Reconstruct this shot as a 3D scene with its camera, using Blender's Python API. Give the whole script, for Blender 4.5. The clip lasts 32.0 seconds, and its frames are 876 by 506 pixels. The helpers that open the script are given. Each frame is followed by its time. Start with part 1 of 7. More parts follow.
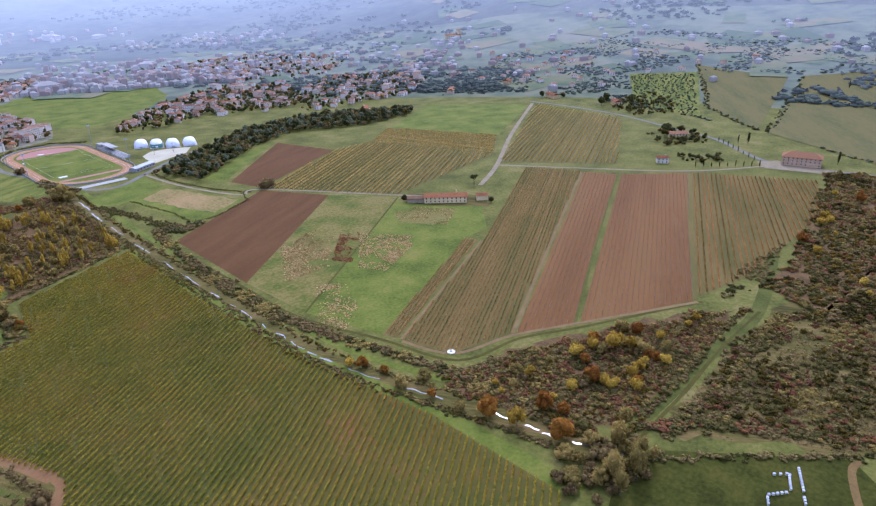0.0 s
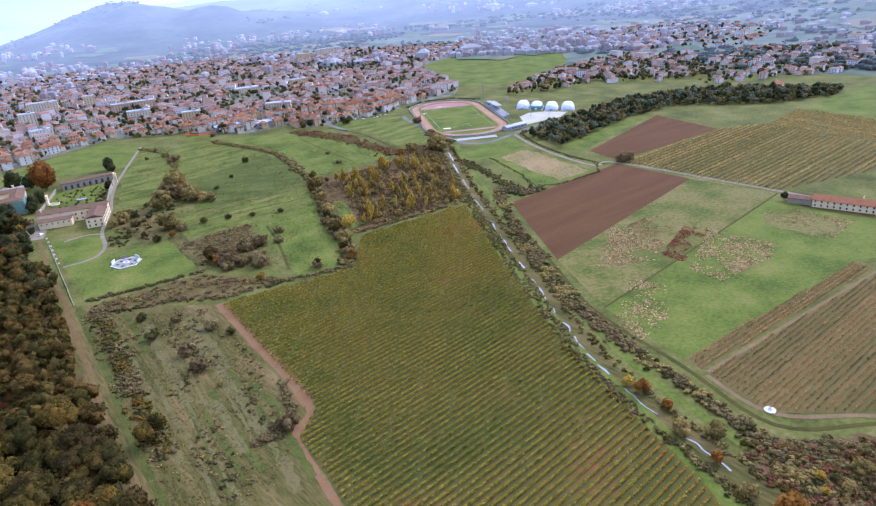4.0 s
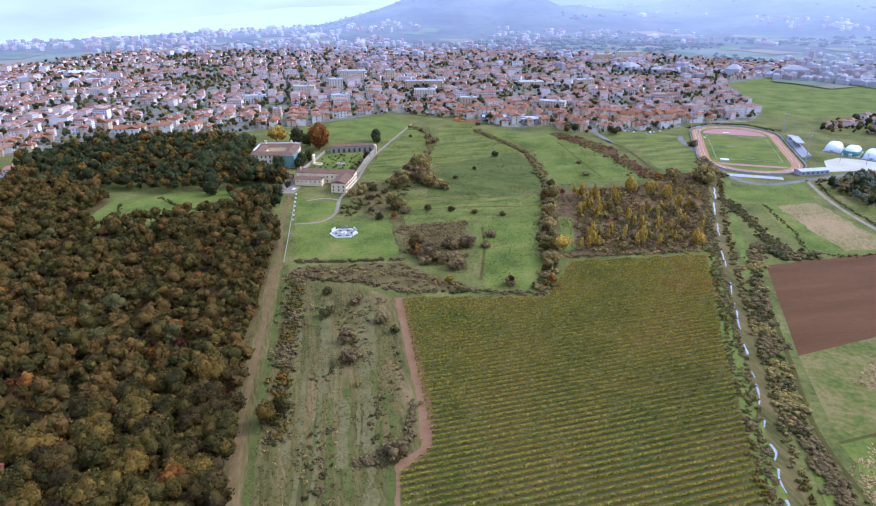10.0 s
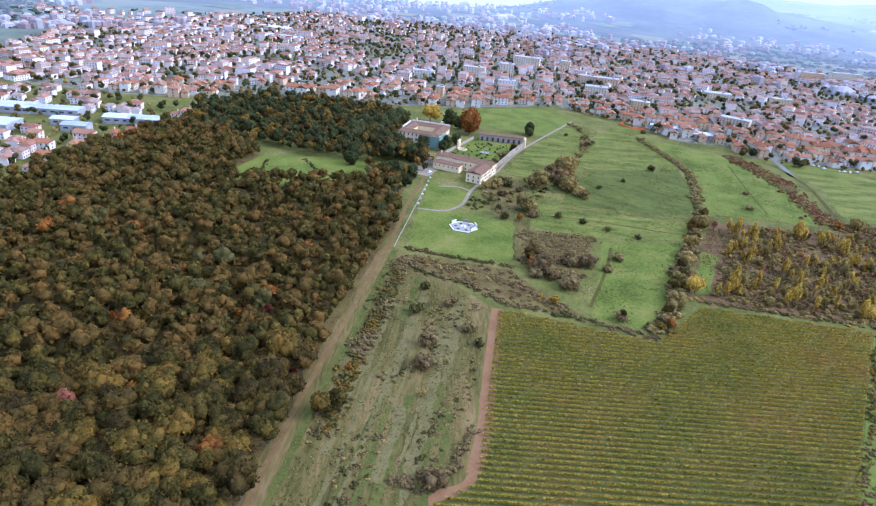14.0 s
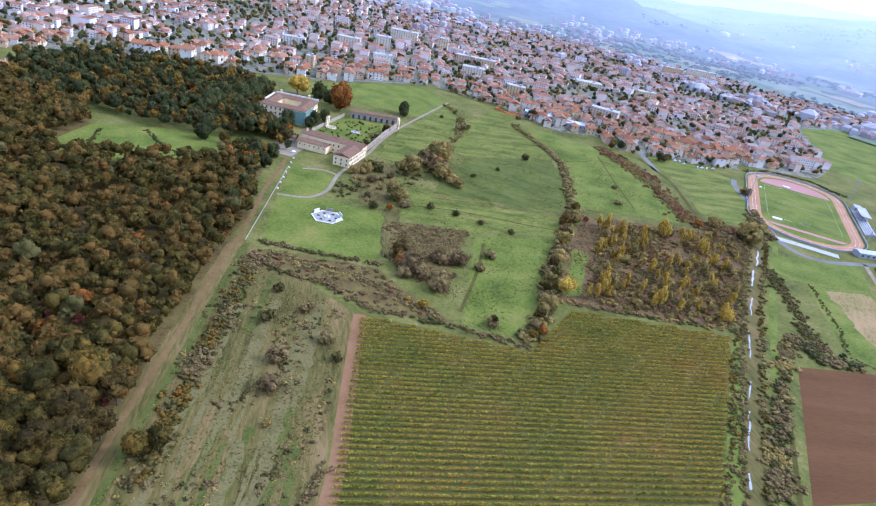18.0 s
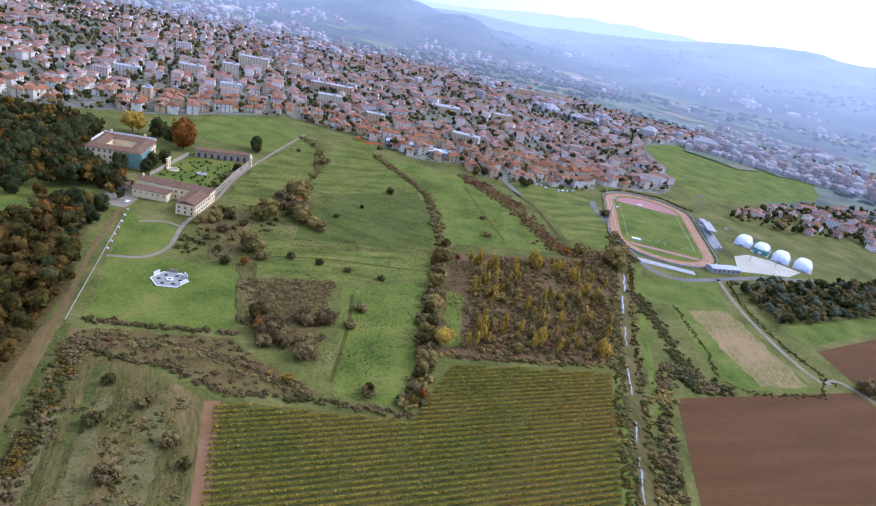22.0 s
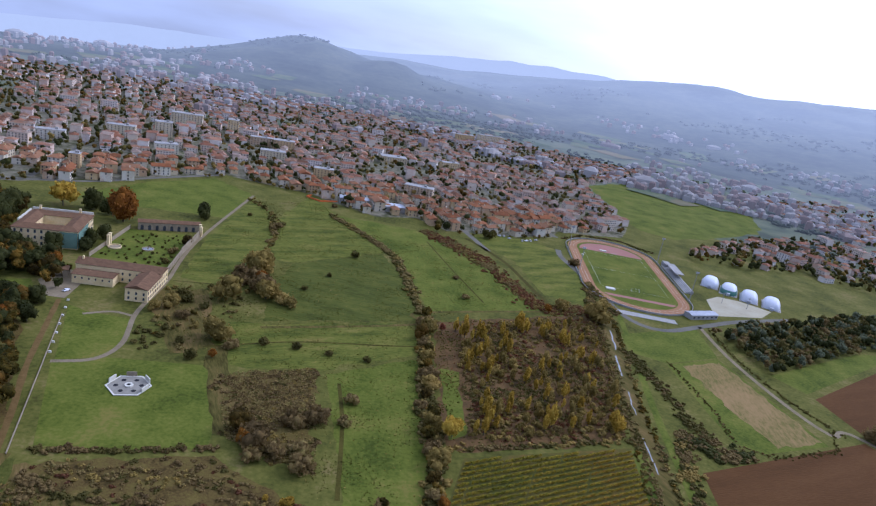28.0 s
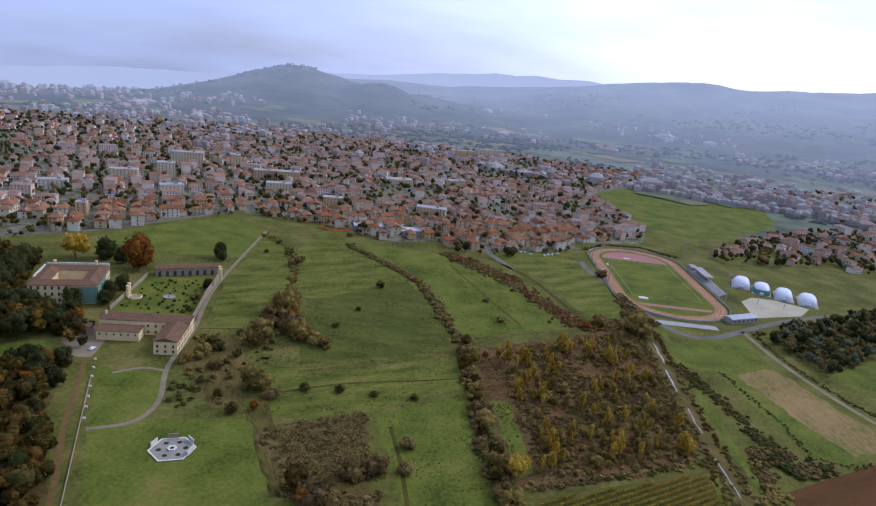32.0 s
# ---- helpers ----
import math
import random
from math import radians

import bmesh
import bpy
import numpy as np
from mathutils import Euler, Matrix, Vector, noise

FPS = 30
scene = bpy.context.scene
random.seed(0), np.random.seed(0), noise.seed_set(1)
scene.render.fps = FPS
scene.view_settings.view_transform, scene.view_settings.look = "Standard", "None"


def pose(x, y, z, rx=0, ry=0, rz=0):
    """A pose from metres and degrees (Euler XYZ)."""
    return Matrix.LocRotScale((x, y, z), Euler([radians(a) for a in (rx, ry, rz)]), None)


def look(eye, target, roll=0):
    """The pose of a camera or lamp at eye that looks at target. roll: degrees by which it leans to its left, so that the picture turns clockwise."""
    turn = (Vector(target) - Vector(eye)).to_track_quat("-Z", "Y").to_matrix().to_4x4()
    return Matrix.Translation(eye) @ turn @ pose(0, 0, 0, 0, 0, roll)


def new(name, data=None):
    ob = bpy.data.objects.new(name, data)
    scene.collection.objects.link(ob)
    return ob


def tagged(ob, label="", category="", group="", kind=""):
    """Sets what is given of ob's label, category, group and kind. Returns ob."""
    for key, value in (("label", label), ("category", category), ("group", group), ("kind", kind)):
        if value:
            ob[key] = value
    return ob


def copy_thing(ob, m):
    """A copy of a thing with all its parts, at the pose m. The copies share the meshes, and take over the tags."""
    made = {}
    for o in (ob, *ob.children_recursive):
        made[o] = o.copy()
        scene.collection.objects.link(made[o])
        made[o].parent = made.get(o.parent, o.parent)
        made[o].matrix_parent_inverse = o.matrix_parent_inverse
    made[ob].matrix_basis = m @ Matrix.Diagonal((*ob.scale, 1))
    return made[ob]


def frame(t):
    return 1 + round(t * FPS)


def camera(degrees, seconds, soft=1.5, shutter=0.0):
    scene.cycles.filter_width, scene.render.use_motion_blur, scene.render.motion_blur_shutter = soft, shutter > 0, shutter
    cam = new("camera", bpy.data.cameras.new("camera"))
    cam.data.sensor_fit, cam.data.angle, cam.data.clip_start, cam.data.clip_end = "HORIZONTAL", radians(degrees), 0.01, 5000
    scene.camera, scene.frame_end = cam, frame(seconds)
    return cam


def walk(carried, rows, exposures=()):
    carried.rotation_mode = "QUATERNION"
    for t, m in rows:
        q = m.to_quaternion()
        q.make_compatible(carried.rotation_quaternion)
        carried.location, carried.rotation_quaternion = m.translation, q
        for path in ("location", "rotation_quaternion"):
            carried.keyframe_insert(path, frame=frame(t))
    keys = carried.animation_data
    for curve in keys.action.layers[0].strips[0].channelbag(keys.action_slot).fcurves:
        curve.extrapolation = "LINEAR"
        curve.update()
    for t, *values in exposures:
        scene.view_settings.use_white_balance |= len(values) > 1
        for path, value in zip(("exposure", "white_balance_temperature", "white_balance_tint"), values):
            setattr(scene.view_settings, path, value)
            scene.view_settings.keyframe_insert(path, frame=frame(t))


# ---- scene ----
# The camera and its flight
cam = camera(68.5, 32.0, soft=1.25)
PATH = [
    (0, (-85.3, -192.7, 183.9), (-13.49, -135.04, 144.92), -1.52),
    (0.5, (-82.8, -193.3, 185.9), (-7.65, -140.68, 146.05), -1.72),
    (1, (-79.8, -192.9, 187.1), (-5.21, -140.80, 145.65), -1.08),
    (1.5, (-76.0, -191.4, 187.0), (-2.94, -137.29, 145.30), -0.53),
    (2, (-70.6, -189.2, 185.4), (2.13, -135.00, 143.34), -0.70),
    (2.5, (-62.8, -186.5, 182.0), (7.30, -128.56, 140.31), -1.61),
    (3, (-51.4, -183.4, 177.1), (4.63, -112.29, 134.63), -0.98),
    (3.5, (-37.5, -179.7, 171.6), (2.05, -97.80, 130.10), -2.74),
    (4, (-23.9, -175.9, 166.5), (-0.38, -87.18, 126.66), -4.19),
    (4.5, (-14.6, -172.0, 162.7), (0.19, -80.45, 125.24), -3.79),
    (6.5, (2.4, -154.0, 155.0), (3.31, -60.37, 119.98), -3.89),
    (7, (5.1, -150.7, 154.5), (-4.13, -57.49, 119.49), -3.75),
    (7.5, (7.4, -148.0, 155.0), (-4.49, -55.21, 119.75), -2.80),
    (8, (9.5, -145.6, 156.2), (-1.36, -53.27, 119.41), -2.34),
    (8.5, (11.5, -143.5, 157.9), (-0.52, -51.04, 121.83), -1.94),
    (9, (13.5, -141.6, 160.0), (-2.75, -50.33, 122.46), -1.64),
    (9.5, (15.6, -139.4, 162.1), (-0.19, -48.67, 123.21), -0.98),
    (10, (17.7, -137.3, 164.1), (1.04, -46.62, 125.36), -0.03),
    (10.5, (20.0, -135.1, 165.7), (-1.12, -45.37, 126.89), 0.90),
    (11, (22.4, -132.1, 166.7), (1.30, -42.34, 127.90), 1.83),
    (11.5, (24.9, -128.3, 167.1), (3.13, -38.70, 128.38), 2.57),
    (12, (27.3, -124.0, 167.2), (7.04, -33.75, 129.13), 3.02),
    (12.5, (29.5, -119.6, 167.3), (9.25, -29.91, 127.98), 3.82),
    (13, (31.7, -115.4, 167.5), (-9.41, -35.44, 123.62), 6.64),
    (13.5, (33.4, -111.1, 167.5), (-11.10, -32.89, 123.82), 5.77),
    (14, (34.0, -106.7, 167.3), (-4.51, -24.44, 125.44), 5.13),
    (14.5, (33.6, -102.5, 167.2), (-2.02, -19.52, 124.18), 5.90),
    (16.5, (28.9, -87.1, 167.0), (-2.21, -3.68, 121.48), 9.68),
    (17, (27.6, -82.0, 166.6), (0.99, 4.02, 123.17), 10.27),
    (17.5, (26.3, -76.3, 166.1), (3.60, 10.86, 122.62), 10.46),
    (18, (25.4, -70.4, 165.7), (5.64, 17.65, 122.58), 11.57),
    (18.5, (25.1, -64.8, 166.0), (6.60, 23.62, 123.20), 11.11),
    (19, (25.5, -59.9, 166.9), (10.00, 29.83, 125.54), 12.33),
    (19.5, (26.3, -55.3, 167.9), (15.56, 35.80, 128.19), 11.81),
    (20, (26.7, -51.4, 168.9), (24.05, 40.43, 129.49), 12.02),
    (20.5, (26.0, -47.7, 169.8), (25.07, 44.92, 132.13), 11.76),
    (21, (24.1, -43.8, 170.2), (22.30, 48.54, 132.01), 12.46),
    (21.5, (21.4, -40.0, 170.4), (19.43, 52.87, 133.43), 12.14),
    (22, (18.4, -36.3, 170.3), (17.17, 56.68, 133.54), 12.18),
    (22.5, (15.3, -32.7, 169.9), (13.85, 60.50, 133.66), 11.98),
    (23, (12.3, -29.2, 169.5), (10.92, 64.12, 133.53), 12.45),
    (23.5, (9.4, -26.0, 169.2), (8.43, 67.58, 133.81), 12.06),
    (24, (6.7, -23.0, 169.2), (6.47, 70.78, 134.46), 12.31),
    (24.5, (4.1, -20.3, 169.5), (4.42, 73.67, 135.31), 12.16),
    (25, (1.7, -17.9, 170.1), (3.46, 76.20, 136.19), 12.64),
    (25.5, (-0.8, -15.6, 170.9), (0.51, 78.54, 137.24), 12.61),
    (26, (-3.3, -13.8, 171.7), (3.42, 80.62, 139.37), 12.16),
    (26.5, (-6.2, -11.6, 172.0), (3.01, 82.97, 140.81), 11.92),
    (28.5, (-19.7, 1.7, 170.9), (-12.16, 97.15, 141.98), 10.39),
    (29, (-22.8, 4.6, 170.7), (-15.13, 99.93, 141.65), 10.44),
    (29.5, (-25.6, 6.9, 170.6), (-15.72, 102.50, 143.00), 8.82),
    (30, (-28.3, 9.1, 170.3), (-18.97, 104.57, 142.03), 9.26),
    (30.5, (-30.9, 11.1, 170.1), (-21.48, 106.73, 142.42), 8.21),
    (31, (-33.5, 13.0, 169.8), (-24.70, 108.85, 142.55), 7.67),
    (31.5, (-36.2, 15.1, 169.6), (-27.18, 110.83, 142.25), 7.16),
    (32, (-38.9, 17.0, 169.4), (-31.01, 113.02, 142.72), 6.09),
]
walk(cam, [(t, look(eye, target, roll)) for t, eye, target, roll in PATH], exposures=[(0.0, 0.47, 4900, 32), (3.0, 0.65, 4750, 32), (4.5, 0.65, 4700, 32), (9.0, 0.63, 4600, 32), (12.0, 0.58, 4590, 31), (14.0, 0.83, 4550, 29), (19.0, 0.83, 4600, 29), (20.5, 0.6, 4650, 30), (23.0, 0.35, 4720, 30), (26.5, 0.01, 4820, 29), (29.0, -0.33, 5020, 27), (32.0, -0.41, 5120, 27)])

# Daylight: a hazy autumn sky with a soft sun over the hills
SUN_AZ, SUN_EL = radians(62), radians(38)
world = bpy.data.worlds.new("hazy_sky")
world.use_nodes = True
scene.world = world
wn, wl = world.node_tree.nodes, world.node_tree.links
sky = wn.new("ShaderNodeTexSky")
sky.sky_type, sky.sun_disc = "NISHITA", False
sky.sun_elevation, sky.sun_rotation = SUN_EL, SUN_AZ
sky.air_density, sky.dust_density, sky.ozone_density = 1.0, 1.0, 1.5
cover = wn.new("ShaderNodeTexNoise")
cover.inputs["Scale"].default_value, cover.inputs["Detail"].default_value = 2.2, 5
stretch_sky = wn.new("ShaderNodeMapping")
stretch_sky.inputs["Scale"].default_value = (1, 1, 5)
wl.new(wn.new("ShaderNodeTexCoord").outputs["Generated"], stretch_sky.inputs[0])
wl.new(stretch_sky.outputs[0], cover.inputs["Vector"])
veil = wn.new("ShaderNodeMapRange")
veil.inputs["From Min"].default_value, veil.inputs["From Max"].default_value, veil.inputs["To Min"].default_value, veil.inputs["To Max"].default_value = 0.35, 0.6, 0.55, 0.97
wl.new(cover.outputs["Fac"], veil.inputs[0])
clouds = wn.new("ShaderNodeMix")
clouds.data_type = "RGBA"
toward = wn.new("ShaderNodeVectorMath")
toward.operation = "DOT_PRODUCT"
wl.new(wn.new("ShaderNodeTexCoord").outputs["Generated"], toward.inputs[0])
toward.inputs[1].default_value = (math.sin(SUN_AZ) * math.cos(SUN_EL), math.cos(SUN_AZ) * math.cos(SUN_EL), math.sin(SUN_EL))
shine = wn.new("ShaderNodeMapRange")
shine.interpolation_type = "SMOOTHSTEP"
shine.inputs["From Min"].default_value, shine.inputs["From Max"].default_value, shine.inputs["To Min"].default_value, shine.inputs["To Max"].default_value = 0.1, 1.0, 0.0, 1.0
wl.new(toward.outputs["Value"], shine.inputs[0])
lit = wn.new("ShaderNodeMix")
lit.data_type = "RGBA"
lit.inputs["A"].default_value, lit.inputs["B"].default_value = (6.6, 7.4, 8.6, 1), (19.0, 19.5, 20.0, 1)
wl.new(shine.outputs[0], lit.inputs["Factor"])
wl.new(lit.outputs["Result"], clouds.inputs["B"])
wl.new(veil.outputs[0], clouds.inputs["Factor"])
wl.new(sky.outputs[0], clouds.inputs["A"])
wn["Background"].inputs["Strength"].default_value = 0.11
wl.new(clouds.outputs["Result"], wn["Background"].inputs["Color"])
sun = new("sun", bpy.data.lights.new("sun", "SUN"))
sun.data.energy, sun.data.angle, sun.data.color = 2.0, radians(9), (1.0, 0.93, 0.82)
sun.matrix_world = look((math.sin(SUN_AZ) * math.cos(SUN_EL) * 900, math.cos(SUN_AZ) * math.cos(SUN_EL) * 900, math.sin(SUN_EL) * 900), (0, 0, 0))


# ---- materials ----
def surface(name, colours, scale=0.05, fine=1.0, rough=0.9, bump=0.0, vary=0.0, island=0.0, contrast=1.0, local=False, glow=None, stretch=None, leaf=0.0):
    """A rough natural surface: colours run over noise of two sizes, with variation from object to object or clump to clump."""
    m = bpy.data.materials.new(name)
    m.use_nodes = True
    n, l = m.node_tree.nodes, m.node_tree.links
    p = n["Principled BSDF"]
    p.inputs["Roughness"].default_value = rough
    p.inputs["Specular IOR Level"].default_value = 0.04 if rough > 0.75 else 0.35
    place = n.new("ShaderNodeTexCoord").outputs["Object"] if local else n.new("ShaderNodeNewGeometry").outputs["Position"]
    if stretch:
        mp = n.new("ShaderNodeMapping")
        mp.vector_type = "TEXTURE"
        mp.inputs["Rotation"].default_value = (0, 0, stretch[0])
        mp.inputs["Scale"].default_value = (1 / stretch[1], 1 / stretch[2], 1)
        l.new(place, mp.inputs["Vector"])
        place = mp.outputs[0]
    def noisy(s, d):
        t = n.new("ShaderNodeTexNoise")
        t.inputs["Scale"].default_value, t.inputs["Detail"].default_value, t.inputs["Roughness"].default_value = s, d, 0.6
        l.new(place, t.inputs["Vector"])
        return t.outputs["Fac"]
    def mathed(op, a, b):
        t = n.new("ShaderNodeMath")
        t.operation = op
        for k, v in enumerate((a, b)):
            if isinstance(v, (int, float)):
                t.inputs[k].default_value = v
            else:
                l.new(v, t.inputs[k])
        return t.outputs[0]
    a, b = noisy(scale, 4), noisy(fine, 3)
    f = mathed("ADD", mathed("MULTIPLY", mathed("SUBTRACT", a, 0.5), 1.5 * contrast), mathed("MULTIPLY", mathed("SUBTRACT", b, 0.5), 1.0 * contrast))
    f = mathed("ADD", f, 0.5)
    if vary:
        f = mathed("ADD", f, mathed("MULTIPLY", mathed("SUBTRACT", n.new("ShaderNodeObjectInfo").outputs["Random"], 0.5), 2 * vary))
    if island:
        f = mathed("ADD", f, mathed("MULTIPLY", mathed("SUBTRACT", n.new("ShaderNodeNewGeometry").outputs["Random Per Island"], 0.5), 2 * island))
    r = n.new("ShaderNodeValToRGB")
    els = r.color_ramp.elements
    while len(els) < len(colours):
        els.new(0.5)
    for k, c in enumerate(colours):
        els[k].position = k / max(1, len(colours) - 1)
        els[k].color = (*c, 1)
    l.new(f, r.inputs[0])
    l.new(r.outputs[0], p.inputs["Base Color"])
    if leaf:
        tl = n.new("ShaderNodeBsdfTranslucent")
        l.new(r.outputs[0], tl.inputs["Color"])
        mx = n.new("ShaderNodeMixShader")
        mx.inputs[0].default_value = leaf
        l.new(p.outputs[0], mx.inputs[1])
        l.new(tl.outputs[0], mx.inputs[2])
        l.new(mx.outputs[0], n["Material Output"].inputs["Surface"])
    if bump:
        bp = n.new("ShaderNodeBump")
        bp.inputs["Strength"].default_value, bp.inputs["Distance"].default_value = 0.7, bump
        l.new(b, bp.inputs["Height"])
        l.new(bp.outputs[0], p.inputs["Normal"])
    # glow paints haze as emission; a fifth value makes it grow with distance and x
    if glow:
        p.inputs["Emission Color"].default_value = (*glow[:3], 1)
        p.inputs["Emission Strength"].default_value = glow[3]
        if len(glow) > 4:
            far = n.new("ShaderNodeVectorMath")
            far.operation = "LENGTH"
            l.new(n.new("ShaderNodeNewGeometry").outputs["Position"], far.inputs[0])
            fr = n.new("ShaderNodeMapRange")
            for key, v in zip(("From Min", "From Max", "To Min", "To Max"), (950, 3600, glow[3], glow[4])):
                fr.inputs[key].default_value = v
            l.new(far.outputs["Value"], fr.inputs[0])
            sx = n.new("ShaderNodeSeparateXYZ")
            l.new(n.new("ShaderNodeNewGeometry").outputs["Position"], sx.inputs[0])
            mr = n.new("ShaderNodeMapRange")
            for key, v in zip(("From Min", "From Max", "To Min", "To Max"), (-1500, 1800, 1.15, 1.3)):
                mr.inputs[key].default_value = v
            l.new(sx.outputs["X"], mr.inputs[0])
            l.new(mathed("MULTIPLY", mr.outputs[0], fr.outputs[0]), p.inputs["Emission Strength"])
    return m


GRASS = surface("meadow_grass", [(0.0512, 0.0526, 0.0105), (0.0832, 0.0845, 0.0148), (0.114, 0.108, 0.0208), (0.162, 0.129, 0.0399)], 0.03, 0.4, bump=0.2, contrast=1.5)
MEADOW = surface("tussocky_green_meadow", [(0.047, 0.0566, 0.00918), (0.0824, 0.0943, 0.0131), (0.119, 0.123, 0.0183), (0.165, 0.137, 0.0306)], 0.06, 0.6, bump=0.25, contrast=1.6, stretch=(0.418, 0.449, 1.57))
DARKMEADOW = surface("dark_young_crop", [(0.0431, 0.0523, 0.00847), (0.0718, 0.0812, 0.0128), (0.102, 0.104, 0.017)], 0.05, 0.4, bump=0.15, stretch=(-0.1, 0.4, 1.6), contrast=1.3)
# Green darkened in colour to stand for the lens's corner falloff
CORNERGRASS = surface("grass_vignette_darkened", [(0.0234, 0.0252, 0.0036), (0.039, 0.042, 0.0054), (0.065, 0.0578, 0.0084)], 0.06, 0.5, bump=0.2, contrast=1.6)
LUSH = surface("lush_grass", [(0.0465, 0.0613, 0.00767), (0.0819, 0.099, 0.0118), (0.11, 0.123, 0.0166), (0.156, 0.135, 0.0278)], 0.035, 0.5, bump=0.1, contrast=1.4)
ROUGHG = surface("rough_grass", [(0.0404, 0.0335, 0.00792), (0.066, 0.0581, 0.0122), (0.0913, 0.0741, 0.0173), (0.122, 0.0864, 0.0246), (0.16, 0.108, 0.0376)], 0.07, 0.7, bump=0.25, stretch=(2, 0.211, 1.21), contrast=1.6)
ROUGHGREEN = surface("grassy_old_furrow", [(0.0441, 0.0494, 0.0084), (0.0693, 0.0741, 0.0126), (0.0893, 0.0874, 0.0168)], 0.09, 0.8, bump=0.25, contrast=1.6)
ROUGHDRY = surface("dry_weedy_furrow", [(0.075, 0.066, 0.018), (0.1, 0.084, 0.024), (0.128, 0.102, 0.033), (0.082, 0.082, 0.02)], 0.09, 0.8, bump=0.25, contrast=1.6)
SCRUBSOIL = surface("brown_scrub_litter", [(0.0404, 0.0282, 0.00848), (0.0691, 0.0475, 0.0135), (0.0957, 0.066, 0.0186), (0.106, 0.0845, 0.0191), (0.139, 0.095, 0.0282)], 0.09, 0.9, bump=0.3, contrast=1.5)
RUSSETSOIL = surface("russet_scrub_litter", [(0.053, 0.0358, 0.0141), (0.0883, 0.0544, 0.02), (0.124, 0.0714, 0.026), (0.106, 0.085, 0.0247)], 0.08, 0.8, bump=0.3, contrast=1.5)
TANDIRT = surface("tan_trodden_earth", [(0.116, 0.0739, 0.0272), (0.163, 0.107, 0.0431), (0.204, 0.139, 0.059)], 0.1, 0.9, bump=0.05)
TRACKDIRT = surface("brown_dirt_track", [(0.0888, 0.0566, 0.0162), (0.133, 0.0835, 0.027), (0.169, 0.109, 0.0378)], 0.2, 0.9, bump=0.05)
STUBBLE = surface("patchy_grass_with_straw", [(0.0575, 0.0726, 0.0096), (0.0853, 0.0931, 0.0144), (0.121, 0.104, 0.0216), (0.167, 0.128, 0.0372), (0.0788, 0.0894, 0.0132)], 0.028, 0.4, bump=0.15, contrast=1.7)
TANFIELD = surface("dry_mown_field", [(0.084, 0.0997, 0.0187), (0.147, 0.119, 0.0328), (0.221, 0.152, 0.0562), (0.252, 0.166, 0.0663)], 0.04, 0.4, bump=0.1, contrast=1.4, stretch=(1.4, 0.5, 1.2))
GOLDFIELD = surface("golden_hill_vineyard", [(0.0574, 0.0645, 0.0171), (0.0861, 0.0808, 0.0228), (0.115, 0.0946, 0.0276), (0.0738, 0.0774, 0.0228)], 0.02, 0.25, bump=0.2, stretch=(0.5, 0.3, 2.0))
PLOUGH = surface("ploughed_clay_soil", [(0.0639, 0.031, 0.00945), (0.0889, 0.0427, 0.0134), (0.112, 0.0569, 0.0188)], 0.03, 0.7, bump=0.3, stretch=(0.361, 0.3, 2.31))
REDSOIL = surface("reddish_bare_vine_soil", [(0.0929, 0.0446, 0.013), (0.125, 0.0596, 0.018), (0.155, 0.0774, 0.0239), (0.111, 0.0744, 0.0196)], 0.02, 0.6, bump=0.15, stretch=(0.34, 0.137, 1.45))
VINESOIL = surface("vineyard_grass_and_soil", [(0.0424, 0.0484, 0.00941), (0.0658, 0.0675, 0.0126), (0.101, 0.0779, 0.0173), (0.181, 0.0779, 0.0284)], 0.02, 0.3, bump=0.1)
DRYVINE = surface("bare_vineyard_soil", [(0.0552, 0.0632, 0.0137), (0.0912, 0.0785, 0.0197), (0.13, 0.092, 0.0258), (0.156, 0.124, 0.041)], 0.03, 0.5, bump=0.1, stretch=(0.415, 0.279, 1.27))
REDEARTH = surface("red_earth_path", [(0.127, 0.0646, 0.023), (0.178, 0.0953, 0.0367), (0.19, 0.117, 0.0505)], 0.08, 0.9, bump=0.05)
DIRT = surface("pale_dirt_road", [(0.14, 0.109, 0.0595), (0.2, 0.16, 0.0935), (0.26, 0.209, 0.128)], 0.1, 0.9, bump=0.05)
TARMAC = surface("worn_asphalt", [(0.1, 0.0922, 0.0704), (0.14, 0.13, 0.0992), (0.175, 0.161, 0.122)], 0.05, 0.7)
# Whitish base paints in the bright sky's reflection, besides the real gloss
WATER = surface("water_sky_whitened", [(0.176, 0.176, 0.16), (0.272, 0.272, 0.248)], 0.06, 0.4, rough=0.2)
MUD = surface("muddy_bank", [(0.0342, 0.0313, 0.0063), (0.0608, 0.053, 0.00945), (0.0836, 0.068, 0.0132)], 0.05, 0.6, bump=0.2)
# Aerial haze is put into the emission of the far materials below
HAZE_GLOW = (0.45, 0.5, 0.56, 0.01, 0.68)
HAZE = surface("far_land_haze_glow", [(0.05, 0.06, 0.036), (0.075, 0.09, 0.048), (0.1, 0.112, 0.058), (0.125, 0.12, 0.068)], 0.006, 0.03, contrast=1.7, glow=HAZE_GLOW)
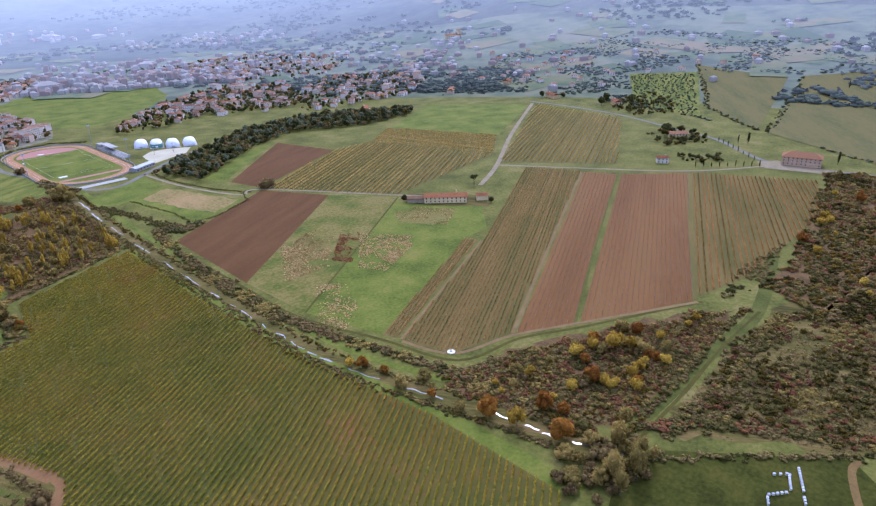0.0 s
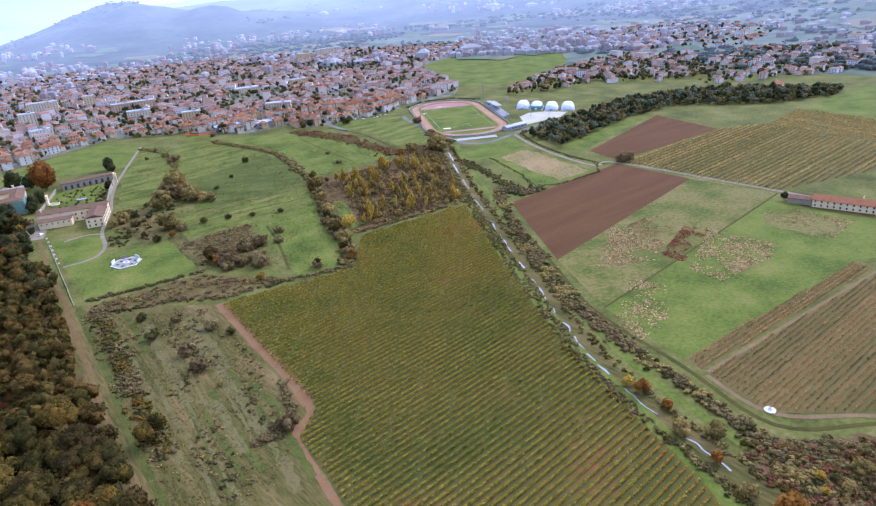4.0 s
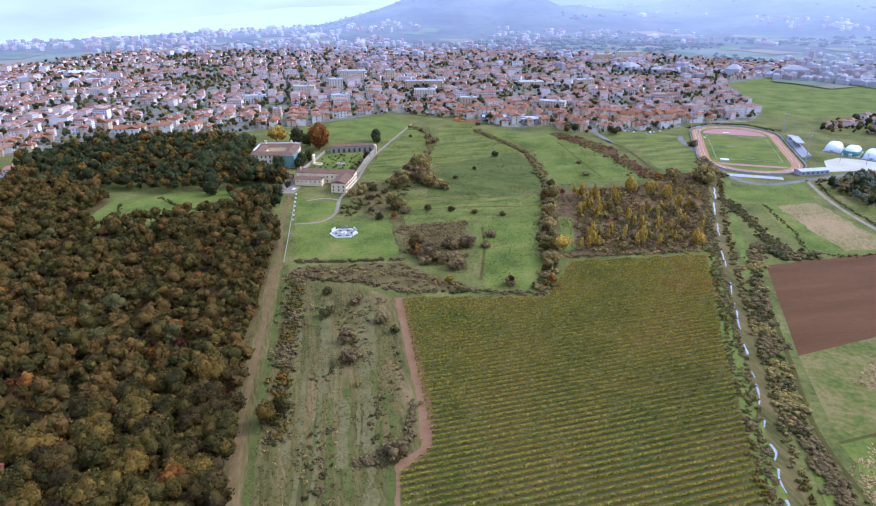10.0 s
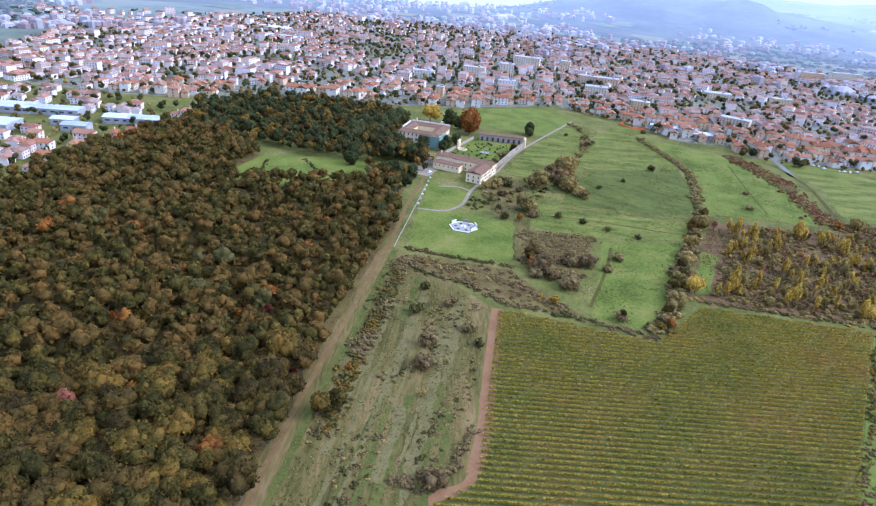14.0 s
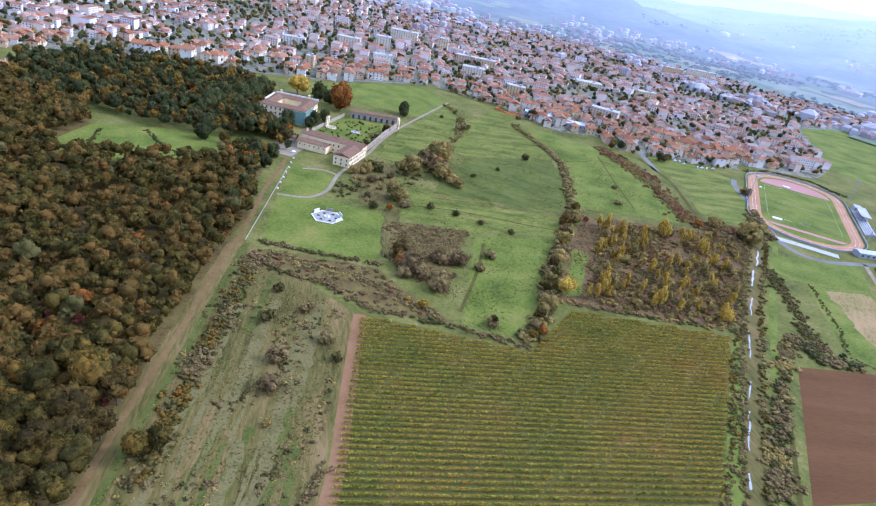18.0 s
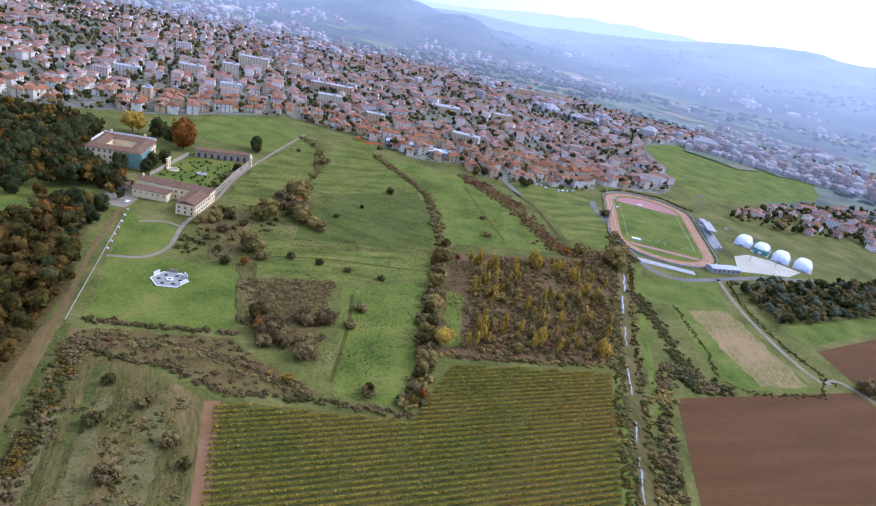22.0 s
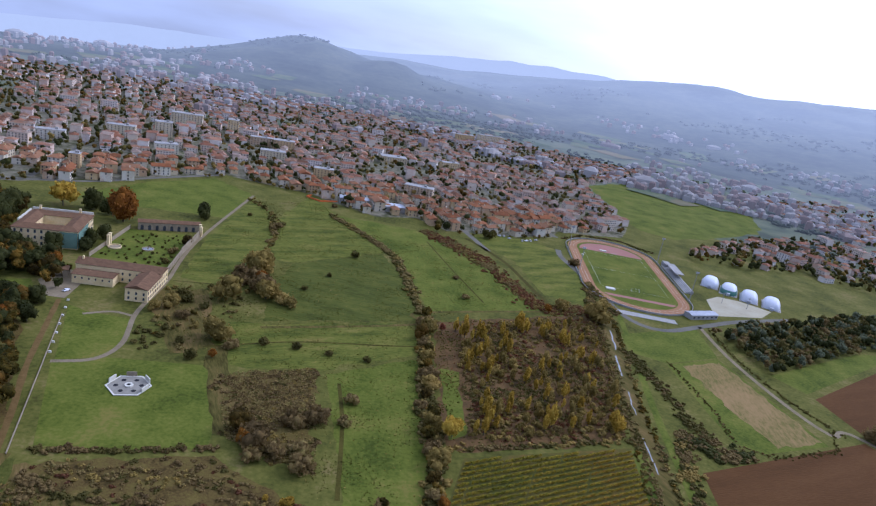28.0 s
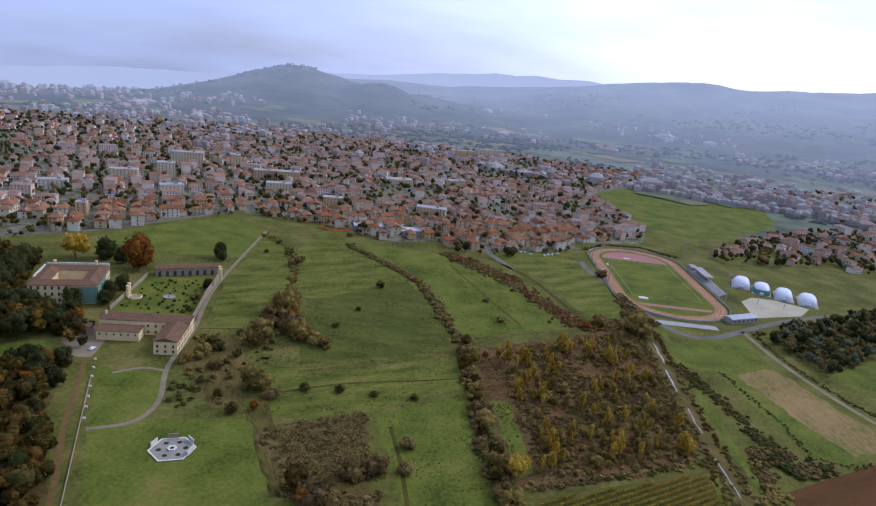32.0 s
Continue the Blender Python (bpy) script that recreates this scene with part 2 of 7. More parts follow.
HAZEHILL = surface("wooded_hills_haze_glow", [(0.024, 0.03, 0.022), (0.036, 0.044, 0.03), (0.05, 0.058, 0.038), (0.07, 0.075, 0.045)], 0.005, 0.03, contrast=1.7, glow=HAZE_GLOW)
HAZEFIELD = surface("far_fields_haze_glow", [(0.045, 0.0675, 0.0263), (0.075, 0.0938, 0.0338), (0.112, 0.105, 0.0413), (0.143, 0.112, 0.0525)], 0.004, 0.03, contrast=1.6, vary=0.5, glow=HAZE_GLOW)
HAZELEAF = surface("far_woods_haze_glow", [(0.0375, 0.045, 0.0325), (0.0562, 0.0688, 0.0425), (0.0813, 0.0875, 0.05)], 0.02, 0.3, island=0.3, glow=HAZE_GLOW)
HAZEHOUSE = surface("far_farmhouses_haze_glow", [(0.25, 0.226, 0.193), (0.3, 0.274, 0.239), (0.17, 0.115, 0.0874), (0.21, 0.144, 0.11)], 0.02, 0.3, island=0.6, contrast=0.2, glow=HAZE_GLOW)
# The ridge's paleness is haze painted as emission
RIDGE = surface("far_ridge_haze_glow", [(0.05, 0.06, 0.07), (0.08, 0.09, 0.1)], 0.004, 0.03, glow=(0.72, 0.79, 0.83, 0.8))
BARK = surface("grey_brown_bark", [(0.06, 0.045, 0.035), (0.12, 0.095, 0.075)], 1.0, 6.0, local=True, vary=0.2)


def foliage(name, *colours, calm=0.14):
    return surface(name, list(colours), 0.25, 1.9, rough=0.8, bump=0.45, vary=0.32, island=calm, local=True, leaf=0.4, contrast=1.25)


OAK = foliage("russet_oak_leaves", (0.0307, 0.0224, 0.00682), (0.0645, 0.0446, 0.00997), (0.108, 0.0714, 0.0131), (0.166, 0.0904, 0.0162), calm=0.2)
OLIVEOAK = foliage("olive_green_turning_leaves", (0.0312, 0.0274, 0.00624), (0.0647, 0.052, 0.00936), (0.12, 0.0835, 0.0125), (0.216, 0.123, 0.0163), calm=0.2)
DARKLEAF = foliage("dark_evergreen_leaves", (0.0348, 0.0385, 0.0112), (0.0577, 0.062, 0.0169), (0.0913, 0.0899, 0.0225))
# Base colour lightened to stand for haze over distant crowns
FARLEAF = foliage("tree_leaves_haze_paled", (0.09, 0.105, 0.055), (0.125, 0.14, 0.072), (0.16, 0.17, 0.09))
ORANGE = foliage("orange_autumn_leaves", (0.15, 0.0562, 0.0112), (0.27, 0.109, 0.015), (0.36, 0.173, 0.0225))
YELLOW = foliage("yellow_autumn_leaves", (0.244, 0.154, 0.0182), (0.431, 0.278, 0.0289), (0.544, 0.388, 0.0495))
RED = foliage("red_autumn_leaves", (0.13, 0.0375, 0.018), (0.234, 0.075, 0.036), (0.293, 0.135, 0.06))
GRASSTUFT = foliage("coarse_grass_blades", (0.0447, 0.0494, 0.00773), (0.077, 0.0791, 0.0113), (0.114, 0.104, 0.0176), (0.161, 0.121, 0.0281), calm=0.2)
STRAWTUFT = foliage("loose_pale_straw", (0.237, 0.16, 0.0548), (0.385, 0.267, 0.0997), (0.532, 0.373, 0.15), calm=0.3)
RUSSET = foliage("russet_red_scrub_leaves", (0.105, 0.0467, 0.0223), (0.179, 0.0765, 0.0318), (0.241, 0.109, 0.0398), calm=0.08)
THICKET = foliage("bare_purple_brown_twigs", (0.0947, 0.0651, 0.0239), (0.166, 0.112, 0.0386), (0.219, 0.154, 0.052), (0.236, 0.188, 0.0527), calm=0.05)
GREENBUSH = foliage("green_bush_leaves", (0.0638, 0.0566, 0.0147), (0.106, 0.0914, 0.022), (0.153, 0.121, 0.0309), calm=0.06)
PALEBUSH = foliage("straw_coloured_poplar_leaves", (0.159, 0.12, 0.0281), (0.268, 0.196, 0.0468), (0.389, 0.272, 0.0702), calm=0.1)
VINE = surface("vine_leaves_turning_yellow", [(0.119, 0.125, 0.0113), (0.203, 0.185, 0.0156), (0.314, 0.248, 0.0219), (0.332, 0.231, 0.0219), (0.332, 0.159, 0.0281)], 0.014, 0.6, rough=0.8, island=0.16, contrast=1.3, leaf=0.3)
VINEDRY = foliage("browning_vine_leaves", (0.132, 0.0979, 0.0259), (0.251, 0.16, 0.0389), (0.397, 0.222, 0.0594), (0.476, 0.248, 0.0918))
VINEGOLD = foliage("golden_vine_leaves", (0.231, 0.18, 0.0405), (0.441, 0.294, 0.063), (0.588, 0.399, 0.108))
OCHREW = surface("ochre_plaster", [(0.4, 0.27, 0.15), (0.48, 0.33, 0.2), (0.52, 0.38, 0.25)], 0.2, 1.5, local=True)
STAKE = surface("weathered_vine_stakes", [(0.2, 0.13, 0.08), (0.34, 0.24, 0.16)], 0.3, 2.0)

WALLS = surface("painted_house_plaster", [(0.602, 0.562, 0.441), (0.524, 0.429, 0.26), (0.626, 0.595, 0.481), (0.448, 0.308, 0.179), (0.515, 0.374, 0.17), (0.559, 0.495, 0.36)], 0.15, 1.2, local=True, vary=0.5, contrast=0.3)
# Plaster colours made paler than WALLS, with distance haze mixed in
FARWALLS = surface("far_plaster_haze_paled", [(0.669, 0.621, 0.544), (0.597, 0.493, 0.349), (0.693, 0.645, 0.581), (0.526, 0.376, 0.267), (0.657, 0.563, 0.441)], 0.1, 0.8, island=0.5, contrast=0.3)
TILES = surface("terracotta_roof_tiles", [(0.136, 0.0582, 0.025), (0.211, 0.0819, 0.0326), (0.261, 0.107, 0.0427), (0.203, 0.116, 0.0624), (0.304, 0.142, 0.066)], 0.3, 2.5, local=True, vary=0.45, bump=0.08, contrast=0.8)
# Tile colours greyer than TILES: distance haze is put into them
FARTILES = surface("far_tiles_haze_paled", [(0.128, 0.0698, 0.0403), (0.201, 0.0905, 0.0483), (0.257, 0.119, 0.0638), (0.275, 0.222, 0.167), (0.183, 0.108, 0.0638), (0.293, 0.156, 0.0877)], 0.1, 1.0, island=0.55, contrast=0.6)
OLDTILES = surface("old_brown_roof_tiles", [(0.095, 0.0532, 0.0289), (0.145, 0.0836, 0.0442), (0.19, 0.114, 0.0612)], 0.4, 2.5, local=True, bump=0.08)
STUCCO = surface("aged_cream_stucco", [(0.56, 0.435, 0.205), (0.694, 0.543, 0.274), (0.784, 0.641, 0.361)], 0.2, 1.5, local=True)
STONEW = surface("old_grey_stone_wall", [(0.176, 0.145, 0.096), (0.275, 0.225, 0.144), (0.352, 0.29, 0.184)], 0.3, 2.5, local=True, bump=0.05)
WHITE = surface("pale_marble", [(0.437, 0.415, 0.325), (0.551, 0.524, 0.41), (0.627, 0.597, 0.469)], 0.2, 2.0, rough=0.6, local=True)
GREYSLAB = surface("grey_paving", [(0.178, 0.165, 0.128), (0.238, 0.221, 0.169), (0.289, 0.27, 0.207)], 0.3, 2.0, local=True)
DOMESKIN = surface("white_dome_membrane", [(0.46, 0.48, 0.5), (0.56, 0.57, 0.58), (0.62, 0.62, 0.62)], 0.1, 0.8, rough=0.5, local=True)
DOMEGREEN = surface("green_dome_skirt", [(0.05, 0.14, 0.1), (0.08, 0.2, 0.14)], 0.1, 0.8, rough=0.5, local=True)
CLAYTRACK = surface("faded_red_running_track", [(0.224, 0.118, 0.0551), (0.284, 0.153, 0.0735), (0.31, 0.18, 0.0918)], 0.05, 0.6)
REDTURF = surface("red_synthetic_surface", [(0.27, 0.13, 0.1), (0.32, 0.17, 0.13)], 0.05, 0.6)
CONCRETE = surface("grey_concrete", [(0.23, 0.22, 0.195), (0.31, 0.298, 0.265), (0.39, 0.375, 0.335)], 0.2, 1.5, local=True)
METALROOF = surface("pale_sheet_metal_roof", [(0.24, 0.25, 0.26), (0.36, 0.37, 0.38), (0.48, 0.48, 0.48)], 0.08, 0.8, rough=0.6, local=True, vary=0.4)
PANE = surface("dark_window_glass", [(0.03, 0.035, 0.04), (0.06, 0.07, 0.08)], 0.3, 2.0, rough=0.15, local=True)
SHUTTER = surface("brown_shutters", [(0.1, 0.07, 0.05), (0.16, 0.11, 0.08)], 0.5, 3.0, local=True)
SCAFFOLD = surface("green_scaffold_netting", [(0.12, 0.195, 0.14), (0.18, 0.27, 0.203)], 0.4, 2.0, local=True)
CARPAINT = surface("white_car_paint", [(0.6, 0.6, 0.6), (0.75, 0.75, 0.75)], 0.5, 2.0, rough=0.25, local=True, vary=0.5)
RUBBER = surface("black_rubber", [(0.02, 0.02, 0.02), (0.04, 0.04, 0.04)], 1, 4, local=True)
ORANGENET = surface("orange_safety_net", [(0.6, 0.12, 0.03), (0.7, 0.18, 0.05)], 0.5, 2.0, local=True)
TOWNLAND = surface("streets_and_gardens", [(0.06, 0.064, 0.0259), (0.1, 0.0931, 0.0504), (0.15, 0.136, 0.0864), (0.19, 0.175, 0.115), (0.085, 0.0873, 0.036)], 0.03, 0.12, contrast=1.8)
SAND = surface("pale_sand_court", [(0.3, 0.265, 0.165), (0.375, 0.338, 0.222), (0.42, 0.39, 0.273)], 0.08, 0.6)


# ---- building blocks ----
def mesh_of(bm, name, *materials):
    me = bpy.data.meshes.new(name)
    bm.to_mesh(me)
    bm.free()
    for m in materials:
        me.materials.append(m)
    return me


def part(name, bm, material, parent, label=""):
    """Links a bmesh, or a ready mesh, as one object under a thing or a part."""
    me = bm if isinstance(bm, bpy.types.Mesh) else mesh_of(bm, name, material)
    ob = new(name, me)
    ob.parent = parent
    return tagged(ob, label)


def thing(name, label, category, group="", kind="", at=None):
    ob = new(name)
    ob.empty_display_size = 0.5
    if at is not None:
        ob.matrix_basis = at
    return tagged(ob, label, category, group, kind)


def box(bm, c, s, turn=0.0, taper=1.0):
    """A block centred on c in plan, standing on c's height, of size s; taper narrows its top."""
    ca, sa = math.cos(turn), math.sin(turn)
    vs = []
    for k, (zz, f) in enumerate(((0, 1), (s[2], taper))):
        for dx, dy in ((-1, -1), (1, -1), (1, 1), (-1, 1)):
            x, y = dx * s[0] / 2 * f, dy * s[1] / 2 * f
            vs.append(bm.verts.new((c[0] + x * ca - y * sa, c[1] + x * sa + y * ca, c[2] + zz)))
    for q in ((3, 2, 1, 0), (4, 5, 6, 7), (0, 1, 5, 4), (1, 2, 6, 5), (2, 3, 7, 6), (3, 0, 4, 7)):
        bm.faces.new([vs[i] for i in q])
    return bm


def blocks(*items):
    bm = bmesh.new()
    for it in items:
        box(bm, *it)
    return bm


def roof(bm, c, sx, sy, rise, over=0.5, hip=0.0, thick=0.25):
    """A pitched roof whose ridge runs along x; hip draws the ridge's ends in."""
    a, b = sx / 2 + over, sy / 2 + over
    r = a - hip
    pts = [(-a, -b, 0), (a, -b, 0), (a, b, 0), (-a, b, 0), (-r, 0, rise), (r, 0, rise)]
    lo = [bm.verts.new((c[0] + x, c[1] + y, c[2] + z)) for x, y, z in pts]
    up = [bm.verts.new((c[0] + x, c[1] + y, c[2] + z + thick)) for x, y, z in pts]
    for q in ((0, 1, 5, 4), (2, 3, 4, 5), (1, 2, 5), (3, 0, 4)):
        bm.faces.new([up[i] for i in q])
        if not (len(q) == 3 and hip == 0):
            bm.faces.new([lo[i] for i in reversed(q)])
    for i, j in ((0, 1), (1, 2), (2, 3), (3, 0)):
        if hip == 0 and (i, j) in ((1, 2), (3, 0)):
            k = 5 if i == 1 else 4
            bm.faces.new((lo[i], lo[k], up[k], up[i]))
            bm.faces.new((lo[k], lo[j], up[j], up[k]))
        else:
            bm.faces.new((lo[i], lo[j], up[j], up[i]))
    return bm


def gable_body(bm, c, sx, sy, h, rise):
    """Walls with gable ends under a roof whose ridge runs along x."""
    a, b = sx / 2, sy / 2
    v = [bm.verts.new((c[0] + x, c[1] + y, c[2] + z)) for z in (0, h) for x, y in ((-a, -b), (a, -b), (a, b), (-a, b))]
    e = [bm.verts.new((c[0] - a, c[1], c[2] + h + rise)), bm.verts.new((c[0] + a, c[1], c[2] + h + rise))]
    for q in ((0, 1, 5, 4), (2, 3, 7, 6)):
        bm.faces.new([v[i] for i in q])
    bm.faces.new((v[1], v[2], v[6], e[1], v[5]))
    bm.faces.new((v[3], v[0], v[4], e[0], v[7]))
    return bm


def from_arrays(name, verts, faces, material):
    me = bpy.data.meshes.new(name)
    me.from_pydata(verts, [], faces)
    me.materials.append(material)
    return me


def quads(name, corners, material):
    """A mesh of loose quads from an array of (count, 4, 3) corners."""
    n = len(corners)
    me = bpy.data.meshes.new(name)
    me.vertices.add(4 * n)
    me.vertices.foreach_set("co", np.asarray(corners, dtype=np.float32).ravel())
    me.loops.add(4 * n)
    me.loops.foreach_set("vertex_index", np.arange(4 * n, dtype=np.int32))
    me.polygons.add(n)
    me.polygons.foreach_set("loop_start", np.arange(0, 4 * n, 4, dtype=np.int32))
    me.materials.append(material)
    me.update()
    return me


rng = np.random.default_rng(7)


def tufts(centres, size, flat=0.0):
    """Small leaf sprays at the centres: quads of random lean, bent along neither side."""
    n = len(centres)
    u = rng.normal(size=(n, 3))
    w = rng.normal(size=(n, 3))
    u[:, 2] *= 1 - flat
    w[:, 2] *= 1 - flat
    u /= np.linalg.norm(u, axis=1, keepdims=True)
    w -= (w * u).sum(1, keepdims=True) * u
    w /= np.linalg.norm(w, axis=1, keepdims=True)
    s = (size * rng.uniform(0.6, 1.4, (n, 1)))
    u, w = u * s, w * s * rng.uniform(0.5, 1.0, (n, 1))
    c = np.asarray(centres)
    return np.stack([c - u - w * 0.6, c + u * 0.8 - w, c + u + w * 0.7, c - u * 0.7 + w], 1)


def lobes_of(lobes):
    """Centres and radii of the boughs of a crown of unit size."""
    cs = rng.normal(size=(lobes, 3))
    cs /= np.linalg.norm(cs, axis=1, keepdims=True)
    cs[:, 2] = np.abs(cs[:, 2]) * rng.choice([1, 1, -0.5], lobes)
    cs *= rng.uniform(0.3, 0.64, (lobes, 1))
    return cs, rng.uniform(0.32, 0.52, lobes)


def crown_points(n, rx, rz, lobes, low=-0.6):
    """Points over a lumpy crown of several overlapping boughs, thicker towards its outside."""
    cs, rs = lobes if isinstance(lobes, tuple) else lobes_of(lobes)
    k = rng.integers(0, len(cs), n)
    d = rng.normal(size=(n, 3))
    d /= np.linalg.norm(d, axis=1, keepdims=True)
    p = cs[k] + d * (rs[k] * rng.uniform(0.75, 1.2, n))[:, None]
    p[:, 2] = np.maximum(p[:, 2], low)
    return p * np.array([rx, rx, rz])


def ball_shape(level):
    bm = bmesh.new()
    bmesh.ops.create_icosphere(bm, subdivisions=level, radius=1.0)
    v = np.array([p.co[:] for p in bm.verts])
    f = np.array([[p.index for p in q.verts] for q in bm.faces])
    bm.free()
    return v, f


BALL1, BALL2 = ball_shape(1), ball_shape(2)


def core(centres, radii, squash, shape):
    """Uneven leafy lumps that fill the boughs: their points and faces."""
    v, f = shape
    n = len(centres)
    w = v[None] * np.asarray(radii)[:, None, None] * (1 + 0.2 * rng.normal(size=(n, len(v), 1)).clip(-1.6, 1.6)) * np.asarray(squash)
    pts = (np.asarray(centres)[:, None] + w).reshape(-1, 3)
    faces = (f[None] + (np.arange(n) * len(v))[:, None, None]).reshape(-1, 3)
    return pts, faces


def leafy(name, lumps, sprays, material):
    """One mesh of lumps, smooth, and loose leaf sprays."""
    (pv, pf), q = lumps, np.asarray(sprays)
    nv, nt, nq = len(pv), len(pf), len(q)
    me = bpy.data.meshes.new(name)
    me.vertices.add(nv + 4 * nq)
    me.vertices.foreach_set("co", np.concatenate([pv.ravel(), q.ravel()]).astype(np.float32))
    me.loops.add(3 * nt + 4 * nq)
    me.loops.foreach_set("vertex_index", np.concatenate([pf.ravel(), nv + np.arange(4 * nq)]).astype(np.int32))
    me.polygons.add(nt + nq)
    me.polygons.foreach_set("loop_start", np.concatenate([np.arange(0, 3 * nt, 3), 3 * nt + np.arange(0, 4 * nq, 4)]).astype(np.int32))
    me.polygons.foreach_set("use_smooth", np.arange(nt + nq) < nt)
    me.materials.append(material)
    me.update()
    return me


def ground_height(x, y):
    """Flat valley floor, with slopes that rise to wooded ridges all round the north and the east. Skyline angles are
    fitted to the camera's view; the far west sinks below the floor for it.
    """
    dx, dy = x, y + 20
    r = math.hypot(dx, dy)
    az = math.degrees(math.atan2(dx, dy))
    if az < -120:
        az += 360
    el = np.interp(az, (-90, -45, -30, -24, -18, -14, -10, -6, -2, 3, 8, 13, 17, 21, 24, 28, 36, 45, 60, 120, 200), (-6.4, -6.0, -5.0, -4.5, -3.9, -2.7, -2.0, -1.5, -1.1, -1.2, -0.8, 0.3, 0.7, 1.0, 1.1, 1.2, 1.8, 3.4, 6.6, 7.6, 1.0))
    r0 = np.interp(az, (-90, -20, 0, 20, 40, 55, 70, 100, 130, 170), (1700, 2300, 2700, 2050, 1550, 980, 820, 780, 800, 2000))
    top = 3900.0
    peak = 170 + top * math.tan(math.radians(float(el)))
    s = min(max((r - r0) / (top - r0), 0.0), 1.0)
    h = peak * (s * s * (1.6 - 0.6 * s))
    wob = noise.noise((x * 0.0016, y * 0.0016, 1.7)) * 0.5 + noise.noise((x * 0.005, y * 0.005, 4.1)) * 0.2
    h *= 1 + 0.35 * wob * min(1, 1.6 * s + 0.15)
    bx, by = -480, 2860
    q = ((x - bx) * 0.9 + (y - by) * 0.15) / (380 if x < bx else 640), ((y - by) * 0.9) / 400
    h += 118 * math.exp(-(q[0] ** 2 + q[1] ** 2)) * (1 + 0.3 * noise.noise((x * 0.006, y * 0.006, 2.2)))
    return h


def patch(name, outline, material, label="", lift=0.05, parent=None, kind="structure", step=0.0, category="field"):
    """A piece of ground cover with the given outline, laid a little over the ground; step: it follows slopes."""
    bm = bmesh.new()
    f = bm.faces.new([bm.verts.new((x, y, lift)) for x, y in outline])
    if f.normal.z < 0:
        f.normal_flip()
    if step:
        x0, x1 = min(p[0] for p in outline), max(p[0] for p in outline)
        y0, y1 = min(p[1] for p in outline), max(p[1] for p in outline)
        for axis, a, b in ((0, x0, x1), (1, y0, y1)):
            for k in range(1, int((b - a) / step) + 1):
                co, no = [0, 0, 0], [0, 0, 0]
                co[axis], no[axis] = a + k * step, 1
                bmesh.ops.bisect_plane(bm, geom=bm.verts[:] + bm.edges[:] + bm.faces[:], plane_co=co, plane_no=no)
        for v in bm.verts:
            v.co.z = ground_height(v.co.x, v.co.y) + lift
    ob = new(name, mesh_of(bm, name, material))
    if parent:
        ob.parent = parent
        return ob
    return tagged(ob, label, category, "", kind)


def along(line, step):
    """Points every step metres along a line of plan points, with the direction there."""
    out = []
    for (ax, ay), (bx, by) in zip(line, line[1:]):
        d = math.hypot(bx - ax, by - ay)
        for k in range(max(1, int(d / step))):
            f = k / max(1, int(d / step))
            out.append((ax + (bx - ax) * f, ay + (by - ay) * f, (bx - ax) / d, (by - ay) / d))
    out.append((*line[-1], out[-1][2], out[-1][3]))
    return out


def smooth_line(line, n=6):
    pts = []
    for k in range(len(line) - 1):
        p = [Vector(line[min(max(k + j, 0), len(line) - 1)]) for j in (-1, 0, 1, 2)]
        for i in range(n):
            t = i / n
            a = 2 * p[1] + (p[2] - p[0]) * t + (2 * p[0] - 5 * p[1] + 4 * p[2] - p[3]) * t * t + (3 * p[1] - p[0] - 3 * p[2] + p[3]) * t ** 3
            pts.append(tuple(a * 0.5))
    return pts + [tuple(line[-1])]


def ribbon(name, line, width, material, label="", lift=0.1, parent=None, category="road", jitter=0.0, follow=False, kind="structure"):
    """A road, path, ditch or stream along a line of plan points."""
    pts = smooth_line([Vector(p) for p in line])
    bm = bmesh.new()
    last = None
    for k, p in enumerate(pts):
        a, b = Vector(pts[max(k - 1, 0)]), Vector(pts[min(k + 1, len(pts) - 1)])
        d = (b - a).normalized()
        nrm = Vector((-d.y, d.x))
        w = width / 2 * (1 + jitter * noise.noise((p[0] * 0.2, p[1] * 0.2, 0)))
        pair = []
        for sgn in (1, -1):
            q = Vector(p[:2]) + nrm * w * sgn
            pair.append(bm.verts.new((q.x, q.y, (ground_height(q.x, q.y) if follow else 0) + lift)))
        if last:
            bm.faces.new((last[0], last[1], pair[1], pair[0]))
        last = pair
    ob = new(name, mesh_of(bm, name, material))
    if parent:
        ob.parent = parent
        return ob
    return tagged(ob, label, category, "", kind)


def ragged(poly, amount, step=6.0):
    """The outline with uneven edges."""
    out = []
    for (ax, ay), (bx, by) in zip(poly, poly[1:] + poly[:1]):
        d = math.hypot(bx - ax, by - ay)
        n = max(1, int(d / step))
        for k in range(n):
            x, y = ax + (bx - ax) * k / n, ay + (by - ay) * k / n
            out.append((x + amount * noise.noise((x * 0.12, y * 0.12, 2)), y + amount * noise.noise((x * 0.12, y * 0.12, 7))))
    return out


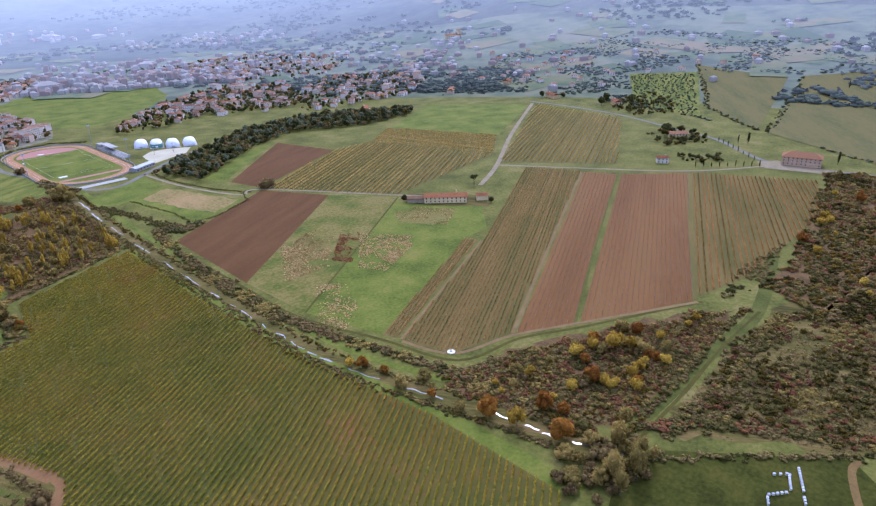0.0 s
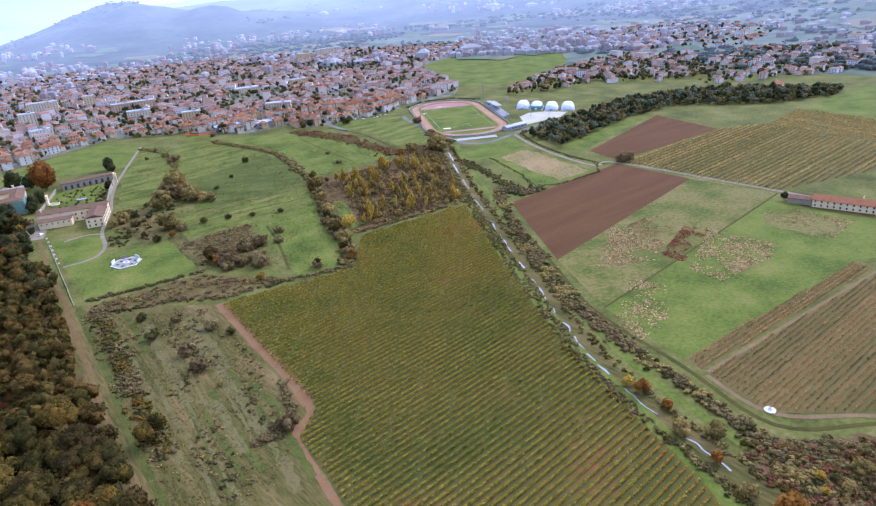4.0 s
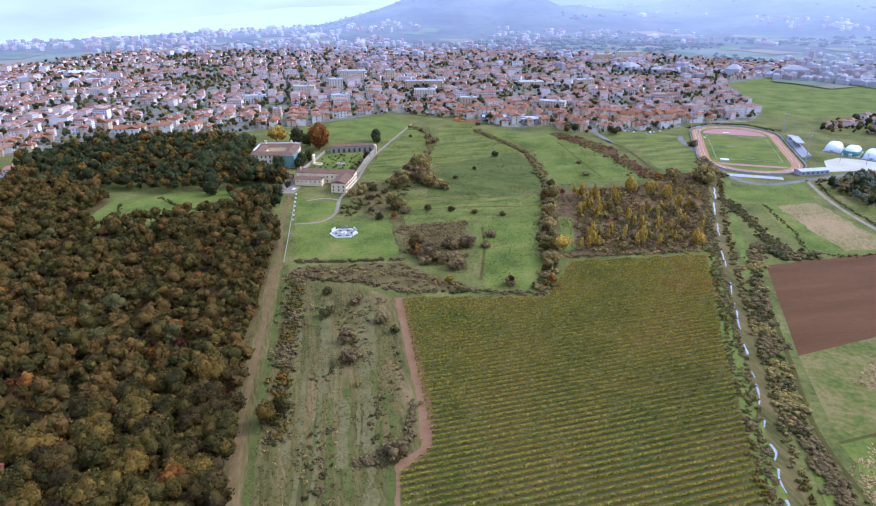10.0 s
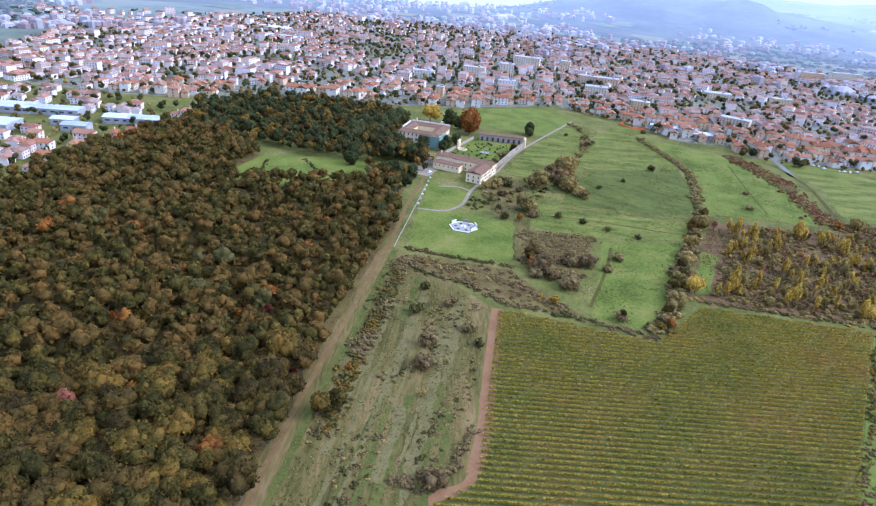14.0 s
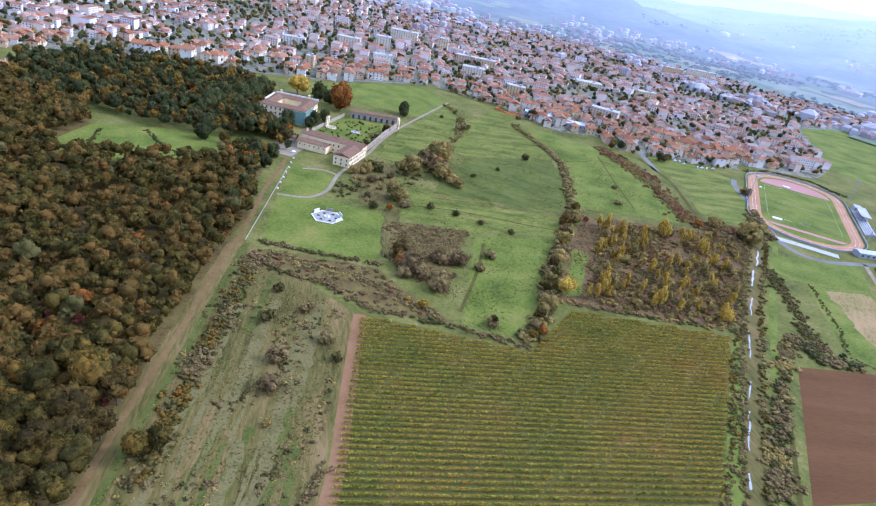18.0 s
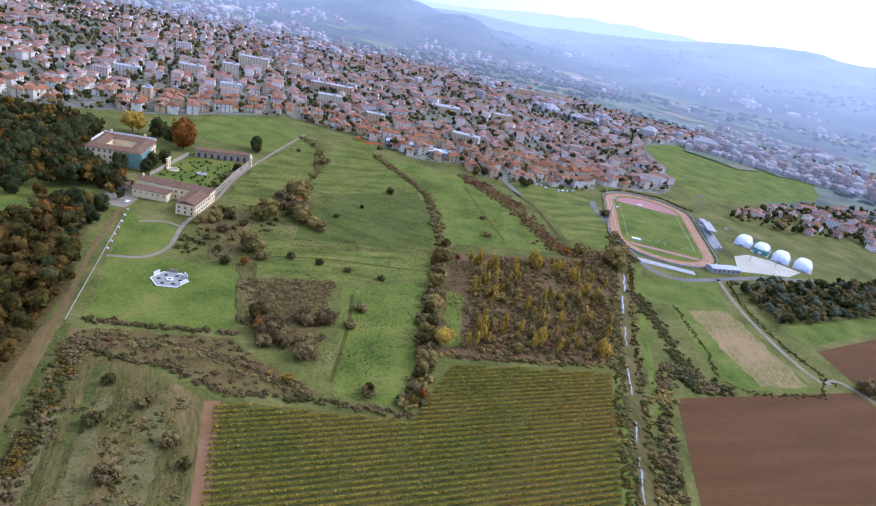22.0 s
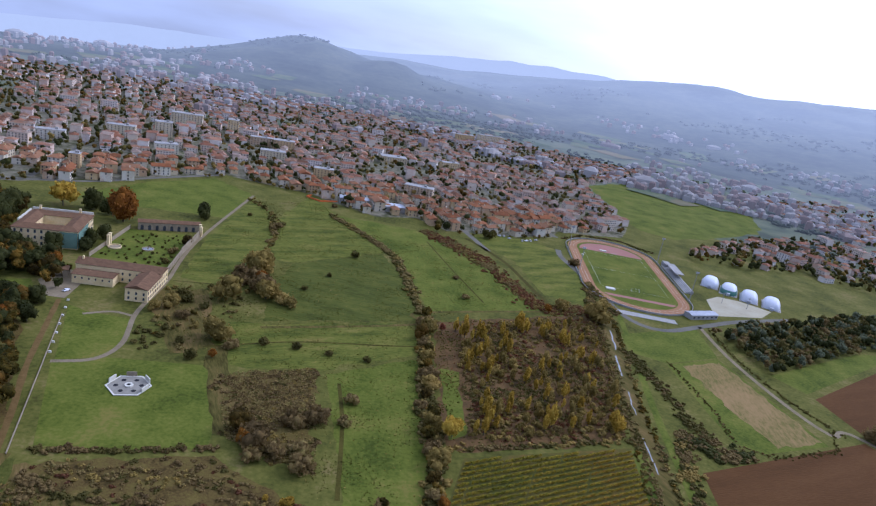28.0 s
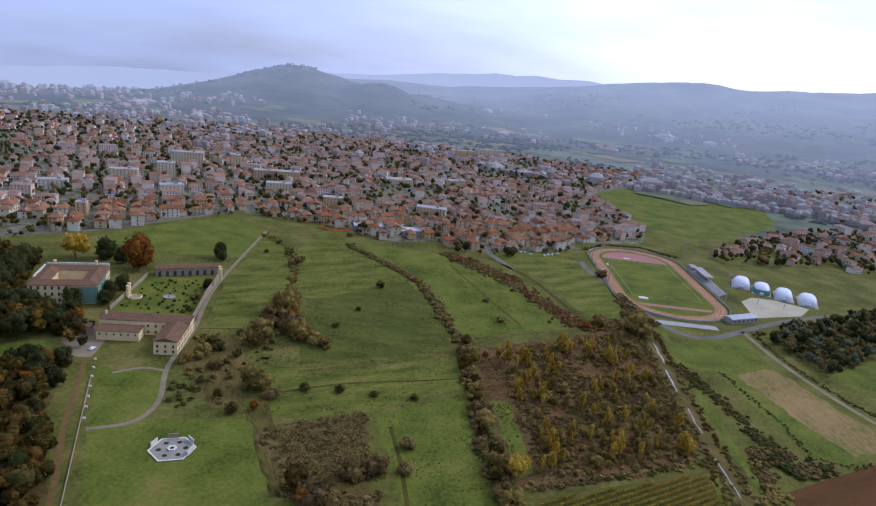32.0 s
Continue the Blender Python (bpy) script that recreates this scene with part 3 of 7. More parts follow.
def inside(x, y, poly):
    hit, j = False, len(poly) - 1
    for i in range(len(poly)):
        (xi, yi), (xj, yj) = poly[i], poly[j]
        if (yi > y) != (yj > y) and x < (xj - xi) * (y - yi) / (yj - yi) + xi:
            hit = not hit
        j = i
    return hit


def scatter(poly, gap, seed, jitter=0.8):
    """Uneven points over an area, about gap metres apart."""
    rnd = random.Random(seed)
    xs, ys = [p[0] for p in poly], [p[1] for p in poly]
    out, row = [], 0
    y = min(ys)
    while y < max(ys):
        x = min(xs) + (gap / 2 if row % 2 else 0)
        while x < max(xs):
            px, py = x + rnd.uniform(-0.5, 0.5) * gap * jitter, y + rnd.uniform(-0.5, 0.5) * gap * jitter
            if inside(px, py, poly):
                out.append((px, py))
            x += gap
        y += gap * 0.87
        row += 1
    return out


# ---- the ground, one sheet out to the ridges ----
def sheet(name, rings, material, label, category, parts=150):
    verts, faces = [], []
    for r in rings:
        for k in range(parts):
            a = 2 * math.pi * k / parts
            x, y = r * math.sin(a), -20 + r * math.cos(a)
            verts.append((x, y, ground_height(x, y)))
    for i in range(len(rings) - 1):
        for k in range(parts):
            j = (k + 1) % parts
            faces.append((i * parts + k, (i + 1) * parts + k, (i + 1) * parts + j, i * parts + j))
    me = from_arrays(name, verts, faces, material)
    me.polygons.foreach_set("use_smooth", [True] * len(me.polygons))
    me.update()
    ob = new(name, me)
    return tagged(ob, label, category, "", "structure")


NEAR = [0.5, 60, 130, 220, 330, 460, 600, 700] + [700 + 25 * k for k in range(1, 11)]
sheet("ground", NEAR, GRASS, "green valley floor of meadows and rough grass", "ground", 300)
# The sheets beyond 950 m emit light to stand for haze
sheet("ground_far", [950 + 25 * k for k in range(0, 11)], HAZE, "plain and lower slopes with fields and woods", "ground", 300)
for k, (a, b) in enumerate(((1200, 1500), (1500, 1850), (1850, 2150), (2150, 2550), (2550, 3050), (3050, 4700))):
    sheet("backdrop_plain" if k < 3 else "backdrop_hills", [a + (b - a) * i / (8 if k < 5 else 24) for i in range(9 if k < 5 else 25)], HAZE if k < 2 else HAZEHILL, "plain and wooded hills round the valley, blue haze painted as glow", "backdrop", 300)
# Flat glowing strip for hazy ridges; its skyline angles fit the camera's view
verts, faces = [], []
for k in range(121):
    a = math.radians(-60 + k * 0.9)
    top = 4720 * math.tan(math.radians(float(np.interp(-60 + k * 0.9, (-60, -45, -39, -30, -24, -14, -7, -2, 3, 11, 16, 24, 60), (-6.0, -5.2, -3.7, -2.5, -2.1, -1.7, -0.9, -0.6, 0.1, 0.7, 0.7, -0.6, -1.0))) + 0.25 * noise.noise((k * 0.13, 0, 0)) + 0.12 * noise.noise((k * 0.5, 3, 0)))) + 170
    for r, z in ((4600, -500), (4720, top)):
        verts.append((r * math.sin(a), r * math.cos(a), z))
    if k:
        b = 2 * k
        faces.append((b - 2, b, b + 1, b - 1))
tagged(new("backdrop_ridge", from_arrays("backdrop_ridge", verts, faces, RIDGE)), "blue ridges behind the hills, paled by painted haze glow", "backdrop", "", "structure")

# ---- fields, each with its own cover ----
V1 = [(-62, 178), (19, 194), (33, 247), (121, 275), (107, 160), (98, 60), (102, -35), (93, -112), (10, -112), (-22, 17), (-30, 40), (-21, 58)]
patch("field_vineyard", [(p[0] * 1.01, p[1] * 1.01) for p in V1], VINESOIL, "grassy soil between the vine rows")
patch("field_margin", [(121, 275), (129, 278), (114, 160), (105, 60), (109, -35), (103, -114), (93, -112), (102, -35), (98, 60), (107, 160)], LUSH, "green grass margin along the vineyard", 0.07)
patch("field_plough_near", [(154, 264), (139, 153), (305, 251), (278, 318)], PLOUGH, "dark brown freshly ploughed field")
patch("field_plough_far", [(278, 368), (284, 325), (431, 378), (418, 467)], PLOUGH, "brown ploughed strip beside golden vines")
patch("field_straw", [(139, 153), (134, 88), (337, 192), (305, 251)], STUBBLE, "worn green field with patches of pale straw")
patch("field_pasture_worn", ragged([(302, 164), (324, 162), (341, 128), (305, 110), (285, 145)], 5, 5), STUBBLE, "worn tan patch in the pasture", 0.07)
patch("field_pasture", [(134, 88), (142, 32), (289, 80), (317, 79), (365, 118), (337, 192)], LUSH, "bright green pasture beside the farmhouse")
patch("field_tan", [(183, 388), (230, 411), (249, 308), (200, 290), (186, 298)], LUSH, "green mown sports field with a worn side")
patch("field_tan_worn", ragged([(195, 389), (229, 406), (247, 311), (213, 299), (203, 335)], 4, 4), TANFIELD, "dry tan worn side of the field", 0.08)
patch("field_green", [(164, 431), (238, 467), (231, 413), (184, 390), (160, 400)], LUSH, "bright green field by the stadium road")
patch("field_east", [(262, 396), (379, 468), (412, 470), (276, 374)], LUSH, "green field below the dark copse")
VB = [(142, 32), (144, 22), (291, 70), (289, 80)]
VC = [(144, 19), (149, -12), (184, -26), (508, 92), (489, 147), (294, 66)]
BRC = [(187, -29), (216, -50), (517, 57), (506, 88)]
BRD = [(219, -52), (284, -95), (559, 0), (519, 53)]
VD = [(289, -95), (337, -112), (486, -129), (597, -109), (561, -2)]
VE = [(283, 318), (340, 197), (518, 206), (481, 368), (431, 376)]
VF = [(483, 368), (520, 208), (600, 254), (558, 406)]
GF = [(729, 471), (562, 408), (604, 256), (815, 335)]
VG = [(820, 326), (785, 168), (552, 72), (493, 181)]
for nm, poly, cover, lab in (("field_vines_old", VC, DRYVINE, "bare soil between yellowing vine rows"), ("field_vines_edge", VB, DRYVINE, "narrow strip of brown vineyard soil"),
                             ("field_young_vines", BRC, REDSOIL, "reddish bare field of young vines"), ("field_young_vines_wide", BRD, REDSOIL, "wide reddish bare field of young vines"),
                             ("field_vines_east", VD, DRYVINE, "grass and soil between brown vine rows"), ("field_golden_vines", VE, GOLDFIELD, "soil between golden vine rows"),
                             ("field_golden_vines_far", VF, GOLDFIELD, "soil between far golden vine rows"), ("field_upper", GF, LUSH, "green and brown upper field"),
                             ("field_vines_north", VG, GOLDFIELD, "soil between vine rows beside the white road")):
    patch(nm, poly, cover, lab)
SLOPE = (((795, -6), (917, 92), (1240, 215), (1180, 40)), ((788, -21), (690, -146), (1010, -260), (1330, -160), (1200, 20)), ((837, 77), (885, 190), (1120, 300), (1180, 190)))
patch("field_hill_gold", SLOPE[0], GOLDFIELD, "golden vineyard climbing the hillside", 0.4, step=60)
patch("field_hill_gold_wide", SLOPE[1], GOLDFIELD, "wide golden vineyard on the slope", 0.4, step=60)
patch("field_olives", SLOPE[2], MEADOW, "olive grove ground on the hillside", 0.4, step=60)
patch("meadow_strip", ragged([(-38, 308), (-16, 200), (18, 205), (13, 342)], 3), LUSH, "bright mown meadow strip", 0.05, category="meadow")
patch("meadow_middle", ragged([(-100, 352), (-84, 357), (10, 394), (12, 346), (-40, 312), (-92, 300), (-106, 315)], 5), MEADOW, "tussocky green meadow with old terraces", 0.045, category="meadow")
patch("meadow_plot", ragged([(-84, 362), (-90, 420), (-86, 470), (-20, 530), (-2, 480), (8, 440), (11, 398)], 3), DARKMEADOW, "dark green young crop on the meadow", 0.05, category="meadow")
patch("meadow_upper", ragged([(-112, 470), (-124, 570), (-108, 690), (-76, 640), (-30, 565), (-20, 532), (-86, 472)], 4), MEADOW, "upper green meadow below the town", 0.045, category="meadow")
patch("meadow_east", ragged([(-72, 632), (-30, 575), (-4, 530), (8, 470), (18, 416), (106, 452), (70, 552), (18, 622)], 4), LUSH, "smooth green meadow between hedges", 0.045, category="meadow")
patch("meadow_stadium", ragged([(60, 640), (104, 570), (116, 490), (150, 480), (164, 560), (156, 640), (110, 660)], 4), MEADOW, "small green meadow beside the stadium", 0.045, category="meadow")
patch("meadow_villa", ragged([(-150, 410), (-160, 500), (-158, 640), (-128, 600), (-116, 560), (-106, 460), (-108, 400)], 4), MEADOW, "green slope beside the garden wall", 0.062, category="meadow")
patch("meadow_park", ragged([(-300, 550), (-160, 560), (-164, 660), (-214, 700), (-262, 640)], 5), LUSH, "green park slope behind the villa", 0.045, category="meadow")
ribbon("ditch_meadow", [(-152, 402), (-120, 408), (-106, 410)], 1.4, MUD, "thin dark ditch across the slope", 0.09, category="ditch")
ribbon("ditch_terrace", [(-106, 318), (-60, 340), (-10, 352), (12, 358)], 1.6, MUD, "dark terrace ditch across the meadow", 0.09, category="ditch")
ribbon("ditch_bright", [(-30, 300), (-24, 262), (-20, 210)], 2.0, MUD, "brown furrow through the meadow", 0.1, category="ditch")
ribbon("ditch_east", [(20, 590), (40, 520), (62, 450)], 1.4, MUD, "thin weedy ditch in the smooth meadow", 0.09, category="ditch")
patch("meadow_rough", ragged([(-158, 380), (-130, 398), (-100, 322), (-120, 305)], 6, 6), ROUGHG, "rough brown grass beside the gravel lane", 0.07, category="meadow")
patch("meadow_rough", ragged([(-107, 321), (-94, 322), (-68, 246), (-78, 242)], 3, 6), ROUGHG, "brown strip between the lawn and the brambles", 0.075, category="meadow")
LAWN = [(-166, 281), (-140, 219), (-108, 224), (-77, 231), (-79, 252), (-97, 299), (-145, 293)]
patch("lawn", LAWN, LUSH, "mown lawn round the white stone artwork", category="lawn")
patch("lawn_annex", [(-166, 284), (-148, 292), (-145, 309), (-153, 338), (-178, 340), (-190, 345)], LUSH, "lawn inside the loop path", category="lawn")
SCRUB = [(-148, 202), (-137, 209), (-64, 178), (-24, 57), (-31, 38), (-22, 10), (0, -60), (-60, -60), (-80, 16)]
patch("field_scrub", SCRUB, ROUGHG, "rough overgrown field with old furrows", 0.056)
patch("field_brambles", ragged([(-91, 294), (-44, 312), (-30, 222), (-72, 240)], 9), SCRUBSOIL, "dark bramble ground", 0.06)
POP = [(24, 400), (21, 317), (25, 258), (33, 253), (122, 284), (155, 440), (148, 462)]
patch("field_bramble_strip", ragged([(-136, 207), (-111, 217), (-74, 227), (-40, 207), (-20, 199), (-60, 187), (-88, 194), (-118, 193)], 3), SCRUBSOIL, "brown bramble strip between the hedges", 0.07)
patch("field_poplars", ragged(POP, 6), RUSSETSOIL, "brown ground under the young poplar scrub")
patch("field_poplar_glade", ragged([(24, 335), (35, 332), (36, 268), (27, 262)], 3), LUSH, "narrow green glade beside the poplars", 0.09)
patch("field_wild", ragged([(122, -26), (141, -24), (176, -37), (271, -100), (286, -118), (225, -122), (186, -116), (148, -112), (126, -96)], 7), RUSSETSOIL, "brown scrubland ground")
patch("field_thicket_slope", ragged([(330, -125), (420, -130), (500, -120), (639, -114), (634, -193), (505, -204), (323, -203), (308, -160)], 12), RUSSETSOIL, "brown ground under the wild slope trees", 0.06)
patch("field_rough_slope", ragged([(150, -121), (292, -138), (330, -142), (480, -140), (560, -240), (400, -330), (200, -260), (186, -200)], 8), ROUGHG, "rough grass slope with bushes", 0.04)
patch("field_corner_meadow", [(132, -116), (180, -193), (131, -240), (60, -200), (97, -125)], CORNERGRASS, "grazed corner meadow, its green darkened for lens vignetting")
patch("field_park", [(-302, 242), (-326, 266), (-334, 304), (-300, 332), (-226, 372), (-212, 352), (-240, 290), (-272, 256)], LUSH, "green clearing in the wood", 0.07)
patch("field_town", ragged([(300, 806), (348, 778), (466, 862), (560, 960), (640, 1200), (465, 1262), (312, 1098)], 12, 25), LUSH, "green field at the edge of the town")

# ---- roads, paths, canal ----
CANAL = [(163, 482), (150, 400), (136, 318), (124, 222), (114, 140), (106, 60), (107, 10), (118, -51), (122, -90), (128, -120)]
ribbon("canal_bank", CANAL, 13, ROUGHG, "muddy reed bank of the canal", 0.06, category="bank")
bits = smooth_line([Vector(p) for p in CANAL], 16)
rw = random.Random(2)
k = 0
while k < len(bits) - 4:
    n = rw.choice((2, 3, 4, 6, 7))
    o = rw.uniform(-0.7, 0.7)
    ribbon("water", [(x + o + rw.uniform(-0.7, 0.7), y) for x, y in bits[k:k + n]], rw.uniform(0.5, 1.0), WATER, "reflecting stretch of canal water, sky's white in its colour", 0.12, category="water", jitter=0.8)
    k += n + rw.choice((0, 1, 2, 3))
ribbon("path_canal", [(x + 14, y + 4) for x, y in CANAL[:-1]], 4.5, LUSH, "grass track along the canal", 0.09, category="path")
ribbon("path_red", [(-31, 44), (-28, 30), (-22, 8), (-8, -44)], 3.2, REDEARTH, "narrow red earth path below the bend", 0.1, category="path", jitter=0.5)
ribbon("path_red", [(-24, 66), (-23, 56), (-29, 46), (-31, 42)], 4.0, REDEARTH, "worn earth at the bend of the path", 0.095, category="path", jitter=0.8)
ribbon("path_red", [(-62, 179), (-43, 124), (-30, 88), (-23, 62)], 6.2, REDEARTH, "red earth path beside the vineyard", 0.1, category="path")
ribbon("path_wood", [(-150, 212), (-146, 196), (-120, 121), (-100, 60), (-80, 6), (-58, -60)], 11, ROUGHG, "grassy ride along the wood", 0.07, category="path")
ribbon("track_wood", [(-150, 212), (-146, 196), (-120, 121), (-100, 60), (-80, 6), (-58, -60)], 2.4, TRACKDIRT, "worn dirt track along the wood", 0.12, category="path", jitter=0.3)
ribbon("path_loop", [(-167, 282), (-150, 290), (-145, 309), (-152, 340), (-154, 360), (-155, 398), (-164, 486), (-161, 655)], 2.8, DIRT, "pale gravel lane past the annex", 0.1, category="path")
ribbon("track_drive", [(-150, 212), (-160, 240), (-174, 275), (-187, 315), (-198, 350)], 2.8, TRACKDIRT, "brown earth drive beside the lawn wall", 0.1, category="path", jitter=0.3)
ribbon("path_cross", [(-152, 342), (-165, 344), (-178, 336)], 2.2, DIRT, "faint gravel path across the lawn", 0.11, category="path")
ribbon("road_stadium", [(160, 640), (158, 612), (166, 565), (172, 512), (182, 464), (206, 452), (246, 474), (290, 500), (360, 530)], 6, TARMAC, "grey asphalt road round the stadium", 0.1)
ribbon("road_field", [(243, 472), (241, 417), (247, 361), (259, 322), (281, 319), (343, 193), (364, 150)], 3.5, DIRT, "farm road between the fields", 0.1)
ribbon("road_white", [(410, 150), (480, 177), (620, 246), (819, 333)], 5, DIRT, "straight pale gravel road between vineyards", 0.1, follow=True)
ribbon("road_cross", [(480, 178), (519, 94), (566, 3), (626, -56)], 4, DIRT, "pale cross road along the vineyards", 0.12, follow=True)
ribbon("road_hill", [(834, 345), (824, 264), (800, 171), (744, 67), (720, 20), (648, -50), (640, -104), (645, -148), (625, -215), (560, -330)], 6, TARMAC, "country road at the foot of the hill", 0.14, follow=True)
ribbon("path_meadow", [(-83, 352), (12, 392), (15, 413), (156, 470)], 3, ROUGHG, "worn grass path across the meadows", 0.08, category="path")
ribbon("track_corner", [(181, -196), (172, -194), (150, -200), (128, -210)], 3.0, TRACKDIRT, "pale track beside the corner meadow", 0.1, category="path")
ribbon("lane_scrub", [(142, -112), (178, -117), (236, -123), (292, -130), (388, -117)], 8, ROUGHGREEN, "grassy lane through the scrub", 0.09, category="path")
ribbon("ditch_fields", [(146, 264), (134, 150), (128, 88), (138, 28), (146, -19), (184, -33), (217, -56), (286, -100)], 2.2, MUD, "dark ditch round the fields", 0.1, category="ditch")


rs = random.Random(91)
for k in range(22):
    f, o = rs.uniform(0.12, 0.92), rs.uniform(0.0, 0.6)
    ax, ay, bx, by = -140 + 76 * f, 196 - 14 * f, -64 + 42 * f, -20 + 40 * f
    p0, p1 = o, min(1.0, o + rs.uniform(0.2, 0.55))
    ribbon("furrow", [(ax + (bx - ax) * t + rs.uniform(-1.2, 1.2), ay + (by - ay) * t) for t in (p0, (p0 * 2 + p1) / 3, (p0 + 2 * p1) / 3, p1)], rs.uniform(1.4, 4.5), (ROUGHGREEN, ROUGHDRY, ROUGHDRY)[k % 3], "overgrown furrow of grass and weeds", 0.075 + 0.003 * k, category="furrow", jitter=1.2)
ribbon("ditch_lane", [(141, -119), (189, -123), (236, -125), (292, -131)], 2.0, MUD, "dark weedy ditch beside the lane", 0.12, category="ditch", jitter=0.6)
ribbon("verge_wood", [(-143, 210), (-139, 196), (-113, 121), (-93, 60), (-73, 6), (-51, -60)], 3.5, ROUGHGREEN, "green grass verge along the ride", 0.085, category="verge", jitter=0.8)
ribbon("verge_wood", [(-154, 208), (-150, 194), (-125, 120), (-105, 60), (-85, 6), (-63, -60)], 3.0, SCRUBSOIL, "brown leaf litter along the wood's edge", 0.085, category="verge", jitter=0.8)


# ---- vines ----
def vineyard(label, poly, slope, gap, leaf, thick, height, density, group, lean=0.0):
    """Vine rows clipped to the field's outline, each row a part of the vineyard."""
    v = thing("vineyard", label, "vineyard", group)
    d = np.array((math.cos(slope), math.sin(slope)))
    nrm = np.array((-d[1], d[0]))
    P = np.array(poly, float)
    lo, hi = (P @ nrm).min(), (P @ nrm).max()
    c = lo + gap * 0.6
    while c < hi:
        cuts = []
        for a, b in zip(P, np.roll(P, -1, 0)):
            fa, fb = a @ nrm - c, b @ nrm - c
            if (fa > 0) != (fb > 0):
                cuts.append((a + (b - a) * fa / (fa - fb)) @ d)
        cuts.sort()
        for s, e in zip(cuts[::2], cuts[1::2]):
            if e - s < 6:
                continue
            n = int((e - s) * density)
            u = rng.uniform(s + 1, e - 1, n)
            gapy = np.sin(u * 0.9 + c * 3.1) + np.sin(u * 0.37 + c * 1.7) > -1.8
            u = u[gapy]
            w = c + rng.normal(0, thick * 0.5, len(u))
            z = height * rng.uniform(0.35, 1.0, len(u))
            xy = u[:, None] * d + w[:, None] * nrm
            zz = z + np.array([ground_height(*p) for p in xy[::40]]).mean() if lean else z
            tagged(part("vine_row", quads("vine_row", tufts(np.c_[xy, zz], 0.24 * (1 + thick), 0.2), leaf), None, v), kind="stuff")
        c += gap
    return v


vineyard("large vineyard turning yellow and russet", V1, 0.455, 3.1, VINE, 0.3, 1.7, 15.0, "vineyards")
vineyard("vineyard of browning rows on bare soil", VC, 0.39, 2.5, VINEDRY, 0.28, 1.5, 5, "vineyards")
vineyard("narrow dark strip of vines", VB, 0.36, 2.2, VINEDRY, 0.28, 1.4, 4.5, "vineyards")
vineyard("young vines staked on reddish soil", BRC, 0.355, 3.2, STAKE, 0.12, 0.9, 1.6, "vineyards")
vineyard("wide field of young staked vines", BRD, 0.35, 3.2, STAKE, 0.12, 0.9, 1.6, "vineyards")
vineyard("brown vineyard by the country villa", VD, 0.33, 4.0, VINEDRY, 0.5, 1.6, 8, "vineyards")
vineyard("golden vineyard behind the farmhouse", VE, 0.415, 5.0, VINEGOLD, 0.6, 1.7, 8, "vineyards")
vineyard("far golden vineyard below the wood", VF, -1.46, 6.0, VINEGOLD, 0.6, 1.7, 8, "vineyards")
vineyard("vineyard beside the straight white road", VG, 0.33, 5.0, VINEGOLD, 0.55, 1.7, 8, "vineyards")


# ---- trees ----
def crown_mesh(name, leaf, rx, rz, n, lobes, size):
    lb = lobes_of(lobes)
    sq = np.array((rx, rx, rz))
    return leafy(name, core(lb[0] * sq, lb[1] * 0.88, sq, BALL2 if rx > 3.9 else BALL1), tufts(crown_points(n, rx, rz, lb), size), leaf)


def trunk_mesh(h, r, limbs=5):
    """A tapered trunk with limbs that lean out into the crown."""
    bm = bmesh.new()
    def limb(a, b, r0, r1):
        a, b = Vector(a), Vector(b)
        q = (b - a).to_track_quat("Z", "Y").to_matrix()
        rings = [[bm.verts.new(p + q @ Vector((math.cos(k * 1.2566) * rr, math.sin(k * 1.2566) * rr, 0))) for k in range(5)] for p, rr in ((a, r0), (b, r1))]
        for k in range(5):
            bm.faces.new((rings[0][k], rings[0][(k + 1) % 5], rings[1][(k + 1) % 5], rings[1][k]))
    limb((0, 0, -0.3), (0.1, 0.05, h * 0.55), r, r * 0.65)
    limb((0.1, 0.05, h * 0.55), (0.0, 0.2, h), r * 0.65, r * 0.25)
    for k in range(limbs):
        a = k * 2.4
        z = h * (0.45 + 0.1 * (k % 3))
        limb((0.05, 0, z), (math.cos(a) * h * 0.32, math.sin(a) * h * 0.32, z + h * 0.3), r * 0.4, r * 0.12)
    return mesh_of(bm, "trunk", BARK)


KINDS = {}


def tree_kind(key, leaf, h, rx, rz, n, lobes, size, trunk=None, variants=3, label="", category="tree", name="tree"):
    """Several shapes of one kind of tree: crown height over ground h, crown radii rx and rz."""
    tm = trunk_mesh(h, 0.035 * h + 0.05) if trunk is None else trunk
    KINDS[key] = [(tm, crown_mesh("crown", leaf, rx * s, rz * s, n, lobes, size), h * s) for s in np.linspace(0.88, 1.12, variants)], label, category, name


tree_kind("oak", OAK, 7.6, 5.6, 5.2, 900, 13, 0.42, variants=4, label="russet autumn oak in the wood", name="oak_tree")
tree_kind("olive_oak", OLIVEOAK, 7.6, 5.6, 5.4, 900, 13, 0.42, variants=4, label="olive green oak turning yellow in autumn", name="oak_tree")
tree_kind("dark", DARKLEAF, 6.5, 5.2, 6.0, 800, 13, 0.5, variants=3, label="dark evergreen tree in the park", name="evergreen_tree")
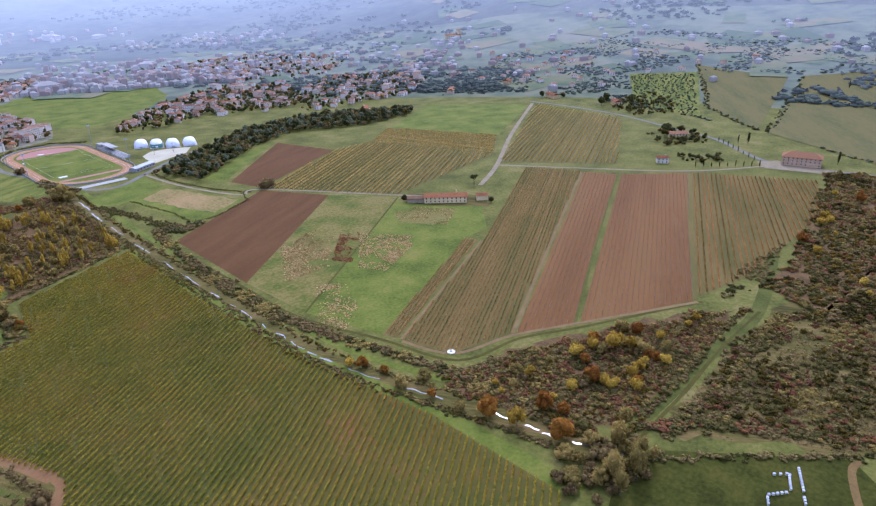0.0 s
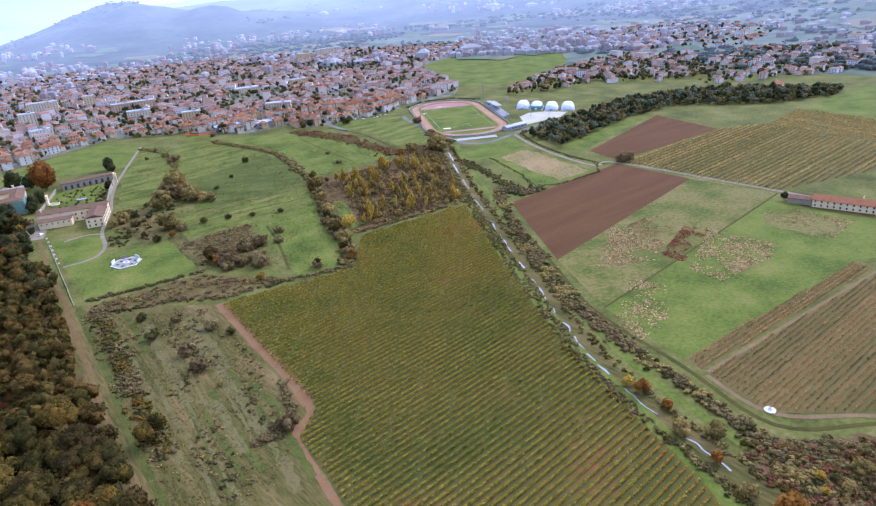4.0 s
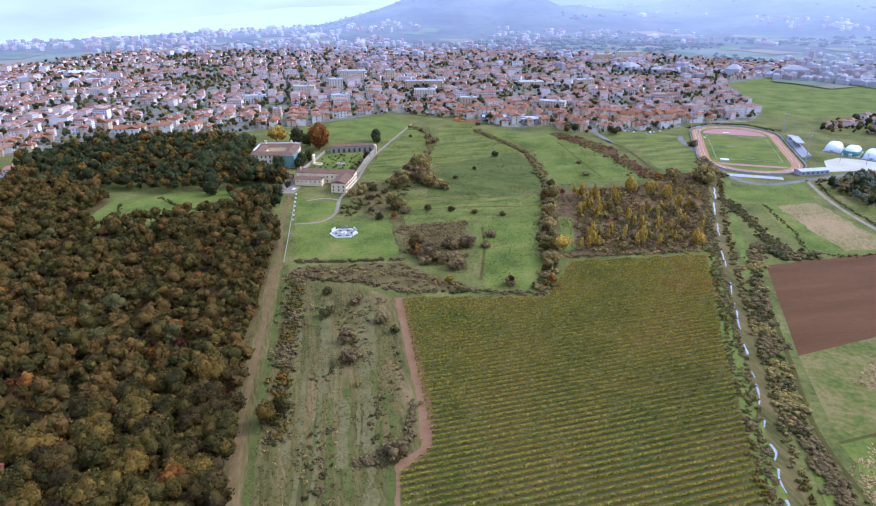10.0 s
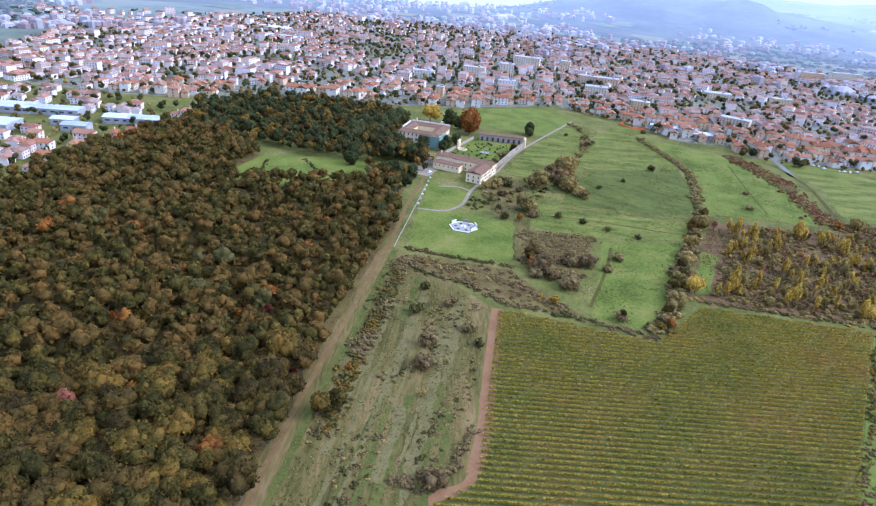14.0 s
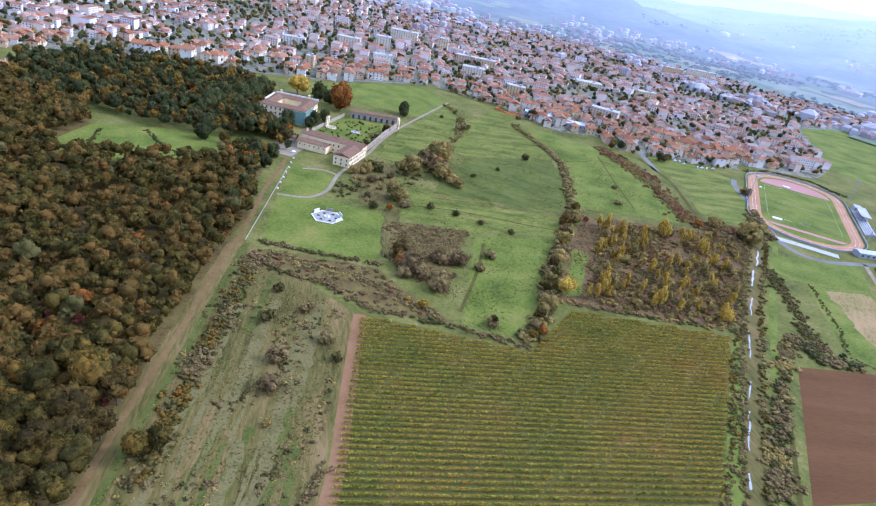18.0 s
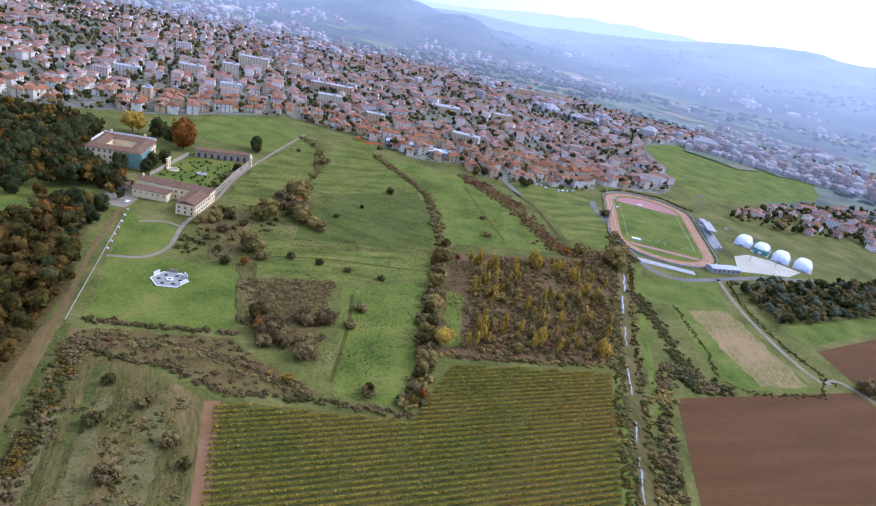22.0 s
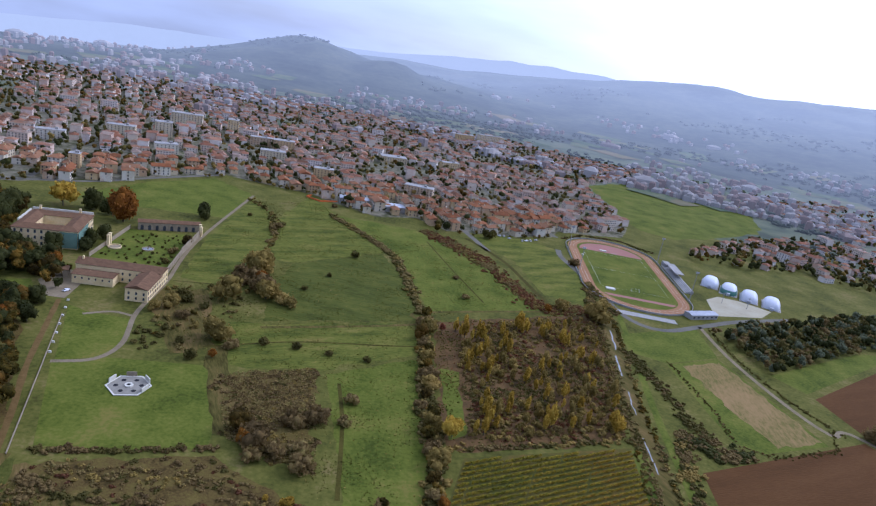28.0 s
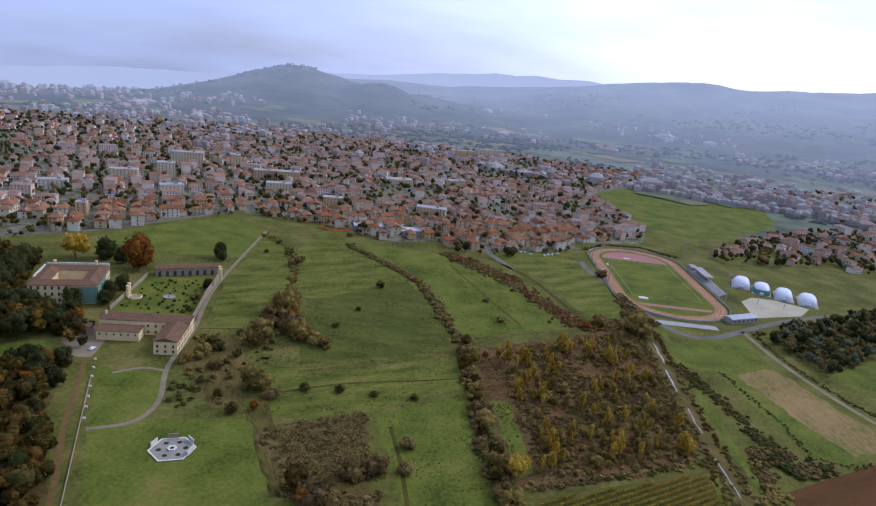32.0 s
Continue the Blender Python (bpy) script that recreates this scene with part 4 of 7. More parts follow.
tree_kind("orange", ORANGE, 4.2, 4.0, 4.4, 700, 12, 0.4, label="bright orange tree in autumn leaf")
tree_kind("bigorange", ORANGE, 8.4, 7.4, 10.5, 3400, 34, 0.5, variants=1, label="huge round orange plane tree")
tree_kind("yellow", YELLOW, 3.0, 3.2, 3.6, 620, 12, 0.34, label="golden yellow tree in autumn leaf")
tree_kind("poplar", PALEBUSH, 4.4, 2.5, 5.2, 420, 10, 0.34, label="slim young poplar with pale leaves", name="poplar_tree")
tree_kind("goldpoplar", YELLOW, 5.2, 1.9, 6.0, 300, 9, 0.36, label="slim young poplar with golden leaves", name="poplar_tree")
tree_kind("parkdark", DARKLEAF, 5.2, 5.8, 7.6, 1000, 18, 0.5, variants=3, label="big dense dark tree beside the villa", name="evergreen_tree")
tree_kind("parkoak", OAK, 4.6, 5.2, 5.6, 900, 16, 0.42, variants=2, label="big brown oak in the villa park", name="oak_tree")
tree_kind("red", RED, 7.0, 3.6, 3.6, 420, 8, 0.5, label="red leaved tree among the oaks")
tree_kind("thicket", THICKET, 1.3, 2.6, 2.0, 300, 10, 0.32, label="bare brownish bush of thin twigs", category="bush")
tree_kind("greenbush", GREENBUSH, 1.2, 2.2, 1.8, 280, 9, 0.3, label="dull green bush in the grass", category="bush")
tree_kind("palebush", PALEBUSH, 1.9, 3.2, 2.7, 380, 12, 0.34, label="straw coloured bush in the meadow", category="bush")
tree_kind("cypress", DARKLEAF, 6.5, 1.2, 7.0, 320, 9, 0.4, label="slim dark cypress beside the road", name="cypress_tree")
tree_kind("pine", DARKLEAF, 10.0, 6.0, 2.6, 420, 9, 0.6, label="flat topped dark umbrella pine", name="pine_tree")


def plant(key, x, y, scale=1.0, rnd=random.Random(3), group="", z=None):
    """One tree: trunk and crown under one thing."""
    shapes, label, category, name = KINDS[key]
    tm, cm, h = shapes[rnd.randrange(len(shapes))]
    t = thing("bush" if category == "bush" else name, label, category, group)
    gz = ground_height(x, y) if z is None else z
    t.matrix_basis = Matrix.LocRotScale((x, y, gz), Euler((0, 0, rnd.uniform(0, 6.28))), (scale, scale, scale * rnd.uniform(0.88, 1.12)))
    part("trunk", tm, None, t)
    c = part("crown", cm, None, t)
    c.location = (0, 0, h)
    return t


def copse(name, label, category, sets, size=0.8, slope=False, lobes=4, lump=1.05):
    """Many trees that nobody could count, as one mass of leaf sprays for each kind of leaf."""
    for leaf, pts, rx, rz, h, n in sets:
        bits, cs, rs = [], [], []
        for x, y in pts:
            s = rng.uniform(0.5, 1.35)
            base = np.array((x, y, h * s + (ground_height(x, y) if slope else 0.0)))
            lb = lobes_of(lobes)
            sq = np.array((rx * s, rx * s, rz * s))
            bits.append(crown_points(n, rx * s, rz * s, lb) + base)
            cs.append(lb[0] * sq + base)
            rs.append(lb[1][:, None] * lump * sq)
        if bits:
            mass = core(np.concatenate(cs), np.ones(lobes * len(pts)), np.concatenate(rs)[:, None], BALL1)
            tagged(new(name, leafy(name, mass, tufts(np.concatenate(bits), size), leaf)), label, category, "", "stuff")


WOOD = [(-84, 10), (-106, 70), (-126, 122), (-153, 205), (-160, 235), (-192, 300), (-216, 342), (-240, 293), (-272, 258), (-302, 242), (-324, 262), (-332, 300), (-352, 322), (-420, 322), (-455, 340), (-442, 260), (-430, 190), (-385, 70), (-240, -90), (-70, -60)]
rnd = random.Random(11)
patch("wood_floor", ragged([(-92, -55)] + WOOD[:-1], 4, 8), SCRUBSOIL, "brown leaf litter under the oaks", 0.05, category="woodland floor")
near_w, far_w = [], []
for x, y in scatter(WOOD, 7.1, 5):
    d = math.hypot(x + 20, y + 60)
    (near_w if d < 176 else far_w).append((x, y))
for x, y in near_w:
    k = rnd.choices(("oak", "olive_oak", "dark", "orange", "red", "greenbush"), (44, 50, 0, 4, 0.3, 0.0))[0]
    plant(k, x, y, rnd.uniform(0.78, 1.26), rnd, "oaks of the wood")
rnd.shuffle(far_w)
n3 = len(far_w)
copse("woodland", "mass of autumn oak crowns on the rising wood", "woodland", [
    (OAK, far_w[: int(n3 * 0.42)], 5.0, 4.6, 7.5, 90), (OLIVEOAK, far_w[int(n3 * 0.42): int(n3 * 0.95)], 5.0, 4.8, 7.5, 90), (ORANGE, far_w[int(n3 * 0.95): int(n3 * 0.965)], 4.6, 4.4, 7.5, 90), (GREENBUSH, far_w[int(n3 * 0.965):], 5, 5, 8, 110)], 0.95)
PARK = [(-202, 352), (-224, 372), (-262, 352), (-300, 330), (-330, 335), (-420, 322), (-455, 340), (-500, 400), (-485, 460), (-425, 512), (-345, 518), (-302, 505), (-288, 472), (-280, 438), (-268, 418), (-240, 406), (-214, 394)]
park_pts = scatter(PARK, 8.2, 8)
copse("park_trees", "dark mixed park trees behind the villa", "woodland", [
    (DARKLEAF, park_pts[::2], 5.2, 5.6, 8.0, 100), (OLIVEOAK, park_pts[1::4], 5, 5, 7.5, 100), (OAK, park_pts[3::4], 5, 5, 7.5, 100)], 0.9)

side_pts = scatter([(-275, 390), (-240, 415), (-222, 385), (-248, 362)], 7.5, 9) + scatter([(-232, 346), (-214, 342), (-200, 318), (-208, 296), (-222, 300)], 7.5, 10)
copse("park_trees", "dark trees between the villa and the earth drive", "woodland", [(DARKLEAF, side_pts[::2], 4.4, 4.6, 6.0, 90), (OAK, side_pts[1::4], 4.2, 4.4, 5.6, 90), (OLIVEOAK, side_pts[3::4], 4.2, 4.4, 5.6, 90)], 0.8)


def tussocks(name, label, poly, n, leaf, size, seed, tall=0.35):
    """Loose tufts of grass and weeds over a piece of ground, thick in some places and thin in others."""
    r4 = np.random.default_rng(seed)
    P = np.array(poly, float)
    lo, hi = P.min(0), P.max(0)
    xy = r4.uniform(lo, hi, (n, 2))
    keep = [inside(x, y, poly) and noise.noise((x * 0.05, y * 0.05, seed)) + 0.6 * noise.noise((x * 0.2, y * 0.2, seed)) > r4.uniform(-0.3, 0.5) for x, y in xy]
    xy = xy[np.array(keep)]
    tagged(new(name, quads(name, tufts(np.c_[xy, r4.uniform(0.1, tall, len(xy))], size, 0.6), leaf)), label, "grass", "", "stuff")


MEADOWS = [(-150, 395), (-160, 640), (-110, 690), (-70, 630), (60, 560), (104, 460), (18, 404), (14, 200), (-30, 200), (-60, 310), (-108, 300), (-150, 345)]
tussocks("grass_tufts", "dark tufts of coarse meadow grass", MEADOWS, 110000, GRASSTUFT, 0.28, 71, 0.2)
tussocks("grass_tufts", "pale dry tufts of meadow grass", MEADOWS, 8000, PALEBUSH, 0.25, 72, 0.25)
for seed, patchy, leaf, n in ((81, [(249, 155), (269, 119), (252, 103), (208, 89), (201, 109)], STRAWTUFT, 15000), (82, [(195, 186), (214, 150), (191, 128), (155, 132)], STRAWTUFT, 8000), (91, [(245, 172), (252, 157), (204, 118), (199, 134)], RUSSET, 9000),
                              (84, [(164, 111), (181, 95), (152, 61), (133, 53), (131, 73)], STRAWTUFT, 4500), (85, [(206, 184), (240, 196), (231, 164), (184, 155), (172, 158)], STRAWTUFT, 5000), (86, [(302, 164), (324, 162), (341, 128), (305, 110), (285, 145)], STRAWTUFT, 3500)):
    tussocks("straw_litter", "loose pale straw lying on the worn field" if leaf is STRAWTUFT else "reddish dry stalks on the worn field", patchy, n, leaf, 0.6, seed, 0.12)
FIELDSC = [(-142, 200), (-66, 176), (-28, 60), (-34, 30), (-60, -50), (-76, 10), (-110, 110)]
tussocks("grass_tufts", "dry brown weeds in the scrub field", FIELDSC, 5000, THICKET, 0.36, 73, 0.4)
tussocks("grass_tufts", "pale dry grass in the scrub field", FIELDSC, 8000, PALEBUSH, 0.25, 74, 0.25)
tussocks("grass_tufts", "green grass tufts in the scrub field", FIELDSC, 40000, GRASSTUFT, 0.3, 75, 0.2)
tussocks("grass_tufts", "dry weeds over the rough slope", [(150, -121), (292, -138), (330, -205), (480, -215), (560, -240), (400, -330), (200, -260), (186, -200)], 24000, GRASSTUFT, 0.5, 76, 0.4)
tussocks("grass_tufts", "brown twigs between the scrub bushes", [(122, -26), (143, -26), (176, -41), (271, -105), (284, -116), (225, -119), (186, -113), (148, -109), (128, -94)], 22000, THICKET, 0.5, 87, 0.6)
tussocks("grass_tufts", "brown twigs over the rough slope", [(160, -124), (292, -138), (330, -205), (340, -262), (200, -258), (186, -200)], 36000, THICKET, 0.5, 88, 0.5)
tussocks("grass_tufts", "brown twigs and weeds under the poplars", POP, 9000, RUSSET, 0.4, 77, 0.6)
tussocks("grass_tufts", "pale dry grass under the poplars", POP, 24000, GRASSTUFT, 0.4, 78, 0.4)
tussocks("grass_tufts", "brown bramble twigs on the slope", [(-91, 293), (-44, 312), (-30, 221), (-72, 240)], 16000, THICKET, 0.42, 79, 0.8)


# ---- hedges, scrub and single trees ----
def hedge(label, line, width, mix, gap=1.6, size=0.42, tall=1.0, seed=1):
    """An unbroken growth of bushes along a line, one mass for each kind of leaf in the mix."""
    r2 = random.Random(seed)
    pts = {m: [] for m in mix}
    for x, y, dx, dy in along(line, gap):
        thick = 0.95 + 0.9 * noise.noise((x * 0.045, y * 0.045, seed))
        broad = width * (0.75 + 0.5 * noise.noise((x * 0.08, y * 0.08, seed + 5)))
        for _ in range(max(2, int(width / 1.7))):
            if r2.random() < thick:
                o = r2.gauss(0, 0.3) * broad
                kind = mix[int(len(mix) * min(0.999, max(0.0, 0.5 + 1.1 * noise.noise((x * 0.06, y * 0.06, seed + 9)) + r2.uniform(-0.3, 0.3))))]
                pts[kind].append((x - dy * o + r2.uniform(-1.2, 1.2), y + dx * o + r2.uniform(-1.2, 1.2)))
    copse("hedge", label, "hedge", [(m, p, 1.8 * tall, 0.95 * tall, 0.4 * tall, 18) for m, p in pts.items()], size * 0.75, lobes=4, lump=0.85)


hedge("dense hedge of brown brambles along the ditch", [(157, 300), (146, 262), (131, 180), (122, 100), (124, 55), (130, 20), (134, -24), (134, -76)], 10, (THICKET, THICKET, GREENBUSH, PALEBUSH), tall=1.25, seed=2)
hedge("reeds and low bushes along the canal bank", [(148, 430), (139, 370), (127, 276), (117, 190), (108, 110), (101, 55), (102, 5), (111, -55), (115, -90), (116, -108)], 4.5, (THICKET, GREENBUSH, THICKET), 1.5, tall=0.8, seed=3)
for side, seed in ((-7.5, 111), (6.5, 112)):
    hedge("yellowing bushes and reeds beside the canal", [(x + side, y) for x, y in CANAL], 3.5, (THICKET, PALEBUSH, GREENBUSH, OLIVEOAK), 2.6, tall=1.0, seed=seed)
hedge("wild bushes along the slope's foot", [(150, -116), (168, -140), (186, -176), (200, -206)], 7, (THICKET, RUSSET, GREENBUSH), 2.0, tall=1.3, size=0.45, seed=45)
hedge("clipped hedge across the clearing", [(-300, 322), (-268, 300), (-236, 300)], 2.5, (GREENBUSH, DARKLEAF), 1.2, tall=0.7, seed=41)
hedge("short hedge in the clearing", [(-322, 300), (-300, 262)], 2.5, (GREENBUSH, DARKLEAF), 1.2, tall=0.7, seed=42)
hedge("young trees along the grassy lane", [(146, -113), (190, -117), (236, -118), (290, -124)], 5, (PALEBUSH, GREENBUSH, THICKET, OLIVEOAK), 2.2, tall=1.5, size=0.5, seed=43)
hedge("wild bushes below the grassy lane", [(150, -126), (192, -136), (238, -138), (296, -142)], 9, (RUSSET, THICKET, GREENBUSH, PALEBUSH), 2.0, tall=1.3, size=0.45, seed=44)
hedge("low brown hedge above the vineyard", [(26, 254), (60, 264), (100, 276), (122, 284)], 4, (THICKET, GREENBUSH, PALEBUSH), 1.6, tall=1.0, seed=30)
hedge("clipped dark hedge below the lawn", [(-139, 216), (-111, 222), (-74, 232)], 3.2, (THICKET, GREENBUSH), 0.8, tall=0.95, seed=4)
hedge("brown hedge above the scrub field", [(-135, 203), (-118, 193), (-88, 195), (-60, 186), (-23, 194), (19, 199)], 5, (THICKET, THICKET, GREENBUSH), tall=1.1, seed=5)
hedge("brambles between the hedges", [(-128, 209), (-100, 208), (-70, 212), (-45, 203), (-30, 199)], 9, (THICKET, THICKET, PALEBUSH), 3.0, tall=0.85, seed=6)
hedge("tree row beside the poplar scrub", [(16, 404), (15, 340), (16, 287), (20, 240), (18, 205)], 8, (THICKET, GREENBUSH, PALEBUSH, OLIVEOAK), tall=1.9, size=0.55, seed=7)
hedge("bushes along the meadow bank", [(-78, 629), (-50, 592), (-28, 560), (-10, 530), (2, 480), (8, 440), (14, 410)], 7, (THICKET, THICKET, GREENBUSH, PALEBUSH), tall=1.5, size=0.55, seed=8)
hedge("russet bushes along the railway bank", [(18, 626), (46, 592), (72, 556), (90, 500), (108, 455), (128, 462), (146, 470)], 22, (THICKET, RUSSET, PALEBUSH, RUSSET), tall=1.2, size=0.5, seed=9)
hedge("line of bushes across the upper meadow", [(-162, 640), (-130, 600), (-118, 560), (-106, 470), (-103, 400)], 6, (GREENBUSH, PALEBUSH, THICKET), 4.0, tall=1.4, size=0.55, seed=10)
hedge("wild bushes beside the tan field", [(158, 400), (164, 350), (168, 310), (172, 292)], 14, (THICKET, GREENBUSH, GREENBUSH), 2.4, tall=1.2, seed=12)
hedge("dark bushes by the ploughed field", [(160, 296), (166, 280), (190, 285)], 12, (THICKET, DARKLEAF), 2.0, tall=1.6, seed=13)
hedge("ditch growth along the tan field", [(186, 392), (190, 330), (187, 296), (204, 287), (252, 304), (262, 326)], 3, (GREENBUSH, GREENBUSH, THICKET), 1.6, tall=0.45, seed=14)
hedge("hedge on the farm road", [(250, 470), (246, 417), (253, 361), (268, 322)], 3.5, (GREENBUSH, GREENBUSH), 1.5, tall=0.5, seed=15)
hedge("bushes along the wood track", [(-130, 200), (-118, 160), (-104, 118), (-92, 82), (-80, 50)], 9, (THICKET, THICKET, GREENBUSH, OLIVEOAK), 2.0, tall=1.25, seed=16)
hedge("scrub on the bank below the red path", [(-36, 46), (-46, 43), (-30, 60), (-34, 84)], 4, (THICKET, THICKET), 1.8, tall=1.1, seed=17)
hedge("dark bushes by the stadium road", [(150, 470), (160, 500), (166, 540), (172, 470)], 8, (PALEBUSH, THICKET, GREENBUSH), 2.4, tall=1.5, size=0.55, seed=18)
hedge("hedge along the corner meadow", [(124, -118), (150, -150), (186, -198)], 4, (THICKET, GREENBUSH), 2.0, tall=1.1, seed=19)
hedge("hedge behind the stadium", [(176, 690), (205, 720), (250, 722), (280, 690)], 5, (GREENBUSH, THICKET), 3.0, tall=1.2, size=0.6, seed=20)
COPSE = [(250, 462), (285, 482), (360, 520), (440, 560), (560, 560), (690, 470), (640, 440), (560, 445), (470, 500), (400, 480), (330, 440), (265, 396)]
cp = scatter(COPSE, 6.6, 3)
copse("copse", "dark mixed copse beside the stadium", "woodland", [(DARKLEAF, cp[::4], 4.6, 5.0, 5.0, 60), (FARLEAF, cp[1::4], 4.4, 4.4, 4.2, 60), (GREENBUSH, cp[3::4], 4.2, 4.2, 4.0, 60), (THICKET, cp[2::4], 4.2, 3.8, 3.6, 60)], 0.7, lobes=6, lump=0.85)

def drifts(name, label, poly, gap, seed, kinds, size=0.4, holes=-0.3):
    """Scrub whose kinds of bush stand in drifts; kinds: leaf, radius, height of crown, height of centre."""
    r3 = random.Random(seed)
    pts = [[] for _ in kinds]
    for x, y in scatter(poly, gap, seed, 1.6):
        if noise.noise((x * 0.035, y * 0.035, seed + 3)) + 0.4 * noise.noise((x * 0.12, y * 0.12, seed)) < holes:
            continue
        f = 0.5 + 1.0 * noise.noise((x * 0.03, y * 0.03, seed)) + r3.gauss(0, 0.22)
        pts[int(len(kinds) * min(0.999, max(0.0, f)))].append((x, y))
    copse(name, label, "scrub", [(leaf, p, rx, rz, h, 40) for (leaf, rx, rz, h), p in zip(kinds, pts)], size, lobes=5, lump=0.82)


drifts("scrubland", "thick autumn scrub of russet and purple bushes", ragged([(122, -26), (143, -26), (176, -41), (271, -105), (284, -116), (225, -119), (186, -113), (148, -109), (128, -94)], 10), 2.0, 21,
       ((GREENBUSH, 1.9, 0.8, 0.25), (PALEBUSH, 1.8, 1.0, 0.3), (THICKET, 2.0, 0.9, 0.3), (RUSSET, 2.0, 1.0, 0.3), (THICKET, 1.9, 1.0, 0.35), (RUSSET, 1.9, 1.1, 0.4), (OLIVEOAK, 2.0, 1.2, 0.5), (PALEBUSH, 2.0, 1.4, 0.5), (GREENBUSH, 1.9, 1.0, 0.4)), 0.3, -0.5)
drifts("scrubland", "wild slope of russet and green trees", ragged([(330, -125), (420, -130), (500, -120), (639, -114), (634, -193), (505, -204), (323, -203), (308, -160)], 14), 3.5, 22,
       ((OLIVEOAK, 3.0, 1.9, 0.8), (GREENBUSH, 2.8, 1.4, 0.5), (THICKET, 2.8, 1.4, 0.5), (RUSSET, 2.6, 1.3, 0.5), (PALEBUSH, 2.6, 1.5, 0.6), (THICKET, 2.8, 1.6, 0.6), (OLIVEOAK, 2.8, 1.8, 0.8), (GREENBUSH, 2.8, 1.5, 0.6)), 0.42, -0.45)
drifts("scrubland", "scattered bushes over the rough slope", [(170, -128), (250, -128), (308, -150), (320, -215), (340, -260), (220, -255), (190, -205)], 3.2, 26,
       ((GREENBUSH, 2.4, 1.4, 0.6), (THICKET, 2.4, 1.2, 0.5), (OLIVEOAK, 2.4, 1.8, 0.9), (THICKET, 2.2, 1.2, 0.5), (RUSSET, 2.2, 1.3, 0.5), (PALEBUSH, 2.2, 1.3, 0.5)), 0.38, -0.4)
drifts("scrubland", "purple thicket by the grassy lane", [(324, -123), (292, -106), (355, -106), (412, -119)], 3.2, 27, ((THICKET, 2.2, 1.2, 0.5), (GREENBUSH, 2.0, 1.0, 0.4)), 0.36)
drifts("brambles", "brown brambles between the old hedges", ragged([(-134, 207), (-111, 216), (-74, 226), (-40, 206), (-20, 199), (-60, 188), (-88, 195), (-118, 194)], 3), 4.2, 28, ((THICKET, 2.0, 0.6, 0.15), (GREENBUSH, 1.9, 0.6, 0.15), (RUSSET, 1.9, 0.6, 0.15), (THICKET, 2.0, 0.8, 0.2)), 0.3, -0.4)
drifts("scrubland", "olive bushes scattered over the slope", ragged([(-150, 352), (-150, 396), (-112, 404), (-98, 360), (-98, 325), (-108, 304), (-140, 306)], 6), 6.5, 29, ((GREENBUSH, 2.6, 1.6, 0.6), (OLIVEOAK, 2.6, 1.7, 0.7), (THICKET, 2.4, 1.4, 0.5), (PALEBUSH, 2.6, 1.7, 0.7)), 0.34, -0.02)
drifts("poplar_scrub", "low brown undergrowth among young poplars", ragged([(37, 396), (38, 262), (122, 286), (152, 440), (140, 452)], 6), 3.0, 23, ((GREENBUSH, 1.9, 0.8, 0.3), (THICKET, 2.0, 0.8, 0.3), (PALEBUSH, 2.0, 1.2, 0.4), (RUSSET, 1.9, 0.9, 0.4), (PALEBUSH, 2.0, 1.8, 0.8)), 0.32, -0.2)
drifts("brambles", "dense dark purple brambles on the slope", ragged([(-91, 293), (-44, 312), (-30, 221), (-72, 240)], 10), 2.8, 24, ((PALEBUSH, 1.8, 0.35, 0.05), (THICKET, 1.9, 0.4, 0.05), (THICKET, 2.0, 0.4, 0.05), (GREENBUSH, 1.9, 0.4, 0.05), (THICKET, 2.0, 0.45, 0.1)), 0.34, -0.45)
sc = [p for p in scatter([(-142, 200), (-66, 176), (-28, 60), (-34, 30), (-66, -40), (-76, 20), (-110, 110)], 3.4, 25, 1.8) if noise.noise((p[0] * 0.06, p[1] * 0.03, 3)) > 0.12]
copse("weeds", "low dry weeds and brambles in the scrub field", "scrub", [(THICKET, sc[::2], 1.7, 0.45, 0.15, 16), (PALEBUSH, sc[1::4], 1.5, 0.35, 0.1, 16), (GREENBUSH, sc[3::4], 1.7, 0.5, 0.2, 16)], 0.32, lump=0.8)

rnd = random.Random(17)
WOODMARKS = ((-165, 100, "red", 1.1), (-153, 104, "red", 0.8), (-161, 93, "orange", 0.9), (-102, 14, "orange", 1.7), (-90, 14, "olive_oak", 0.8), (-88, 59, "olive_oak", 0.75), (-148, 52, "greenbush", 2.4), (-112, 72, "red", 0.5), (-112, 81, "orange", 0.6), (-154, 63, "yellow", 1.3), (-197, 67, "yellow", 1.2))
for x, y in [p for p in scatter([(38, 392), (40, 268), (120, 290), (148, 440)], 7.4, 31, 1.6) if noise.noise((p[0] * 0.03, p[1] * 0.03, 6)) > -0.12 or p[0] < 52 or p[1] < 300 + (p[0] - 40) * 0.2]:
    plant(rnd.choices(("poplar", "goldpoplar", "palebush", "thicket"), (6, 6, 4, 1))[0], x, y, rnd.uniform(0.6, 1.1), rnd, "young poplars")
